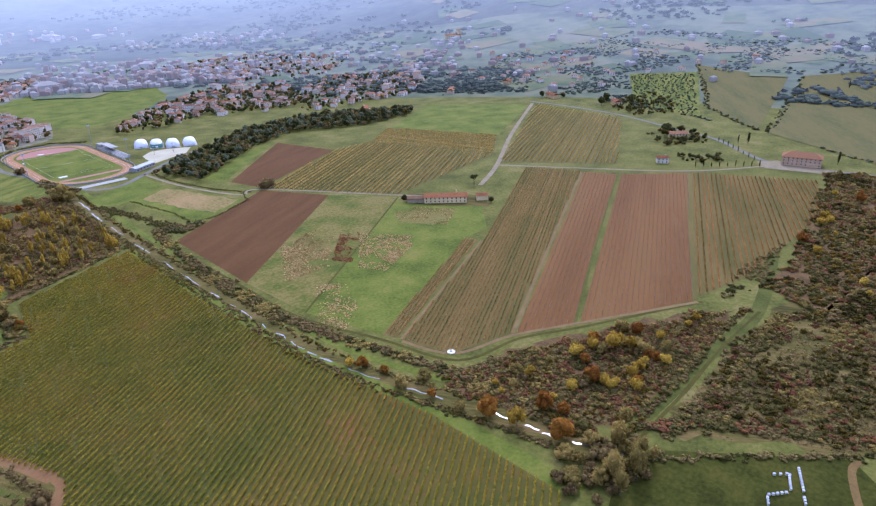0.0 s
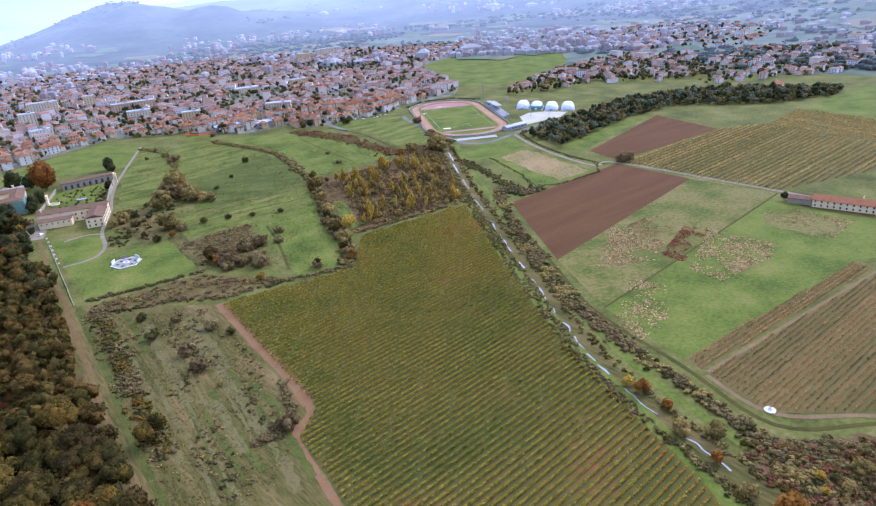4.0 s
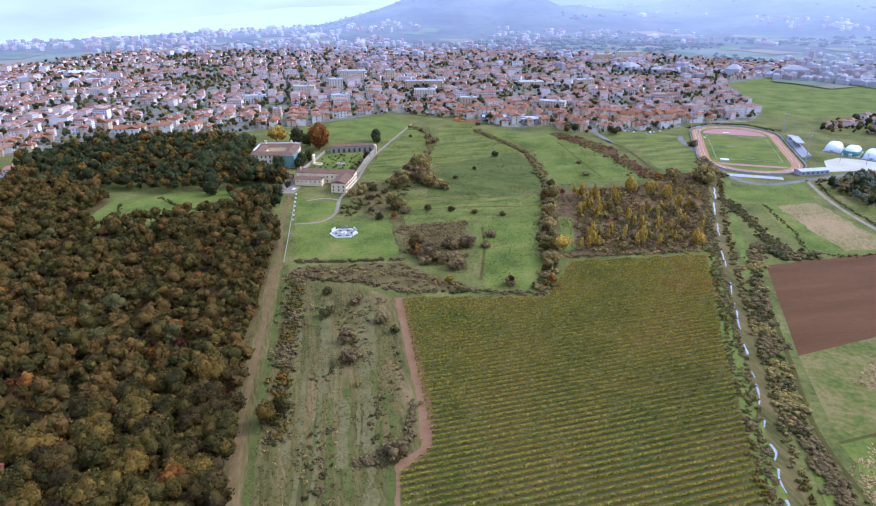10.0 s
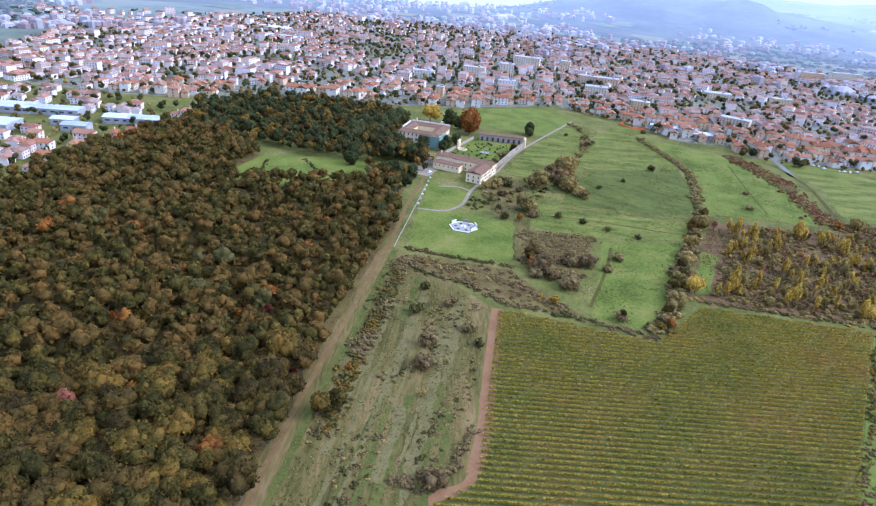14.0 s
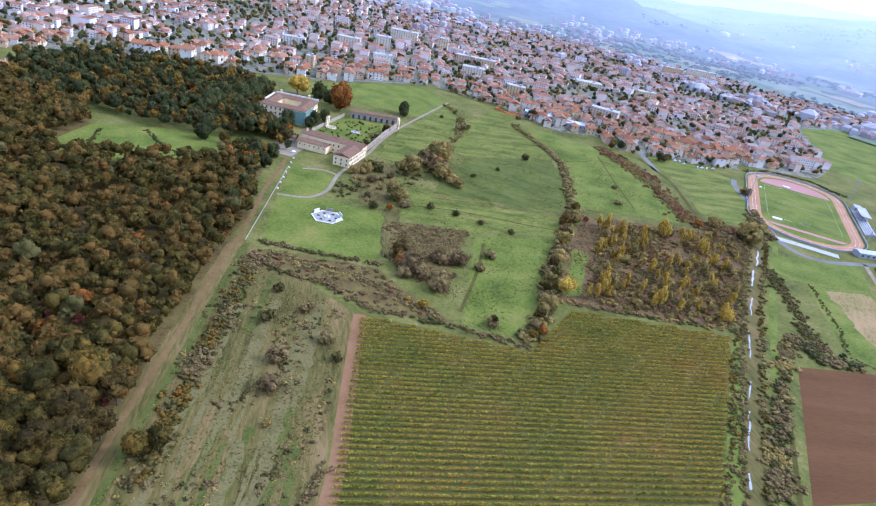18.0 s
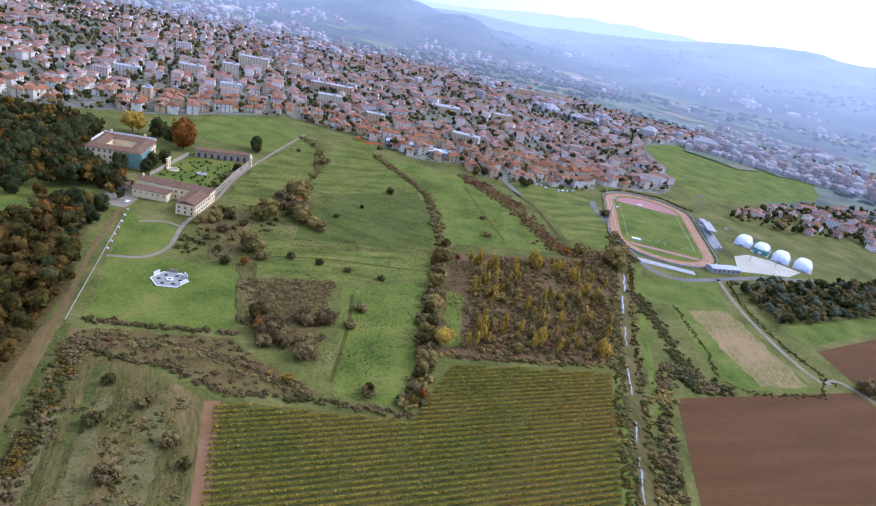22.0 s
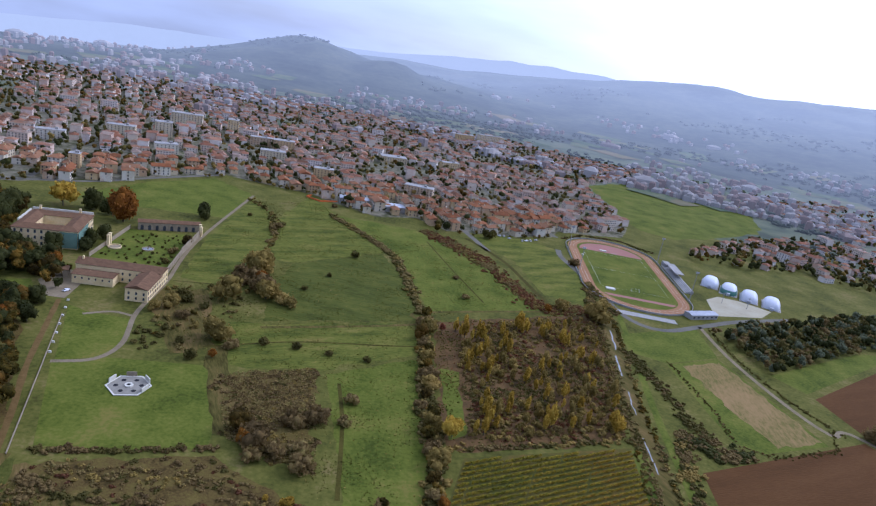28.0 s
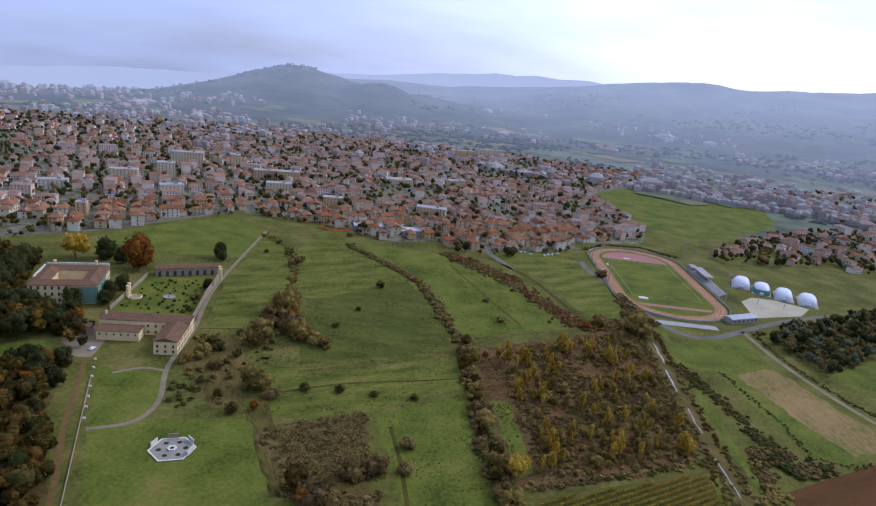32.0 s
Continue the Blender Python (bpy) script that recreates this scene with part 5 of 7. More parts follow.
for x, y in ((40, 385), (56, 383), (80, 408), (112, 391), (99, 402), (121, 372), (114, 291), (79, 289), (45, 355), (47, 287), (86, 402)):
    for k in range(3):
        plant("goldpoplar", x + rnd.uniform(-4, 4), y + rnd.uniform(-4, 4), rnd.uniform(0.85, 1.3), rnd, "young poplars")
for k, (x, y, dx, dy) in enumerate(along([(16, 400), (15, 340), (16, 287), (20, 240), (18, 205)], 9)):
    plant(("olive_oak", "thicket", "palebush", "parkoak", "thicket", "olive_oak", "palebush")[k % 7], x + rnd.uniform(-3, 3), y, (0.7, 2.2, 1.7, 0.75, 2.0, 0.6, 2.0)[k % 7] * rnd.uniform(0.85, 1.15), rnd, "trees beside the poplar scrub")
for x, y in ((107, -111), (109, -117), (96, -110), (110, -99), (100, -103), (111, -120), (118, -128), (104, -126), (96, -120)):
    plant(rnd.choice(("thicket", "poplar", "palebush")), x + rnd.uniform(-2, 2), y, rnd.uniform(0.8, 1.5), rnd, "young trees at the vineyard corner")
for x, y in scatter([(98, -104), (128, -98), (146, -112), (134, -132), (102, -128)], 6.5, 113, 1.4):
    plant(rnd.choice(("thicket", "palebush", "poplar", "thicket", "greenbush")), x, y, rnd.uniform(0.9, 1.6), rnd, "young trees at the vineyard corner")
for x, y in ((198, -70), (204, -80), (210, -94), (219, -102), (214, -88), (225, -75), (154, -49), (170, -83), (185, -97), (261, -104), (196, -76), (208, -86)):
    plant(rnd.choice(("palebush", "palebush", "yellow")), x, y, rnd.uniform(0.9, 1.6), rnd, "yellow shrubs in the scrub")
for x, y in scatter([(130, -34), (176, -48), (262, -106), (190, -110), (136, -92)], 11, 81, 1.5):
    plant(rnd.choice(("palebush", "yellow", "greenbush", "orange", "thicket")), x, y, rnd.uniform(0.55, 1.1), rnd, "bright shrubs in the scrub")
for x, y in scatter([(340, -130), (500, -125), (625, -125), (600, -190), (340, -195)], 26, 71, 1.3):
    plant(rnd.choice(("palebush", "yellow", "orange", "greenbush")), x, y, rnd.uniform(0.6, 1.2), rnd, "bright shrubs on the wild slope")
for x, y, k, s in ((-38, 201, "yellow", 1.1), (28, 264, "yellow", 1.6), (118, 292, "yellow", 1.2), (-68, 249, "parkoak", 0.95), (-60, 240, "thicket", 2.8), (-46, 257, "thicket", 2.6), (-38, 225, "thicket", 2.4), (-50, 232, "thicket", 2.2), (27, 380, "red", 0.7), (-3, 207, "thicket", 1.8), (22, 214, "orange", 0.6), (-2, 208, "olive_oak", 0.5), (116, -57, "orange", 1.25), (118, -72, "yellow", 1.45), (122, -91, "orange", 1.3), (127, -103, "palebush", 1.2), (131, -112, "poplar", 0.7), (112, -44, "palebush", 1.3), (112, -28, "orange", 0.7), (110, -10, "palebush", 1.2), (108, 24, "yellow", 0.8),
                   (133, -96, "greenbush", 1.5), (111, 17, "orange", 0.75), (114, 4, "orange", 0.6), (121, -16, "palebush", 1.3), (-64, 238, "orange", 0.85), (-47, 205, "yellow", 0.45), (-96, 90, "orange", 0.35), (-84, 64, "olive_oak", 0.85),
                   (-33, 50, "thicket", 2), (-70, 110, "thicket", 1.8), (-77, 128, "thicket", 2.1), (-66, 150, "thicket", 1.7), (-95, 150, "greenbush", 1.8), (-104, 176, "greenbush", 1.7), (-84, 168, "thicket", 1.8), (-56, 140, "greenbush", 1.4), (-60, 92, "palebush", 0.7),
                   (-112, 385, "palebush", 3.5), (-102, 330, "palebush", 2.8), (-105, 435, "palebush", 4.2), (-98, 420, "orange", 1.3), (-90, 396, "palebush", 3.4), (-72, 388, "palebush", 2), (-78, 391, "palebush", 1.8), (-109, 419, "thicket", 4.2), (-95, 408, "thicket", 3.8), (-103, 452, "palebush", 3.4),
                   (-139, 362, "palebush", 1.7), (-133, 372, "greenbush", 1.8), (-146, 354, "palebush", 1.5), (-140, 384, "greenbush", 1.6), (-128, 350, "thicket", 1.6), (-120, 366, "greenbush", 1.5), (-126, 398, "greenbush", 1.4), (-131, 332, "greenbush", 1.2), (-118, 318, "greenbush", 1.6), (-108, 304, "greenbush", 1.9), (-98, 308, "orange", 0.6), (-92, 322, "thicket", 1.6),
                   (-77, 331, "greenbush", 1.8), (-58, 332, "greenbush", 1.6), (-39, 330, "greenbush", 1.4), (-18, 328, "greenbush", 1.4), (-22, 282, "thicket", 1.4), (-23, 263, "thicket", 1.6), (-116, 549, "thicket", 2.7), (-69, 420, "greenbush", 1.1), (-56, 454, "greenbush", 1.1), (-42, 508, "greenbush", 2), (43, 495, "thicket", 1.2), (48, 453, "thicket", 1.2), (-36, 262, "thicket", 2.2), (-40, 236, "thicket", 2.2), (-58, 228, "thicket", 1.8), (-112, 560, "greenbush", 2), (-140, 612, "greenbush", 1.4), (-146, 580, "greenbush", 1.2),
                   (-78, 660, "thicket", 1.2), (289, 322, "thicket", 3), (112, 452, "orange", 0.8), (124, 462, "palebush", 2.4), (148, 452, "palebush", 3), (152, 444, "palebush", 2.4), (40, 640, "dark", 1), (30, 628, "olive_oak", 0.9), (166, 590, "thicket", 2.4), (-64, 672, "pine", 1), (85, 640, "greenbush", 3.2)):
    plant(k, x, y, s, rnd)
for x, y, k, s in ((-229, 506, "bigorange", 1.75), (-284, 522, "yellow", 3.8), (-262, 526, "parkdark", 1.5), (-246, 518, "parkdark", 1.3), (-248, 412, "orange", 0.9), (-256, 412, "parkdark", 1.0), (-222, 430, "parkdark", 1.1), (-225, 445, "parkdark", 0.9), (-222, 460, "parkdark", 0.9), (-290, 436, "parkdark", 1.3), (-298, 462, "parkdark", 1.6), (-276, 412, "parkdark", 1.1), (-305, 490, "parkdark", 1.5), (-300, 420, "parkdark", 1.6),
                   (-180, 553, "parkdark", 1.2), (-176, 545, "parkdark", 0.8), (-168, 475, "parkoak", 0.7), (-170, 452, "thicket", 1.8), (-168, 430, "greenbush", 1.6), (-250, 392, "orange", 1.3), (-236, 388, "parkoak", 1.1), (-262, 388, "parkoak", 1.3), (-280, 398, "orange", 1.4), (-226, 376, "parkoak", 0.9), (-238, 420, "parkdark", 1.05), (-231, 410, "parkoak", 0.9), (-268, 410, "parkdark", 1.1), (-287, 418, "parkdark", 1.4), (-298, 442, "parkdark", 1.5), (-278, 400, "parkdark", 1.2), (-262, 399, "parkdark", 1.1), (-247, 401, "parkoak", 1.0), (-300, 402, "parkdark", 1.5), (-312, 430, "parkdark", 1.6), (-225, 398, "orange", 1.2), (-205, 340, "parkdark", 0.9), (-210, 325, "parkdark", 1.0), (-198, 318, "parkdark", 0.9), (-222, 338, "parkdark", 1.1), (-202, 302, "parkdark", 1.1), (-192, 288, "parkdark", 0.9), (-184, 272, "parkdark", 1.0), (-178, 256, "parkoak", 1.0), (-174, 242, "parkdark", 1.0), (-168, 228, "parkdark", 0.9), (-162, 214, "parkoak", 0.9),
                   (-320, 440, "orange", 1.7), (-330, 420, "orange", 1.4), (-262, 336, "parkdark", 1.3), (-270, 350, "parkdark", 1.2), (-246, 340, "parkoak", 1.0)):
    plant(k, x, y, s, rnd, "park trees of the villa")
for x, y, k, s in WOODMARKS:
    plant(k, x, y, s, rnd, "bright trees in the wood")
for k in range(9):
    plant("cypress", 583 + k * 4.6, 1 - k * 6.6, 0.5, rnd, "cypress avenue")
    plant("cypress", 628 + k * 10.5, -50 + k * 8.2, 0.45, rnd, "cypress avenue")
for x, y, s in ((716, -16, 1.3), (672, -114, 1.0), (1120, -60, 1.0), (712, -6, 0.8)):
    plant("cypress", x, y, s, rnd)
plant("pine", 408, 156, 0.9, rnd)
plant("dark", 330, 178, 0.5, rnd)
plant("dark", 372, 112, 0.45, rnd)
ol = scatter([(845, 85), (885, 188), (1110, 292), (1160, 190)], 9, 33)
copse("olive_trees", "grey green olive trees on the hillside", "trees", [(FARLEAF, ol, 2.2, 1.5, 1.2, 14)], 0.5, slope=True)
rh = random.Random(61)
for k, (cx, cy) in enumerate(scatter([(900, 420), (1010, 640), (1250, 640), (1560, 380), (1520, -380), (1040, -430), (700, -360), (760, -200), (1020, -270), (1350, -170), (1230, 40), (1300, 240), (1130, 320)], 130, 62, 0.5)):
    a, w, h = rh.uniform(0, 3.14), rh.uniform(35, 60), rh.uniform(30, 55)
    c, q = math.cos(a), math.sin(a)
    # HAZEFIELD lays a painted haze glow over these fields
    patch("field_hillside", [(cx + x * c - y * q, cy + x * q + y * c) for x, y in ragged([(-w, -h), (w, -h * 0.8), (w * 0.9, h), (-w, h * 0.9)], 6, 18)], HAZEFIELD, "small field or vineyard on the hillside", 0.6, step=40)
hill = [p for p in scatter([(720, 40), (830, 80), (890, 240), (900, 420), (780, 520), (1000, 640), (1200, 660), (1550, 400), (1500, -400), (1000, -420), (1050, -260), (1340, -160), (1210, 30), (1190, 180), (1250, 230), (1130, 310), (900, 200), (800, 0)], 12, 34) if noise.noise((p[0] * 0.012, p[1] * 0.012, 0)) + 0.5 * noise.noise((p[0] * 0.04, p[1] * 0.04, 0)) > -0.02]
# Haze on these crowns is painted: HAZELEAF glows, FARLEAF is paler
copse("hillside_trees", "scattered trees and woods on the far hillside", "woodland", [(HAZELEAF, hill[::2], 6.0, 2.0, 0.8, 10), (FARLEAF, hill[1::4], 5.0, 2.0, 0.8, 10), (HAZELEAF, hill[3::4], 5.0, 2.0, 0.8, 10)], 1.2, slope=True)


for lab, poly, seed in (("dark trees round the hill farms", [(800, 190), (900, 228), (985, 200), (940, 150), (850, 120), (815, 150)], 101), ("dark trees beside the hill road", [(735, 110), (752, 50), (700, 18), (655, 60), (690, 95)], 102), ("trees round the garden by the road", [(618, 34), (655, 5), (648, -14), (612, -18), (588, 16)], 103)):
    pts = [p for p in scatter(poly, 9, seed, 1.4) if noise.noise((p[0] * 0.03, p[1] * 0.03, seed)) > -0.2]
    copse("copse", lab, "woodland", [(GREENBUSH, pts[::3], 3.8, 2.8, 2.0, 24), (OLIVEOAK, pts[1::3], 3.6, 2.8, 2.0, 24), (DARKLEAF, pts[2::3], 3.6, 3.2, 2.4, 24)], 0.7, slope=True)
for k, line in enumerate(([(795, -6), (860, 46), (917, 92), (1080, 150), (1240, 215)], [(788, -21), (740, -84), (690, -146)], [(788, -21), (1000, 0), (1200, 20)], [(837, 77), (862, 135), (885, 190)])):
    pts = [(x + rh.uniform(-4, 4), y + rh.uniform(-4, 4)) for x, y, dx, dy in along(line, 5) if noise.noise((x * 0.02, y * 0.02, k)) > -0.25]
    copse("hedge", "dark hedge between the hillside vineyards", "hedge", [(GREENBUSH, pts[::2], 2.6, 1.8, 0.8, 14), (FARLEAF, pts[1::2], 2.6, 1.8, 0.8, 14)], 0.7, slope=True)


# ---- houses ----
def window(bm_parent, x, y, z, w, h, turn, name="window", pane=None):
    """A window: a pane in a slim frame, set in the wall's face."""
    c, s = math.cos(turn), math.sin(turn)
    key = (round(w, 2), round(h, 2))
    if key not in WINDOWS:
        WINDOWS[key] = mesh_of(blocks(((0, 0, 0), (w, 0.16, h))), "window", PANE)
    ob = part(name, WINDOWS[key], None, bm_parent)
    ob.matrix_basis = Matrix.LocRotScale((x, y, z), Euler((0, 0, turn)), None)
    return ob


WINDOWS = {}


def facade(t, x0, y0, x1, y1, zs, n, w=1.1, h=1.7):
    """Windows at even steps along one wall, at each of the heights."""
    a = math.atan2(y1 - y0, x1 - x0)
    for z in zs:
        for k in range(n):
            f = (k + 0.5) / n
            o = window(t, x0 + (x1 - x0) * f, y0 + (y1 - y0) * f, z, w, h, a)
            part("sill", mesh_of(blocks(((0, 0, -0.12), (w + 0.3, 0.3, 0.12))), "sill", WHITE), None, o, "pale stone sill")


def house(sx, sy, floors, hip, label, roofing=TILES, walls=WALLS, flat=False, at=None, name="house", chimney=True, wide=3.4):
    """A house with walls, an overhanging roof, a chimney and its windows on all sides."""
    t = thing(name, label, "house" if name == "house" else "building", "houses of the town" if name == "house" else "", at=at)
    h = 2.75 * floors + 0.2
    rise = min(sx, sy) * 0.25
    if flat:
        part("wall", blocks(((0, 0, -0.5), (sx, sy, h + 1.2))), walls, t)
        part("roof", blocks(((0, 0, h + 0.7), (sx + 0.6, sy + 0.6, 0.35)), ((sx * 0.2, 0, h + 1.05), (3.5, 3.5, 2.2))), CONCRETE, t)
    else:
        part("wall", gable_body(bmesh.new(), (0, 0, -0.5), sx, sy, h + 0.5, rise * (1 if hip == 0 else 0.0)), walls, t)
        part("roof", roof(bmesh.new(), (0, 0, h - 0.1), sx, sy, rise, 0.55, hip), roofing, t)
        if chimney:
            part("chimney", blocks(((sx * 0.22, sy * 0.12, h), (0.9, 0.7, rise + 1.1)), ((sx * 0.22, sy * 0.12, h + rise + 1.1), (1.1, 0.9, 0.2))), walls, t)
    for f in range(floors):
        z = 0.8 + 2.75 * f
        nx, ny = max(2, int(sx / wide)), max(1, int(sy / wide) - 1)
        for k in range(nx):
            x = -sx / 2 + sx * (k + 0.5) / nx
            window(t, x, -sy / 2, z, 1.1, 1.5, 0)
            if f == floors - 1 and k % 3 == 1:
                window(t, x, sy / 2, z, 1.1, 1.5, 0)
        for k in range(ny):
            y = -sy / 2 + sy * (k + 0.5) / ny
            window(t, sx / 2, y, z, 1.1, 1.5, math.pi / 2)
            if f == floors - 1 and k == 0:
                window(t, -sx / 2, y, z, 1.1, 1.5, math.pi / 2)
    return t


PROTO = [house(9.5, 8, 2, 0, "two storey plastered house with terracotta gable roof"), house(11, 8.5, 2, 3.9, "two storey house with hipped terracotta roof"), house(8, 8, 2, 3.2, "small square house with hipped tile roof"),
         house(13, 8.5, 2, 0, "long terraced house with terracotta roof"), house(10.5, 9.5, 3, 4.0, "three storey house with hipped tile roof"), house(15, 9.5, 3, 0, "three storey apartment house with tile roof")]
for p in PROTO:
    p.matrix_basis = pose(0, 0, 0)
TOWN = [(-820, 300), (-620, 370), (-520, 430), (-470, 490), (-440, 535), (-352, 572), (-286, 628), (-262, 668), (-214, 728), (-150, 714), (-108, 706), (-37, 650), (8, 675), (44, 640), (100, 660), (160, 690), (176, 720), (262, 740), (286, 800), (298, 1095), (455, 1275), (520, 1400), (200, 1560), (-500, 1600), (-1100, 1350), (-1100, 700)]
VILLAGE = [(318, 700), (345, 676), (420, 690), (470, 705), (530, 665), (640, 640), (745, 845), (665, 950), (560, 900), (489, 856), (400, 790)]
patch("town_ground", ragged(TOWN, 10, 30), TOWNLAND, "streets, yards and gardens between the houses", 0.045, category="ground", step=0)
HILLVILLAGE = [(575, 600), (690, 570), (800, 560), (930, 640), (1020, 760), (880, 850), (760, 800), (640, 690)]
HAMLET = [(700, 980), (900, 900), (1150, 1080), (1100, 1380), (760, 1400), (680, 1230)]
GREENS = [[(-420, 700), (-330, 690), (-320, 740), (-420, 760)], [(-60, 900), (40, 900), (40, 980), (-60, 990)], [(-700, 900), (-560, 880), (-520, 980), (-680, 1010)], [(100, 1150), (240, 1120), (260, 1240), (120, 1260)]]
SD = math.atan2(0.954, -0.3)
dS = (math.cos(SD), math.sin(SD))
nS = (-dS[1], dS[0])
rnd = random.Random(29)
lots = []
for i in range(-66, 66):
    for j in range(-70, 140):
        street = i * 31.0
        for side in (-1, 1):
            u, w = j * 15.5 + rnd.uniform(-3, 3), street + side * (9.5 + rnd.uniform(-1.5, 2.5))
            bend = 0.00016 * u * u
            x, y = u * dS[0] + (w + bend * 0.3) * nS[0], u * dS[1] + (w + bend * 0.3) * nS[1]
            x, y = x + 14 * noise.noise((x * 0.01, y * 0.01, 21)), y + 14 * noise.noise((x * 0.01, y * 0.01, 27))
            a = SD + 0.9 * noise.noise((x * 0.0035, y * 0.0035, 3)) + rnd.gauss(0, 0.06)
            inn, out = inside(x, y, TOWN), inside(x, y, VILLAGE) or inside(x, y, HILLVILLAGE) or inside(x, y, HAMLET)
            if not (inn or out) or any(inside(x, y, g) for g in GREENS):
                continue
            d = math.hypot(x, y - 100)
            dens = (0.8 if inn else 0.42) * (1 - 0.4 * max(0, d - 850) / 600)
            if noise.noise((x * 0.011, y * 0.011, 9)) < -0.26 or rnd.random() > dens:
                continue
            lots.append((d, x, y, a + (math.pi if side < 0 else 0) + (math.pi / 2 if rnd.random() < 0.35 else 0), rnd.random()))
lots = [q for q in lots if not any(math.hypot(q[1] - bx, q[2] - by) < 26 for bx, by in ((-341, 892), (-346, 1000), (-384, 862), (-277, 1000), (-187, 862), (-188, 940), (-30, 1000), (-223, 951), (11, 790), (-300, 790), (-420, 760), (-110, 800), (60, 1020)))]
lots.sort()
for x, y in ((-486, 195), (-470, 205), (-455, 222), (-448, 240), (-422, 163), (-440, 185), (-459, 262), (-450, 274), (-476, 345), (-468, 352), (-462, 236), (-500, 218)):
    lots.append((500.0, x, y, 0.5 + 1.57 * (x % 2), 0.1 + 0.4 * ((x * 7 % 10) / 10)))
lots.sort()
NEARH = lots[:245]
for k, (d, x, y, a, v) in enumerate(NEARH):
    p = PROTO[min(5, int(v * 6))] if v < 0.86 else PROTO[4 + k % 2]
    if inside(x, y, VILLAGE):
        p = PROTO[int(v * 2.99)]
    m = pose(x, y, ground_height(x, y), 0, 0, math.degrees(a))
    if inside(x, y, VILLAGE):
        m = m @ Matrix.Scale(0.76, 4)
    else:
        m = m @ Matrix.Diagonal((0.85 + 0.4 * ((v * 13) % 1), 0.88 + 0.3 * ((v * 29) % 1), 0.92 + 0.25 * ((v * 17) % 1), 1))
    if k < 6:
        PROTO[k].matrix_basis = m
    else:
        copy_thing(p, m)


def far_town(lots):
    """Houses too far and too many to count: walls, roofs and window bands."""
    wv, wf, rv, rf, pv, pf = [], [], [], [], [], []
    for d, x, y, a, v in lots:
        g = ground_height(x, y)
        q = (v * 37.7) % 1
        block = v > 0.93
        sx, sy = (13 + 10 * q, 10 + 2 * v) if block else (7 + 9 * q * q + 2 * v, 7 + 3.5 * ((v * 7) % 1))
        fl = 3 + int(q * 2.99) if block else 2 + (v > 0.7)
        h, rise = 2.9 * fl + 0.2, (0.2 if q > 0.45 else 2.0) if block else 1.7 + 0.8 * q
        ca, sa = math.cos(a), math.sin(a)
        def at(px, py, pz):
            return (x + px * ca - py * sa, y + px * sa + py * ca, g + pz)
        b = len(wv)
        wv += [at(px, py, pz) for pz in (-0.5, h) for px, py in ((-sx / 2, -sy / 2), (sx / 2, -sy / 2), (sx / 2, sy / 2), (-sx / 2, sy / 2))]
        wf += [(b, b + 1, b + 5, b + 4), (b + 1, b + 2, b + 6, b + 5), (b + 2, b + 3, b + 7, b + 6), (b + 3, b, b + 4, b + 7)]
        b = len(rv)
        o = 0.5
        rv += [at(-sx / 2 - o, -sy / 2 - o, h), at(sx / 2 + o, -sy / 2 - o, h), at(sx / 2 + o, sy / 2 + o, h), at(-sx / 2 - o, sy / 2 + o, h), at(-sx / 2 + sy * 0.3, 0, h + rise), at(sx / 2 - sy * 0.3, 0, h + rise)]
        rf += [(b, b + 1, b + 5, b + 4), (b + 2, b + 3, b + 4, b + 5), (b + 1, b + 2, b + 5), (b + 3, b, b + 4)]
        for f in range(fl):
            for k in range(int(sx / 3)):
                px = -sx / 2 + (k + 0.5) * sx / int(sx / 3)
                for sgn in (-1, 1):
                    b = len(pv)
                    py = sgn * (sy / 2 + 0.06)
                    pv += [at(px - 0.6, py, 0.8 + 2.75 * f), at(px + 0.6, py, 0.8 + 2.75 * f), at(px + 0.6, py, 2.2 + 2.75 * f), at(px - 0.6, py, 2.2 + 2.75 * f)]
                    pf += [(b, b + 1, b + 2, b + 3)]
    for nm, v, f, m, lab in (("far_house_walls", wv, wf, FARWALLS, "pale walls of the crowded far town, haze in their colour"), ("far_house_roofs", rv, rf, FARTILES, "tiled roofs of the crowded far town"), ("far_house_windows", pv, pf, PANE, "dark windows of the crowded far town")):
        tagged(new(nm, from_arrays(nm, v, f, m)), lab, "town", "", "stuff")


OUTER = []
for x, y in scatter([(-2400, 500), (-1100, 560), (-1000, 1300), (-400, 1650), (500, 1500), (700, 1450), (950, 1700), (600, 2300), (-600, 2600), (-1900, 2000)], 29, 41):
    if noise.noise((x * 0.004, y * 0.004, 5)) > -0.12 and rnd.random() < 0.6 and math.hypot(x, y + 20) < 1580 and ground_height(x, y) < 4:
        OUTER.append((0, x, y, rnd.uniform(0, 3.14), rnd.random()))
for x, y in scatter([(900, 330), (900, 640), (1300, 700), (1480, 300), (1300, 100), (1150, 250)], 46, 42):
    if rnd.random() < 0.5 and math.hypot(x, y) < 1400:
        OUTER.append((0, x, y, rnd.uniform(0, 3.14), rnd.random() * 0.6))
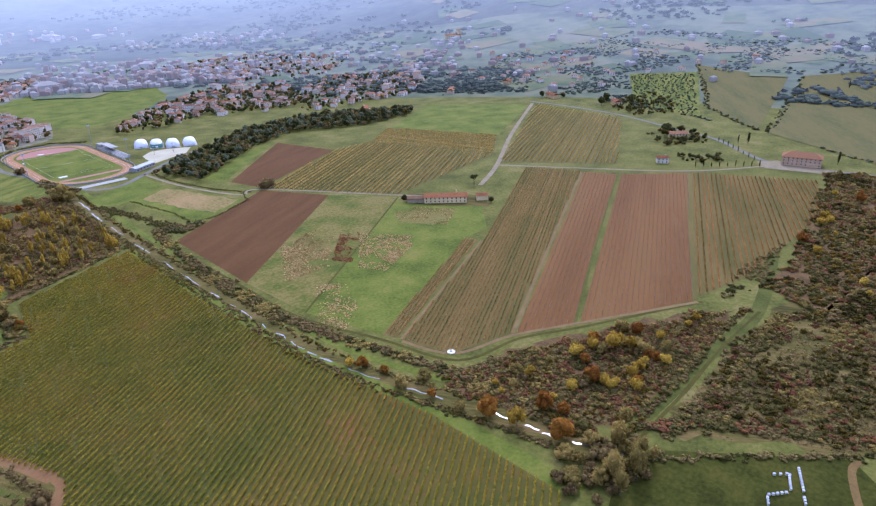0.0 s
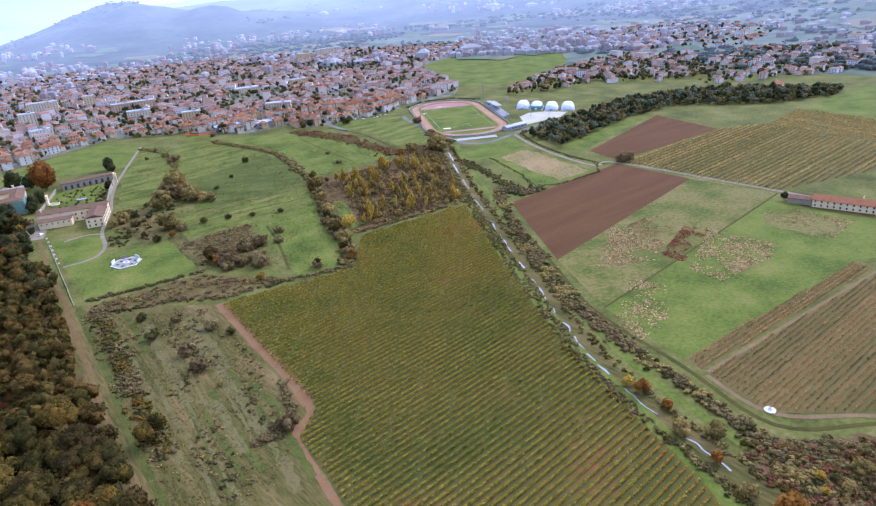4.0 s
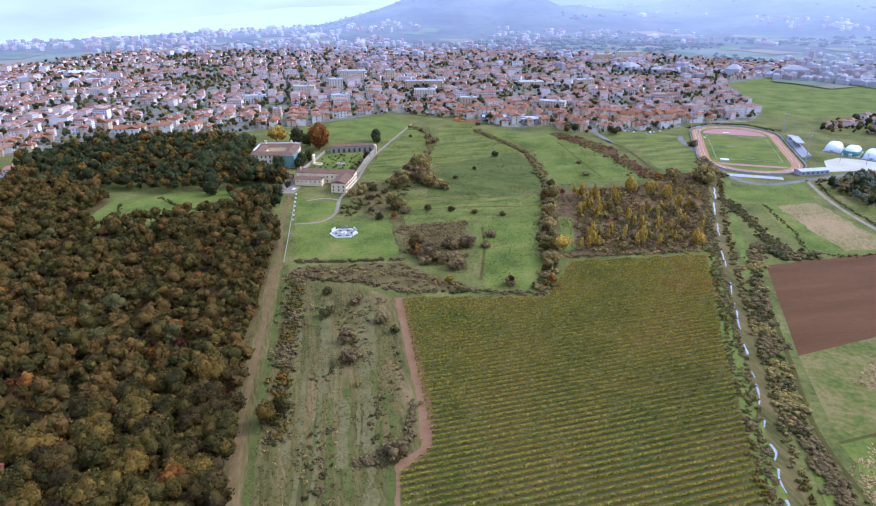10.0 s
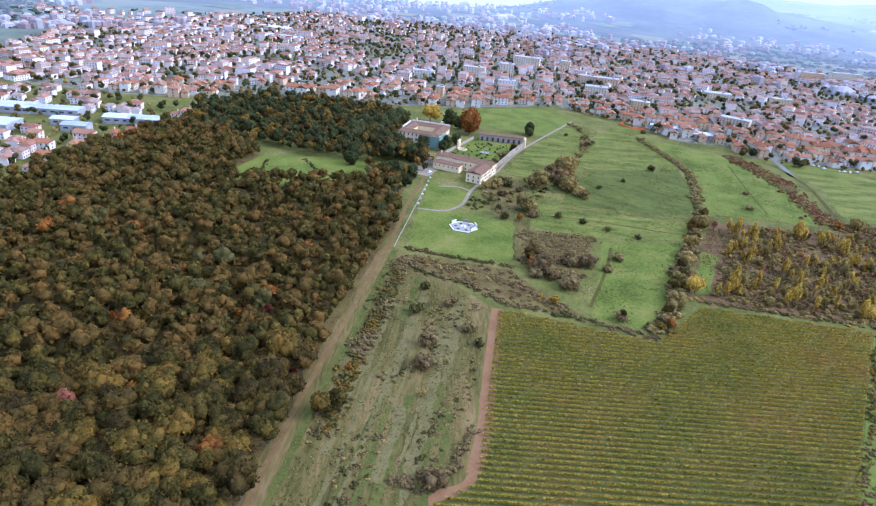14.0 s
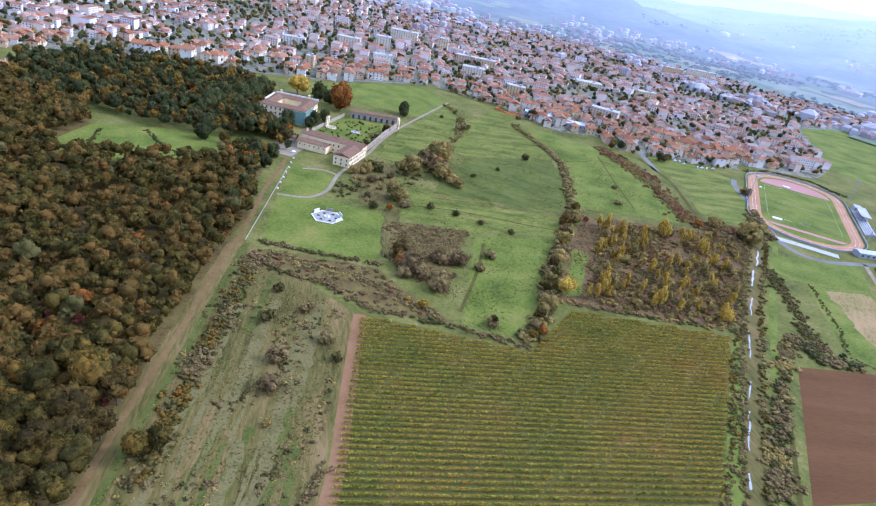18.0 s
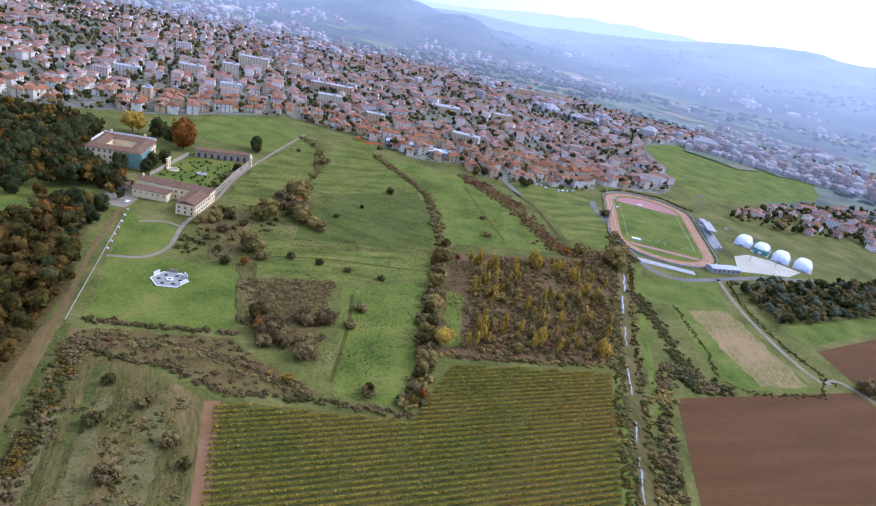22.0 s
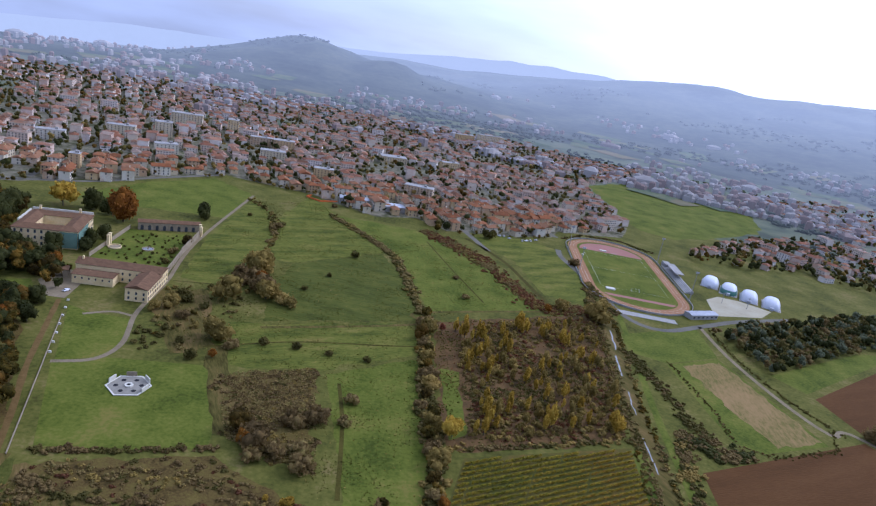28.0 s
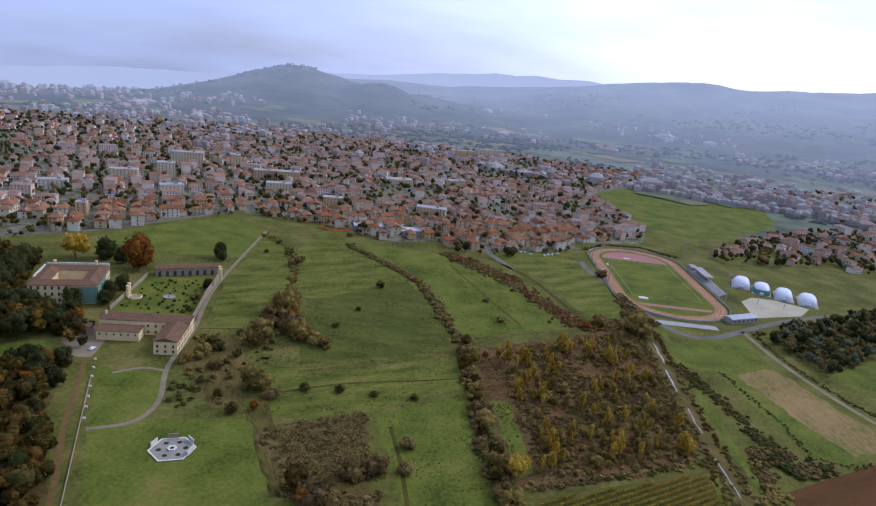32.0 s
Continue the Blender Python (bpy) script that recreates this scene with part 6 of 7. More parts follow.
for x, y in scatter([(-680, 130), (-440, 150), (-450, 180), (-520, 240), (-500, 350), (-640, 350), (-760, 260)], 21, 48, 1.2):
    if not any(abs(x - a) < 32 and abs(y - b) < 20 for a, b in ((-479, 312), (-500, 300), (-501, 256), (-525, 262), (-566, 280), (-600, 262), (-560, 215), (-530, 170), (-600, 190))):
        OUTER.append((0, x, y, 0.5 + rnd.choice((0, 1.57)), rnd.random() * 0.6))
far_town(lots[245:] + OUTER)


def far_specks(name, label, category, lots, material):
    """Plain hipped houses far out on the plain and the hills."""
    v, f = [], []
    for x, y, a, w, d, h in lots:
        g, ca, sa, b = ground_height(x, y), math.cos(a), math.sin(a), len(v)
        for z, k in ((-3, 1.0), (h, 1.0), (h + 0.25 * d, 0.35)):
            v += [(x + (px * w * ca - py * d * sa) * k / 2, y + (px * w * sa + py * d * ca) * k / 2, g + z) for px, py in ((-1, -1), (1, -1), (1, 1), (-1, 1))]
        for r in (0, 4):
            f += [(b + r + i, b + r + (i + 1) % 4, b + r + 4 + (i + 1) % 4, b + r + 4 + i) for i in range(4)]
        f.append((b + 8, b + 9, b + 10, b + 11))
    tagged(new(name, from_arrays(name, v, f, material)), label, category, "", "stuff")


def polar(az, r):
    return r * math.sin(math.radians(az)), -20 + r * math.cos(math.radians(az))


rf = random.Random(77)
far_lots, far_trees = [], []
for _ in range(5200):
    az, r = rf.uniform(-62, 40), 1250 + 2300 * rf.random() ** 1.7
    x, y = polar(az, r)
    g = ground_height(x, y)
    if g < 45 and noise.noise((x * 0.0022, y * 0.0022, 13)) + 0.5 * noise.noise((x * 0.007, y * 0.007, 3)) > 0.02 + 0.00009 * (r - 1250):
        big = rf.random() < 0.015
        far_lots.append((x, y, rf.uniform(0, 3.14), rf.uniform(35, 60) if big else rf.uniform(8, 17), rf.uniform(18, 28) if big else rf.uniform(8, 12), rf.uniform(5, 9) if rf.random() < 0.8 else 14))
for cx, cy, n, sx, sy in ((1010, 720, 26, 60, 60), (1150, 800, 26, 80, 60), (1290, 880, 18, 70, 50), (1180, 560, 16, 120, 90), (1330, 420, 14, 140, 90), (1420, 120, 16, 150, 120), (1600, 640, 14, 160, 120), (1250, 1050, 18, 180, 120), (900, 1250, 60, 260, 160)):
    for _ in range(n):
        far_lots.append((cx + rf.gauss(0, sx), cy + rf.gauss(0, sy), rf.uniform(0, 3.14), rf.uniform(10, 18), rf.uniform(8, 11), rf.uniform(5, 8)))
# Houses, woods and fields out here carry haze as emission
far_specks("far_houses", "scattered houses over the far plain and slopes, paled by haze glow", "town", far_lots, HAZEHOUSE)
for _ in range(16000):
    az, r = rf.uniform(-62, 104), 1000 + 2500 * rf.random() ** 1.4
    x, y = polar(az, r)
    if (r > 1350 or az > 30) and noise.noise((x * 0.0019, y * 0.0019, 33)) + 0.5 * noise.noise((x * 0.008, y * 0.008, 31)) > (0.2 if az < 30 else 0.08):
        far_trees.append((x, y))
copse("far_woods", "dark far woods and tree lines with painted haze glow", "woodland", [(HAZELEAF, far_trees, 12, 4.5, 2.0, 3)], 3.0, slope=True, lobes=3)
for k in range(150):
    az, r = rf.uniform(-45, 104), rf.uniform(1180, 2300)
    cx, cy = polar(az, r)
    a, w, h = rf.uniform(0, 3.14), rf.uniform(30, 80), rf.uniform(25, 50)
    c, q = math.cos(a), math.sin(a)
    patch("field_distant", [(cx + x * c - y * q, cy + x * q + y * c) for x, y in ((-w, -h), (w, -h * 0.8), (w * 0.9, h), (-w, h * 0.9))], HAZEFIELD, "small far field or vineyard with painted haze glow", 1.2 + 0.004 * k, step=30)
tv = thing("tower_villa", "white villa with a square tower high on the hillside", "building", at=pose(1352, 890, ground_height(1352, 890), 0, 0, -35))
part("wall", blocks(((0, 0, -4), (44, 16, 14)), ((16, 0, 10), (11, 11, 12))), WALLS, tv)
part("roof", roof(bmesh.new(), (0, 0, 10), 44, 16, 3.5, 0.8, 7), TILES, tv)
part("tower_roof", roof(bmesh.new(), (16, 0, 22), 11, 11, 2.2, 0.6, 5), TILES, tv)
facade(tv, -20, -8, 20, -8, (1.5, 5.5), 8, 1.4, 2.2)

gard = [p for p in scatter(TOWN, 15, 43) + scatter([(-700, 120), (-440, 140), (-440, 330), (-500, 380), (-700, 350)], 17, 49) + scatter(VILLAGE, 11, 44) + scatter(HILLVILLAGE, 15, 47) + scatter(HAMLET, 24, 46) if rnd.random() < 0.85]
copse("town_trees", "garden trees between the town houses", "trees", [(DARKLEAF, gard[::3], 4.4, 4.2, 4.2, 10), (GREENBUSH, gard[1::3], 4.0, 3.8, 4.0, 10), (OAK, gard[2::6], 4.2, 4.0, 4.2, 10), (OLIVEOAK, gard[5::12], 3.8, 3.8, 4.2, 10), (PALEBUSH, gard[11::12], 3.6, 3.6, 4.0, 10)], 0.95, lobes=3, lump=1.15)
edge = [(x + rnd.uniform(-9, 9), y + rnd.uniform(-4, 12)) for x, y, dx, dy in along([(-440, 528), (-352, 566), (-286, 622), (-262, 662), (-214, 722), (-150, 708), (-108, 700), (-37, 646), (8, 670), (44, 634), (100, 655), (150, 680)], 6) if noise.noise((x * 0.02, y * 0.02, 4)) > -0.1]
copse("garden_trees", "autumn garden trees along the edge of town", "trees", [(GREENBUSH, edge[::4], 3.4, 2.8, 2.6, 26), (OLIVEOAK, edge[1::4], 3.2, 3.0, 2.8, 26), (PALEBUSH, edge[2::4], 3.0, 2.6, 2.4, 26), (OAK, edge[3::4], 3.4, 3.0, 2.8, 26)], 0.6)
fart = [p for p in scatter([(-2000, 520), (-1100, 560), (-1000, 1380), (-500, 1650), (300, 1600), (560, 1420), (900, 1250), (1100, 1300), (900, 1800), (-600, 2100), (-1700, 1700)], 27, 45) if noise.noise((p[0] * 0.005, p[1] * 0.005, 8)) > -0.05 and math.hypot(*p) < 1580 and ground_height(*p) < 60]
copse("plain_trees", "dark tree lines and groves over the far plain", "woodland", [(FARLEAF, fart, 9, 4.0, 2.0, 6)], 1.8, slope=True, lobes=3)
for s, line in enumerate(([(80, 592), (52, 680), (18, 782), (-20, 900)], [(169, 691), (145, 770), (121, 847), (90, 960)], [(-350, 591), (-362, 650), (-374, 715), (-400, 820)], [(-440, 540), (-350, 580), (-300, 612), (-268, 655), (-214, 722)])):
    ribbon("road_town", line, 6, TARMAC, "grey asphalt street at the edge of town", 0.1)
ribbon("road_rail", [(60, 626), (92, 566), (112, 486), (128, 455), (160, 470)], 4, MUD, "dark lane beside the russet bushes", 0.1)

for x, y, sx, sy, fl, turn, lab in ((-341, 892, 22, 16, 7, 20, "tall cream coloured apartment tower"), (-346, 1000, 44, 16, 7, 12, "broad seven storey brick apartment block"), (-384, 862, 34, 14, 4, 14, "yellow four storey apartment block"), (-277, 1000, 16, 16, 8, 12, "slim grey eight storey tower"), (-187, 862, 32, 15, 4, 10, "white flat roofed apartment block"),
                                    (-188, 940, 30, 16, 5, 12, "grey five storey apartment block"), (170, 1440, 60, 14, 7, 20, "long white apartment slab"), (110, 1400, 40, 14, 6, 20, "white six storey apartment slab"), (-339, 652, 10, 10, 5, 15, "narrow cream tower house"), (-30, 1000, 40, 22, 3, 14, "white flat roofed school block"), (-223, 951, 30, 13, 4, 12, "cream four storey apartment block"), (11, 790, 36, 14, 4, -10, "long white apartment block"), (-300, 790, 26, 13, 4, 30, "ochre four storey apartment block"), (-420, 760, 30, 13, 4, 20, "white balconied apartment block"), (-110, 800, 24, 13, 4, 5, "pale yellow apartment block"), (60, 1020, 30, 13, 4, 24, "grey white apartment block")):
    house(sx, sy, fl, 0, lab, flat=True, at=pose(x, y, 0, 0, 0, turn), name="apartment_block", wide=3.8)
for x, y, sx, sy, turn, lab in ((-479, 312, 30, 18, 32, "white flat roofed workshop shed"), (-500, 300, 26, 18, 32, "pale factory shed beyond the wood"), (-501, 256, 22, 14, 30, "white industrial shed with grey roof"), (-525, 262, 20, 14, 30, "small pale workshop hall"), (-566, 280, 52, 18, 30, "long pale industrial hall beyond the wood"), (-600, 262, 40, 24, 30, "grey industrial hall among fields"), (-560, 215, 46, 26, 28, "brown roofed factory hall"), (-530, 170, 44, 22, 30, "wide pale warehouse beyond the wood"), (-600, 190, 50, 28, 28, "grey roofed factory shed"),
                                (-800, 900, 80, 40, 16, "wide white warehouse roof"), (-900, 1000, 70, 40, 12, "pale warehouse roof beyond the town"), (-940, 840, 70, 36, 18, "pale factory roof beyond the town"), (-20, 690, 42, 16, 14, "low workshop with glazed roof lights"), (-60, 695, 34, 14, 10, "low pale greenhouse shed"), (220, 1240, 70, 30, 20, "pale factory roof in the valley")):
    f = thing("factory_shed", lab, "building", "factory sheds", at=pose(x, y, 0, 0, 0, turn))
    part("wall", blocks(((0, 0, -0.5), (sx, sy, 6.5))), CONCRETE, f)
    part("roof", roof(bmesh.new(), (0, 0, 5.9), sx, sy, 1.4, 0.4), METALROOF, f)
    for k in range(int(sx / 8)):
        window(f, -sx / 2 + 5 + 8 * k, -sy / 2, 2.8, 4.0, 1.5, 0)


# ---- the villa, its annex and garden ----
annex = thing("farm_annex", "old cream stone annex with brown tile roofs", "building", at=pose(-153, 362, 0, 0, 0, 3))
part("wall", gable_body(bmesh.new(), (-26, 32, -0.5), 52, 12, 9.5, 2.4), STUCCO, annex, "cream stucco long wing")
part("roof", roof(bmesh.new(), (-26, 32, 8.9), 52, 12, 2.4, 0.5), OLDTILES, annex)
wing = bmesh.new()
gable_body(wing, (0, 0, -0.5), 26, 13, 8.5, 2.2)
bmesh.ops.transform(wing, matrix=pose(-6.5, 13, 0, 0, 0, 90), verts=wing.verts)
part("wall", wing, STUCCO, annex, "cream gabled wing")
wr = roof(bmesh.new(), (0, 0, 7.9), 26, 13, 2.2, 0.5)
bmesh.ops.transform(wr, matrix=pose(-6.5, 13, 0, 0, 0, 90), verts=wr.verts)
part("roof", wr, OLDTILES, annex)
part("wall", gable_body(bmesh.new(), (-38, 21, -0.5), 24, 10, 6.3, 1.2), STUCCO, annex, "low cream wing")
part("roof", roof(bmesh.new(), (-38, 21, 5.7), 24, 10, 1.2, 0.4), OLDTILES, annex)
part("chimney", blocks(((-49, 30, 9), (1.0, 1.0, 4.0))), STUCCO, annex)
facade(annex, -13, 0, 0, 0, (1.2, 4.3), 3)
facade(annex, 0, 0, 0, 26, (1.2, 4.6), 8, 1.2, 2.0)
facade(annex, -50, 16, -26, 16, (3.2,), 6, 0.9, 1.2)
facade(annex, -26, 26, -13, 26, (1.2, 5.0), 3)
facade(annex, 0, 26.5, 0, 37.5, (1.2, 4.6), 3)

villa = thing("villa", "large pale villa with tiled roof and scaffold netting", "building", at=pose(-251, 446, 0, 0, 0, 12))
part("wall", blocks(((0, -16, -0.5), (40, 10, 13.5)), ((0, 16, -0.5), (40, 10, 13.5)), ((-15, 0, -0.5), (10, 22.02, 13.4)), ((15, 0, -0.5), (10, 22.02, 13.4))), STUCCO, villa, "pale stucco wings round a court")
part("roof", roof(bmesh.new(), (0, -16, 12.8), 40, 10, 2.2, 0.7, 5), OLDTILES, villa)
part("roof", roof(bmesh.new(), (0, 16, 12.8), 40, 10, 2.2, 0.7, 5), OLDTILES, villa)
for sx in (-15, 15):
    r3 = roof(bmesh.new(), (0, 0, 12.7), 30, 10, 2.1, 0.7)
    bmesh.ops.transform(r3, matrix=pose(sx, 0, 0, 0, 0, 90), verts=r3.verts)
    part("roof", r3, OLDTILES, villa)
part("parapet", blocks(((0, 21.3, 12.9), (40, 0.8, 2.2)), ((-20.4, 6, 12.9), (0.8, 26, 1.6))), WHITE, villa, "white roof parapet")
for x in (12, -14):
    part("chimney", blocks(((x, 18, 13), (1.4, 1.2, 4.6)), ((x, 18, 17.6), (1.7, 1.5, 0.3))), STUCCO, villa)
part("netting", blocks(((20.6, -9, 1), (0.5, 24, 11)), ((14.5, -21.5, 1), (11, 0.5, 11))), SCAFFOLD, villa, "green scaffold netting on the corner")
facade(villa, -20, -21, 4, -21, (1.4, 5.6, 9.8), 6, 1.3, 2.2)
facade(villa, 20, 1, 20, 21, (1.4, 5.6, 9.8), 5, 1.3, 2.2)

wallm = thing("garden_wall", "tall stone wall round the walled garden", "wall")
for k, (a, b, h) in enumerate((((-158.5, 402), (-163.5, 450), 4.5), ((-163.5, 450), (-166, 500), 5.5), ((-215, 421), (-217.5, 492), 3.0), ((-187, 332), (-146, 212), 0.5))):
    d = math.hypot(b[0] - a[0], b[1] - a[1])
    part("wall", blocks((((a[0] + b[0]) / 2, (a[1] + b[1]) / 2, -0.3), (d, 0.32, h + 0.3), math.atan2(b[1] - a[1], b[0] - a[0])), (((a[0] + b[0]) / 2, (a[1] + b[1]) / 2, h), (d, 0.42, 0.15), math.atan2(b[1] - a[1], b[0] - a[0]))), STONEW, wallm)
for x, y in ((-165, 499), (-167.5, 505), (-214, 447), (-215, 452)):
    part("pillar", blocks(((x, y, -0.2), (1.6, 1.6, 8)), ((x, y, 7.8), (2.0, 2.0, 0.5))), STUCCO, wallm)
for k in range(10):
    part("arch", blocks(((-159.1 - 0.1 * (4.8 * k), 406 + 4.6 * k, 0.4), (0.5, 2.2, 2.8), -0.1)), SHUTTER, wallm, "dark blind arch")
lemon = thing("lemon_house", "long low stone orangery with arched doors", "building", at=pose(-192, 505, 0, 0, 0, 21))
part("wall", blocks(((0, 0, -0.4), (46, 9, 6.6))), STONEW, lemon)
part("roof", roof(bmesh.new(), (0, 0, 6.0), 46, 9, 1.3, 0.4), OLDTILES, lemon)
for k in range(8):
    part("door", blocks(((-20 + 5.4 * k, -4.5, 0), (2.2, 0.3, 3.4)), ((-20 + 5.4 * k, -4.5, 3.4), (1.5, 0.3, 0.6))), PANE, lemon, "dark arched doorway")
patch("lawn_garden", [(-215, 422), (-217, 491), (-167, 499), (-160, 410)], LUSH, "green lawn of the walled garden", 0.07, category="lawn")


def ring(bm, c, r, h, n=24, inner=0.0):
    lo = [bm.verts.new((c[0] + r * math.cos(6.28318 * k / n), c[1] + r * math.sin(6.28318 * k / n), c[2])) for k in range(n)]
    up = [bm.verts.new((v.co.x, v.co.y, c[2] + h)) for v in lo]
    for k in range(n):
        bm.faces.new((lo[k], lo[(k + 1) % n], up[(k + 1) % n], up[k]))
    if inner:
        iu = [bm.verts.new((c[0] + inner * math.cos(6.28318 * k / n), c[1] + inner * math.sin(6.28318 * k / n), c[2] + h)) for k in range(n)]
        il = [bm.verts.new((v.co.x, v.co.y, c[2])) for v in iu]
        for k in range(n):
            j = (k + 1) % n
            bm.faces.new((up[k], up[j], iu[j], iu[k]))
            bm.faces.new((iu[k], iu[j], il[j], il[k]))
    else:
        bm.faces.new(up)
    return bm


fp = thing("fountain", "round stone basin in the walled garden", "fountain", at=pose(-188, 452, 0.07))
part("basin", ring(bmesh.new(), (0, 0, 0), 4.2, 0.7, 28, 3.6), STONEW, fp)
part("water", ring(bmesh.new(), (0, 0, 0), 3.6, 0.35, 28), WATER, fp)
part("spout", ring(bmesh.new(), (0, 0, 0.3), 0.5, 1.2, 12), STONEW, fp)
tp = thing("terrace", "half round pale stone terrace", "terrace", at=pose(-209, 446, 0.07))
part("slab", ring(bmesh.new(), (0, 0, 0), 4.6, 0.4, 24), STONEW, tp)
part("parapet", ring(bmesh.new(), (0, 0, 0.4), 4.6, 0.7, 24, 4.2), STUCCO, tp)
rnd = random.Random(51)
for x, y in scatter([(-212, 426), (-213, 486), (-170, 492), (-164, 416)], 7.5, 52):
    if math.hypot(x + 188, y - 452) > 6 and math.hypot(x + 209, y - 446) > 6:
        plant("greenbush", x, y, rnd.uniform(0.35, 0.65), rnd, "garden shrubs")
gate = thing("gatehouse", "small arched gatehouse of pale stone", "building", at=pose(-214, 384, 0, 0, 0, 20))
part("wall", blocks(((-5, 0, -0.3), (4, 7, 5.3)), ((2.5, 0, -0.3), (3, 7, 5.3)), ((-1.0, 0, 3.4), (4.0, 7, 1.6))), STONEW, gate)
part("roof", roof(bmesh.new(), (-1.5, 0, 4.9), 11, 7, 1.3, 0.4), OLDTILES, gate)
patch("courtyard", [(-222, 372), (-206, 352), (-196, 352), (-198, 376), (-206, 392), (-218, 396)], DIRT, "gravel forecourt beside the annex", 0.08, category="yard")


def car(x, y, turn, label):
    """A small car with body, cabin, windows and wheels."""
    c = thing("car", label, "car", "parked cars", at=pose(x, y, 0.1, 0, 0, turn))
    bm = blocks(((0, 0, 0.3), (4.2, 1.75, 0.65), 0, 0.96))
    box(bm, (-0.2, 0, 0.95), (2.4, 1.6, 0.6), 0, 0.8)
    bmesh.ops.bevel(bm, geom=bm.edges[:], offset=0.08, segments=1, affect="EDGES")
    part("body", bm, CARPAINT, c)
    part("windscreen", blocks(((0.85, 0, 1.0), (0.3, 1.35, 0.4))), PANE, c)
    part("rear_window", blocks(((-1.25, 0, 1.0), (0.3, 1.35, 0.4))), PANE, c)
    for wx in (-1.3, 1.3):
        for wy in (-0.8, 0.8):
            w = ring(bmesh.new(), (0, 0, -0.1), 0.33, 0.2, 12)
            bmesh.ops.transform(w, matrix=pose(wx, wy, 0.33, 90), verts=w.verts)
            part("wheel", w, RUBBER, c)
    return c


van = car(-200, 362, 70, "white van parked in the forecourt")
for k in range(7):
    b = thing("bollard", "white stone block beside the drive", "bollard", "white blocks", at=pose(-193 + 3.6 * k, 350 - 10 * k, 0, 0, 0, 10))
    part("block", blocks(((0, 0, 0), (1.3, 1.0, 0.9), 0, 0.85)), WHITE, b)

# ---- the stone artwork on the lawn ----
art = thing("stone_artwork", "hexagonal grey and white stone platform with low walls", "sculpture", at=pose(-125, 270, 0.06, 0, 0, 14) @ Matrix.Scale(0.88, 4))
part("platform", ring(bmesh.new(), (0, 0, 0), 11.5, 0.35, 6), GREYSLAB, art)
part("border", ring(bmesh.new(), (0, 0, 0.35), 11.5, 0.12, 6, 10.6), WHITE, art)
part("basin", ring(bmesh.new(), (0, 0, 0.35), 2.4, 0.7, 6, 1.2), WHITE, art, "white hexagonal basin")
part("well", ring(bmesh.new(), (0, 0, 0.35), 1.2, 0.3, 6), RUBBER, art)
for k in range(6):
    a = math.radians(60 * k)
    x, y = 10.0 * math.cos(a + 0.5236), 10.0 * math.sin(a + 0.5236)
    if k in (0, 1, 2, 5):
        part("screen_wall", blocks(((x, y, 0.35), (5.2, 0.5, 2.6), a + 2.094)), WHITE if k != 1 else STONEW, art, "upright stone slab")
    x, y = 6.3 * math.cos(a), 6.3 * math.sin(a)
    part("pool", ring(bmesh.new(), (x, y, 0.35), 1.3, 0.12, 6), RUBBER, art, "dark stone inlay")

# ---- stadium ----
TR = pose(217, 598, 0, 0, 0, -6)


def oval(bm, hw, hl, z, n=18):
    """The outline of a running track: two half rounds joined by straights."""
    pts = []
    for s, c in ((1, hl - hw), (-1, -(hl - hw))):
        for k in range(n + 1):
            a = math.pi * k / n + (0 if s > 0 else math.pi)
            pts.append((hw * math.cos(a), c + hw * math.sin(a), z))
    return [bm.verts.new(p) for p in pts]


def oval_ring(bm, a, b, z):
    o, i = oval(bm, *a, z), oval(bm, *b, z)
    for k in range(len(o)):
        j = (k + 1) % len(o)
        bm.faces.new((o[k], o[j], i[j], i[k]))
    return bm


stad = thing("stadium", "running track with green football pitch", "stadium", at=TR)
part("track", oval_ring(bmesh.new(), (47, 110), (37, 100), 0.12), CLAYTRACK, stad, "faded red running track")
bm = bmesh.new()
bm.faces.new(oval(bm, 37, 100, 0.10))
part("infield", bm, LUSH, stad, "green infield grass")
bm = bmesh.new()
vs = [bm.verts.new((34.5 * math.cos(math.pi * k / 18), 61 + 34.5 * math.sin(math.pi * k / 18), 0.13)) for k in range(19)]
bm.faces.new(vs)
part("red_zone", bm, REDTURF, stad, "red synthetic half circle")
bm = bmesh.new()
bm.faces.new([bm.verts.new(p) for p in ((-33, -78, 0.13), (-28, -84, 0.13), (28, -84, 0.13), (33, -78, 0.13))])
part("red_strip", bm, REDTURF, stad, "worn red strip")
for r in (41, 44):
    part("lane_line", oval_ring(bmesh.new(), (r, r + 63), (r - 0.15, r + 62.85), 0.15), WHITE, stad, "white lane line")
bm = bmesh.new()
for x0, y0, x1, y1 in ((-31, -60, 31, -60), (-31, 54, 31, 54), (-31, -60, -31, 54), (31, -60, 31, 54), (-31, -3, 31, -3)):
    box(bm, ((x0 + x1) / 2, (y0 + y1) / 2, 0.13), (abs(x1 - x0) + 0.12, abs(y1 - y0) + 0.12, 0.02))
part("pitch_line", bm, WHITE, stad, "white pitch lines")
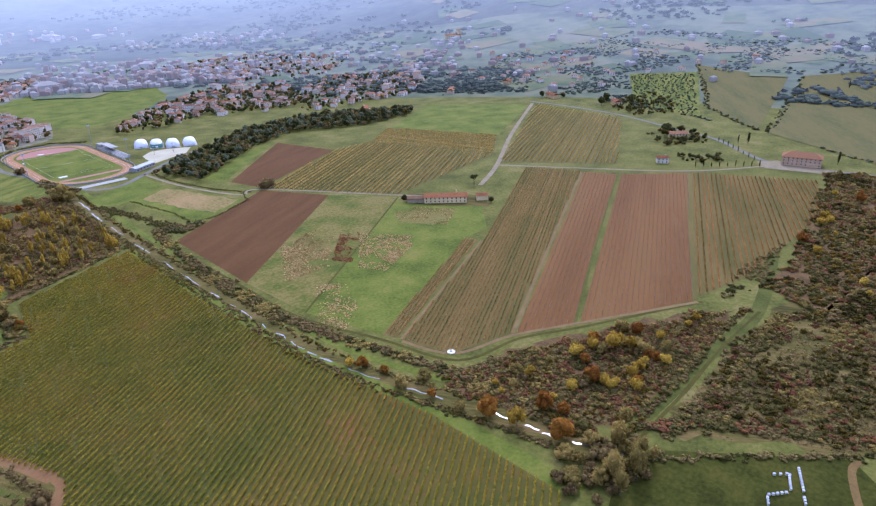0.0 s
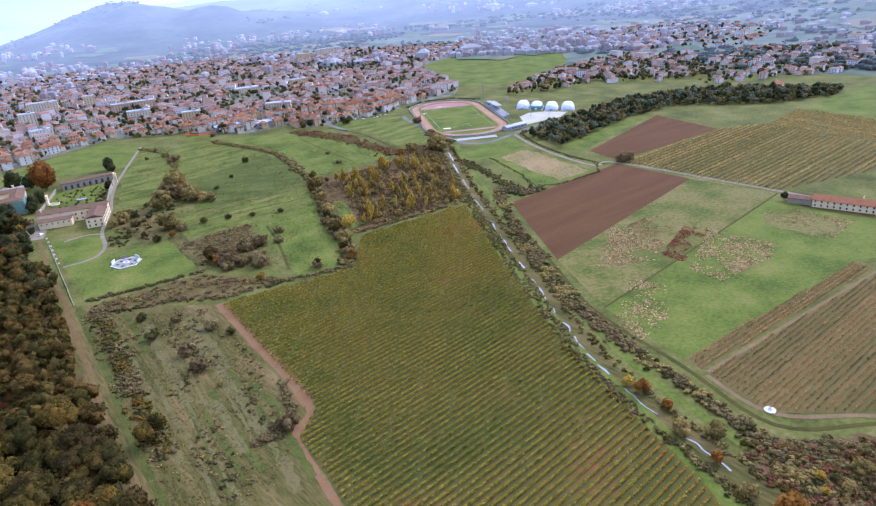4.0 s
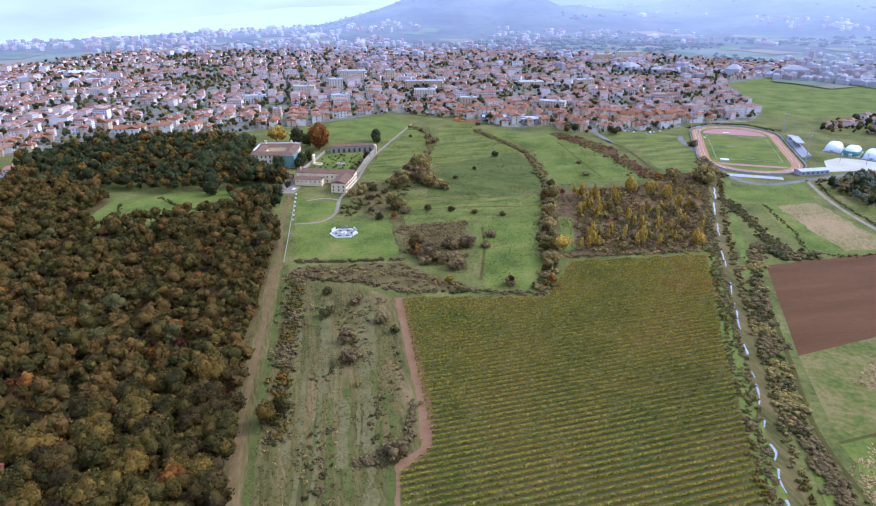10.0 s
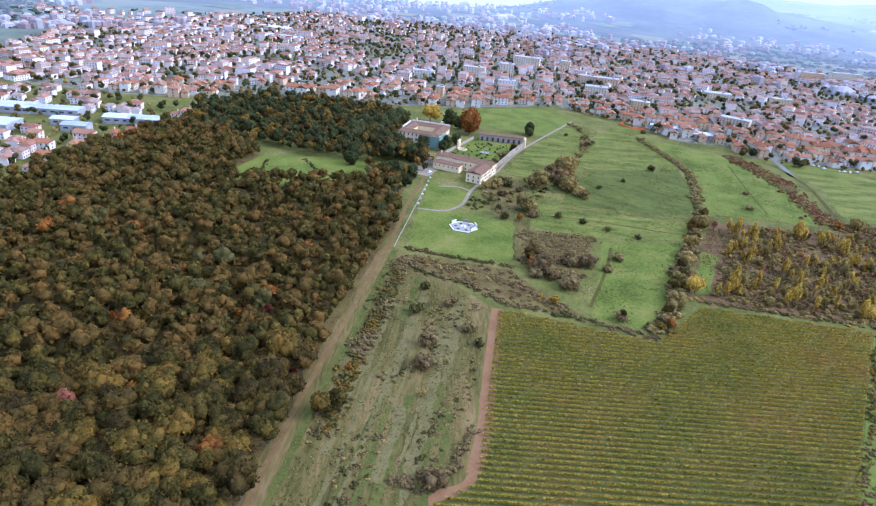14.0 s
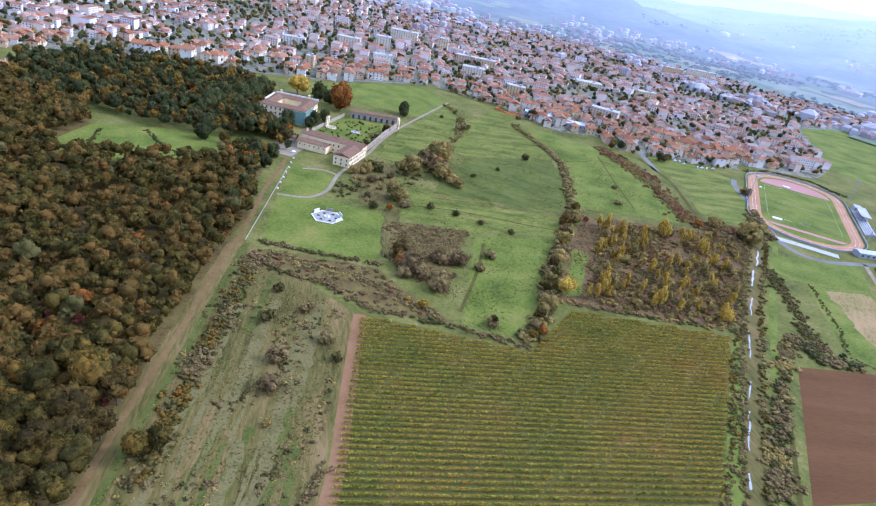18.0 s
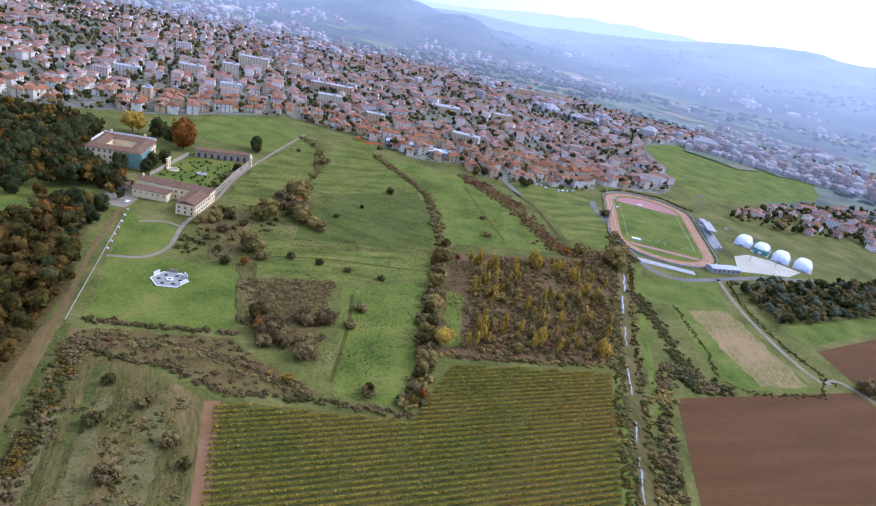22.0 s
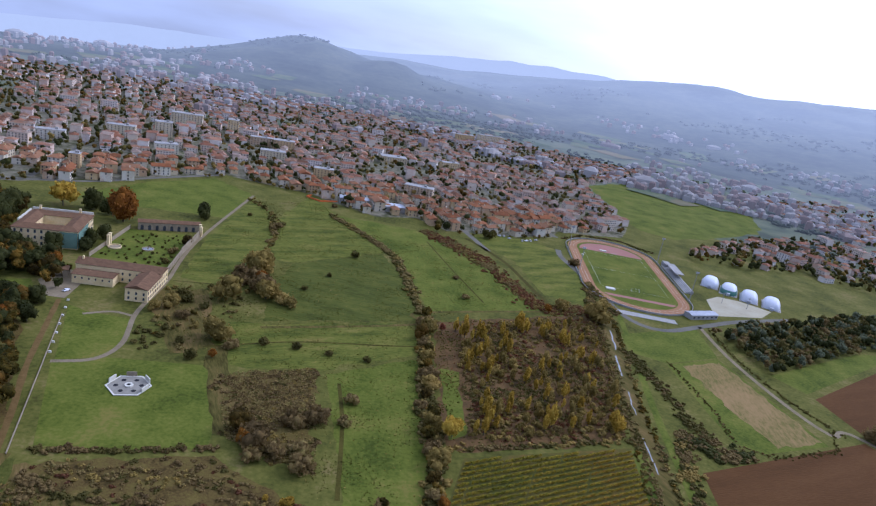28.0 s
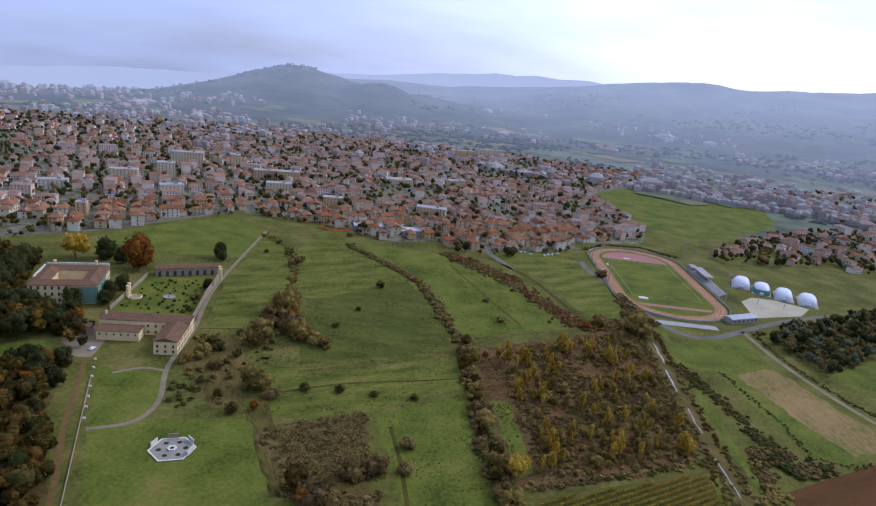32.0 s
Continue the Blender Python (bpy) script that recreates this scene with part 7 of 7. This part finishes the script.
for x, y, sx, sy in ((-24, -66, 8, 5), (-8, 66, 7, 3), (-35, 34, 2, 4)):
    part("mat", blocks(((x, y, 0.12), (sx, sy, 1.0))), WHITE, stad, "white covered landing mat")
for y in (-60, 54):
    part("goal", blocks(((-3.6, y, 0.1), (0.15, 0.15, 2.4)), ((3.6, y, 0.1), (0.15, 0.15, 2.4)), ((0, y, 2.4), (7.3, 0.15, 0.15))), WHITE, stad)
part("apron", blocks(((-6, -122, 0.0), (52, 9, 0.11))), CONCRETE, stad, "pale concrete apron")
bm = oval_ring(bmesh.new(), (49.6, 112.6), (49.3, 112.3), 0.0)
ext = bmesh.ops.extrude_face_region(bm, geom=bm.faces[:])
bmesh.ops.translate(bm, vec=(0, 0, 1.5), verts=[v for v in ext["geom"] if isinstance(v, bmesh.types.BMVert)])
part("perimeter_wall", bm, CONCRETE, stad, "low grey perimeter wall")
stand = thing("grandstand", "roofed concrete grandstand beside the track", "grandstand", at=TR @ pose(56, 10, 0))
for k in range(5):
    part("terrace_step", blocks(((-2.5 + 1.6 * k, 0, 0), (1.6, 88, 0.6 + 0.55 * k))), CONCRETE, stand)
part("roof", blocks(((2, 14, 6.2), (9, 36, 0.4))), CONCRETE, stand, "pale sheet metal canopy")
for k in range(5):
    part("post", blocks(((4.5, -2 + 8 * k, 0), (0.4, 0.4, 6.3))), CONCRETE, stand)
part("cabin", blocks(((2, 42, 0), (7, 14, 4.2))), CONCRETE, stand, "white press cabin")
for x, y in ((-50, -40), (-50, 40), (52, -52), (52, 66)):
    m = thing("floodlight_mast", "tall steel floodlight mast beside the track", "floodlight", "floodlights", at=TR @ pose(x, y, 0))
    part("pole", blocks(((0, 0, 0), (0.7, 0.7, 26), 0, 0.5)), CONCRETE, m)
    part("lamp_head", blocks(((0, 0, 25.5), (3.2, 0.6, 1.6))), METALROOF, m)
ch = thing("changing_rooms", "long low stadium building with grey roof", "building", at=pose(254, 496, 0, 0, 0, 22))
part("wall", blocks(((0, 0, -0.3), (30, 9, 4.3))), CONCRETE, ch)
part("roof", roof(bmesh.new(), (0, 0, 3.9), 30, 9, 1.2, 0.4), METALROOF, ch)
for k in range(6):
    window(ch, -12 + 5 * k, -4.5, 1.4, 2.0, 1.2, 0)
DOMES = ((311, 603), (323, 587), (337, 573), (354, 562))
for k, (x, y) in enumerate(DOMES):
    dm = thing("air_dome", "white air supported sports dome" if k != 1 else "white air dome with a green skirt", "sports dome", "sports domes", at=pose(x, y, 0, 0, 0, 62))
    bm = bmesh.new()
    rows, cols = 8, 20
    grid = []
    for i in range(rows + 1):
        el = math.pi / 2 * i / rows
        ring_ = []
        for j in range(cols):
            a = 2 * math.pi * j / cols
            ca, sa = math.cos(a), math.sin(a)
            px, py = abs(ca) ** 0.6 * math.copysign(1, ca), abs(sa) ** 0.6 * math.copysign(1, sa)
            ring_.append(bm.verts.new((15 * px * math.cos(el) ** 0.7, 8 * py * math.cos(el) ** 0.7, 8.2 * math.sin(el))))
        grid.append(ring_)
    for i in range(rows):
        for j in range(cols):
            f = bm.faces.new((grid[i][j], grid[i][(j + 1) % cols], grid[i + 1][(j + 1) % cols], grid[i + 1][j]))
            f.smooth = True
            f.material_index = 1 if k == 1 and i < 3 else 0
    part("membrane", mesh_of(bm, "membrane", DOMESKIN, DOMEGREEN), None, dm)
    part("kerb", blocks(((0, 0, 0), (31, 17, 0.3))), CONCRETE, dm)
    part("airlock", blocks(((-16, 0, 0), (3, 3, 2.6))), METALROOF, dm)
patch("court_sand", [(283, 549), (272, 506), (323, 521), (344, 543), (322, 560), (301, 564)], SAND, "bright pale sand court beside the domes", 0.1, category="court")
for x, y in ((296, 545), (318, 540)):
    m = thing("floodlight_mast", "short steel floodlight pole on the sand court", "floodlight", "floodlights", at=pose(x, y, 0.1))
    part("pole", blocks(((0, 0, 0), (0.4, 0.4, 10), 0, 0.6)), CONCRETE, m)
    part("lamp_head", blocks(((0, 0, 9.8), (1.8, 0.5, 0.8))), METALROOF, m)
net = thing("safety_fence", "orange net fence round bare ground", "fence")
for a, b in (((-112, 688), (-96, 676)), ((-96, 676), (-78, 686)), ((-112, 688), (-108, 696))):
    part("panel", blocks((((a[0] + b[0]) / 2, (a[1] + b[1]) / 2, 0), (math.hypot(b[0] - a[0], b[1] - a[1]), 0.3, 1.6), math.atan2(b[1] - a[1], b[0] - a[0]))), ORANGENET, net)

# ---- farmhouses among the fields ----
farm = thing("farmhouse", "long old farmhouse with brown tile roof", "building", at=pose(352, 148, 0, 0, 0, -52))
part("wall", gable_body(bmesh.new(), (0, 0, -0.5), 38, 11, 5.8, 2.6), STUCCO, farm)
part("roof", roof(bmesh.new(), (0, 0, 5.2), 38, 11, 2.6, 0.6), TILES, farm)
part("wall", gable_body(bmesh.new(), (-27, 1, -0.5), 15, 9, 4.4, 1.3), STONEW, farm, "low stone stable")
part("roof", roof(bmesh.new(), (-27, 1, 3.8), 15, 9, 1.3, 0.4), OLDTILES, farm)
part("wall", gable_body(bmesh.new(), (33, 4, -0.5), 10, 9, 5, 1.4), STUCCO, farm, "small outbuilding")
part("roof", roof(bmesh.new(), (33, 4, 4.4), 10, 9, 1.4, 0.4), TILES, farm)
part("chimney", blocks(((10, 2, 7), (1, 0.8, 2.6))), STUCCO, farm)
facade(farm, -19, -5.5, 19, -5.5, (1.0, 3.6), 10, 1.0, 1.4)
patch("farmyard", [(330, 186), (332, 158), (362, 108), (388, 120), (372, 160), (350, 192)], ROUGHG, "worn yard round the farmhouse", 0.09, category="yard")
manor = thing("manor_house", "three storey ochre manor with hipped red roof", "building", at=pose(652, -84, 0, 0, 0, -82))
part("wall", blocks(((0, 0, -1), (36, 17, 9.8))), OCHREW, manor)
part("roof", roof(bmesh.new(), (0, 0, 8.6), 36, 17, 4.6, 0.8, 8), TILES, manor)
part("loggia", blocks(((10, -8.2, 0), (9, 3, 3.6))), OCHREW, manor)
facade(manor, -18, -8.5, 18, -8.5, (1.2, 4.4, 7.0), 9, 1.0, 1.5)
facade(manor, -18, 8.5, -18, -8.5, (1.2, 4.4), 4, 1.0, 1.5)
patch("manor_yard", [(618, -58), (640, -44), (655, -60), (640, -112), (626, -110)], DIRT, "pale gravel yard of the manor", 0.2, category="yard")
for x, y, sx, sy, turn, lab in ((872, 215, 22, 12, 40, "pale country house behind trees"), (706, 62, 22, 9, -60, "long brown roofed barn"), (584, 36, 12, 7, -60, "low stone field hut"), (878, 330, 26, 11, 60, "white country house by the road"), (842, 512, 30, 12, 30, "cream house at the wood's edge"), (630, 520, 20, 12, 30, "pale house among dark trees"), (960, 470, 16, 12, 10, "white house high on the hillside")):
    house(sx, sy, 2, 0, lab, at=pose(x, y, ground_height(x, y), 0, 0, turn), name="country_house")
for x, y, k, s in ((880, 235, "dark", 1.3), (890, 200, "dark", 1.2), (856, 232, "dark", 1.1), (716, 80, "dark", 1.1), (728, 66, "olive_oak", 1.1), (700, 76, "olive_oak", 0.9), (690, 50, "greenbush", 2.4), (672, 60, "greenbush", 2.2), (870, 345, "dark", 1.0), (892, 318, "greenbush", 2.2)):
    plant(k, x, y, s, rnd)

# ---- the corner meadow's white blocks, the pump cover and the tank ----
hive = thing("beehive", "small white wooden beehive in the grass", "beehive", "beehives", at=pose(155, -175, 0.04))
part("body", blocks(((0, 0, 0.15), (0.9, 0.75, 0.75), 0, 0.96)), WHITE, hive)
part("lid", blocks(((0, 0, 0.9), (1.05, 0.9, 0.16))), METALROOF, hive, "flat sheet metal lid")
part("stand", blocks(((0, 0, 0), (0.8, 0.6, 0.15))), STAKE, hive, "low wooden stand")
for (ax, ay), (bx, by), n in (((154, -175), (147, -177), 6), ((161, -177), (149, -181), 9), ((139, -171), (144, -176), 5), ((152, -170), (155, -174), 3), ((137, -171), (134, -172), 3), ((145, -182), (142, -183), 3)):
    for k in range(n):
        f = k / (n - 1)
        copy_thing(hive, pose(ax + (bx - ax) * f, ay + (by - ay) * f, 0.04, 0, 0, math.degrees(math.atan2(by - ay, bx - ax)) + rnd.uniform(-6, 6)))
pump = thing("pump_cover", "round white concrete pump cover on pale gravel", "cover", at=pose(150, -11, 0.06))
part("slab", ring(bmesh.new(), (0, 0, 0), 2.2, 0.5, 20), WHITE, pump)
part("hatch", ring(bmesh.new(), (0, 0, 0.5), 0.7, 0.2, 12), CONCRETE, pump)
tank = thing("water_tank", "grey metal shed with a white curved roof", "tank", at=pose(157, -206, 0, 0, 0, 30))
part("body", blocks(((0, 0, 0), (4, 3, 2.2))), METALROOF, tank)
part("roof", roof(bmesh.new(), (0, 0, 2.1), 4, 3, 0.9, 0.2), WHITE, tank)
ribbon("field_headland", [(143, 18), (150, -13), (184, -28), (216, -50), (284, -98)], 2.4, TANDIRT, "pale trodden headland round the vines", 0.11, category="path")
ribbon("path_vines", [(145, 20), (292, 67)], 1.8, TANDIRT, "pale strip between vine blocks", 0.1, category="path")
ribbon("path_young_vines", [(186, -27), (340, 30), (505, 90)], 2.2, TANDIRT, "dry grass strip beside young vines", 0.1, category="path")
ribbon("ditch_young_vines", [(217, -50), (360, 2), (517, 56)], 1.6, ROUGHGREEN, "dark weedy ditch between young vines", 0.1, category="ditch")
ribbon("path_vines_east", [(287, -95), (420, -48), (560, 0)], 3.0, DRYVINE, "dry strip beside brown vines", 0.1, category="path")
ribbon("ditch_pasture", [(134, 88), (230, 137), (337, 192)], 1.6, MUD, "narrow dark ditch across the pasture", 0.11, category="ditch")
for k, (x, y) in enumerate(((99, 655), (104, 657), (109, 651), (123, 650), (128, 653), (133, 656), (140, 662), (88, 664))):
    car(x, y, 20 + 70 * (k % 2), "small car parked at the edge of town")
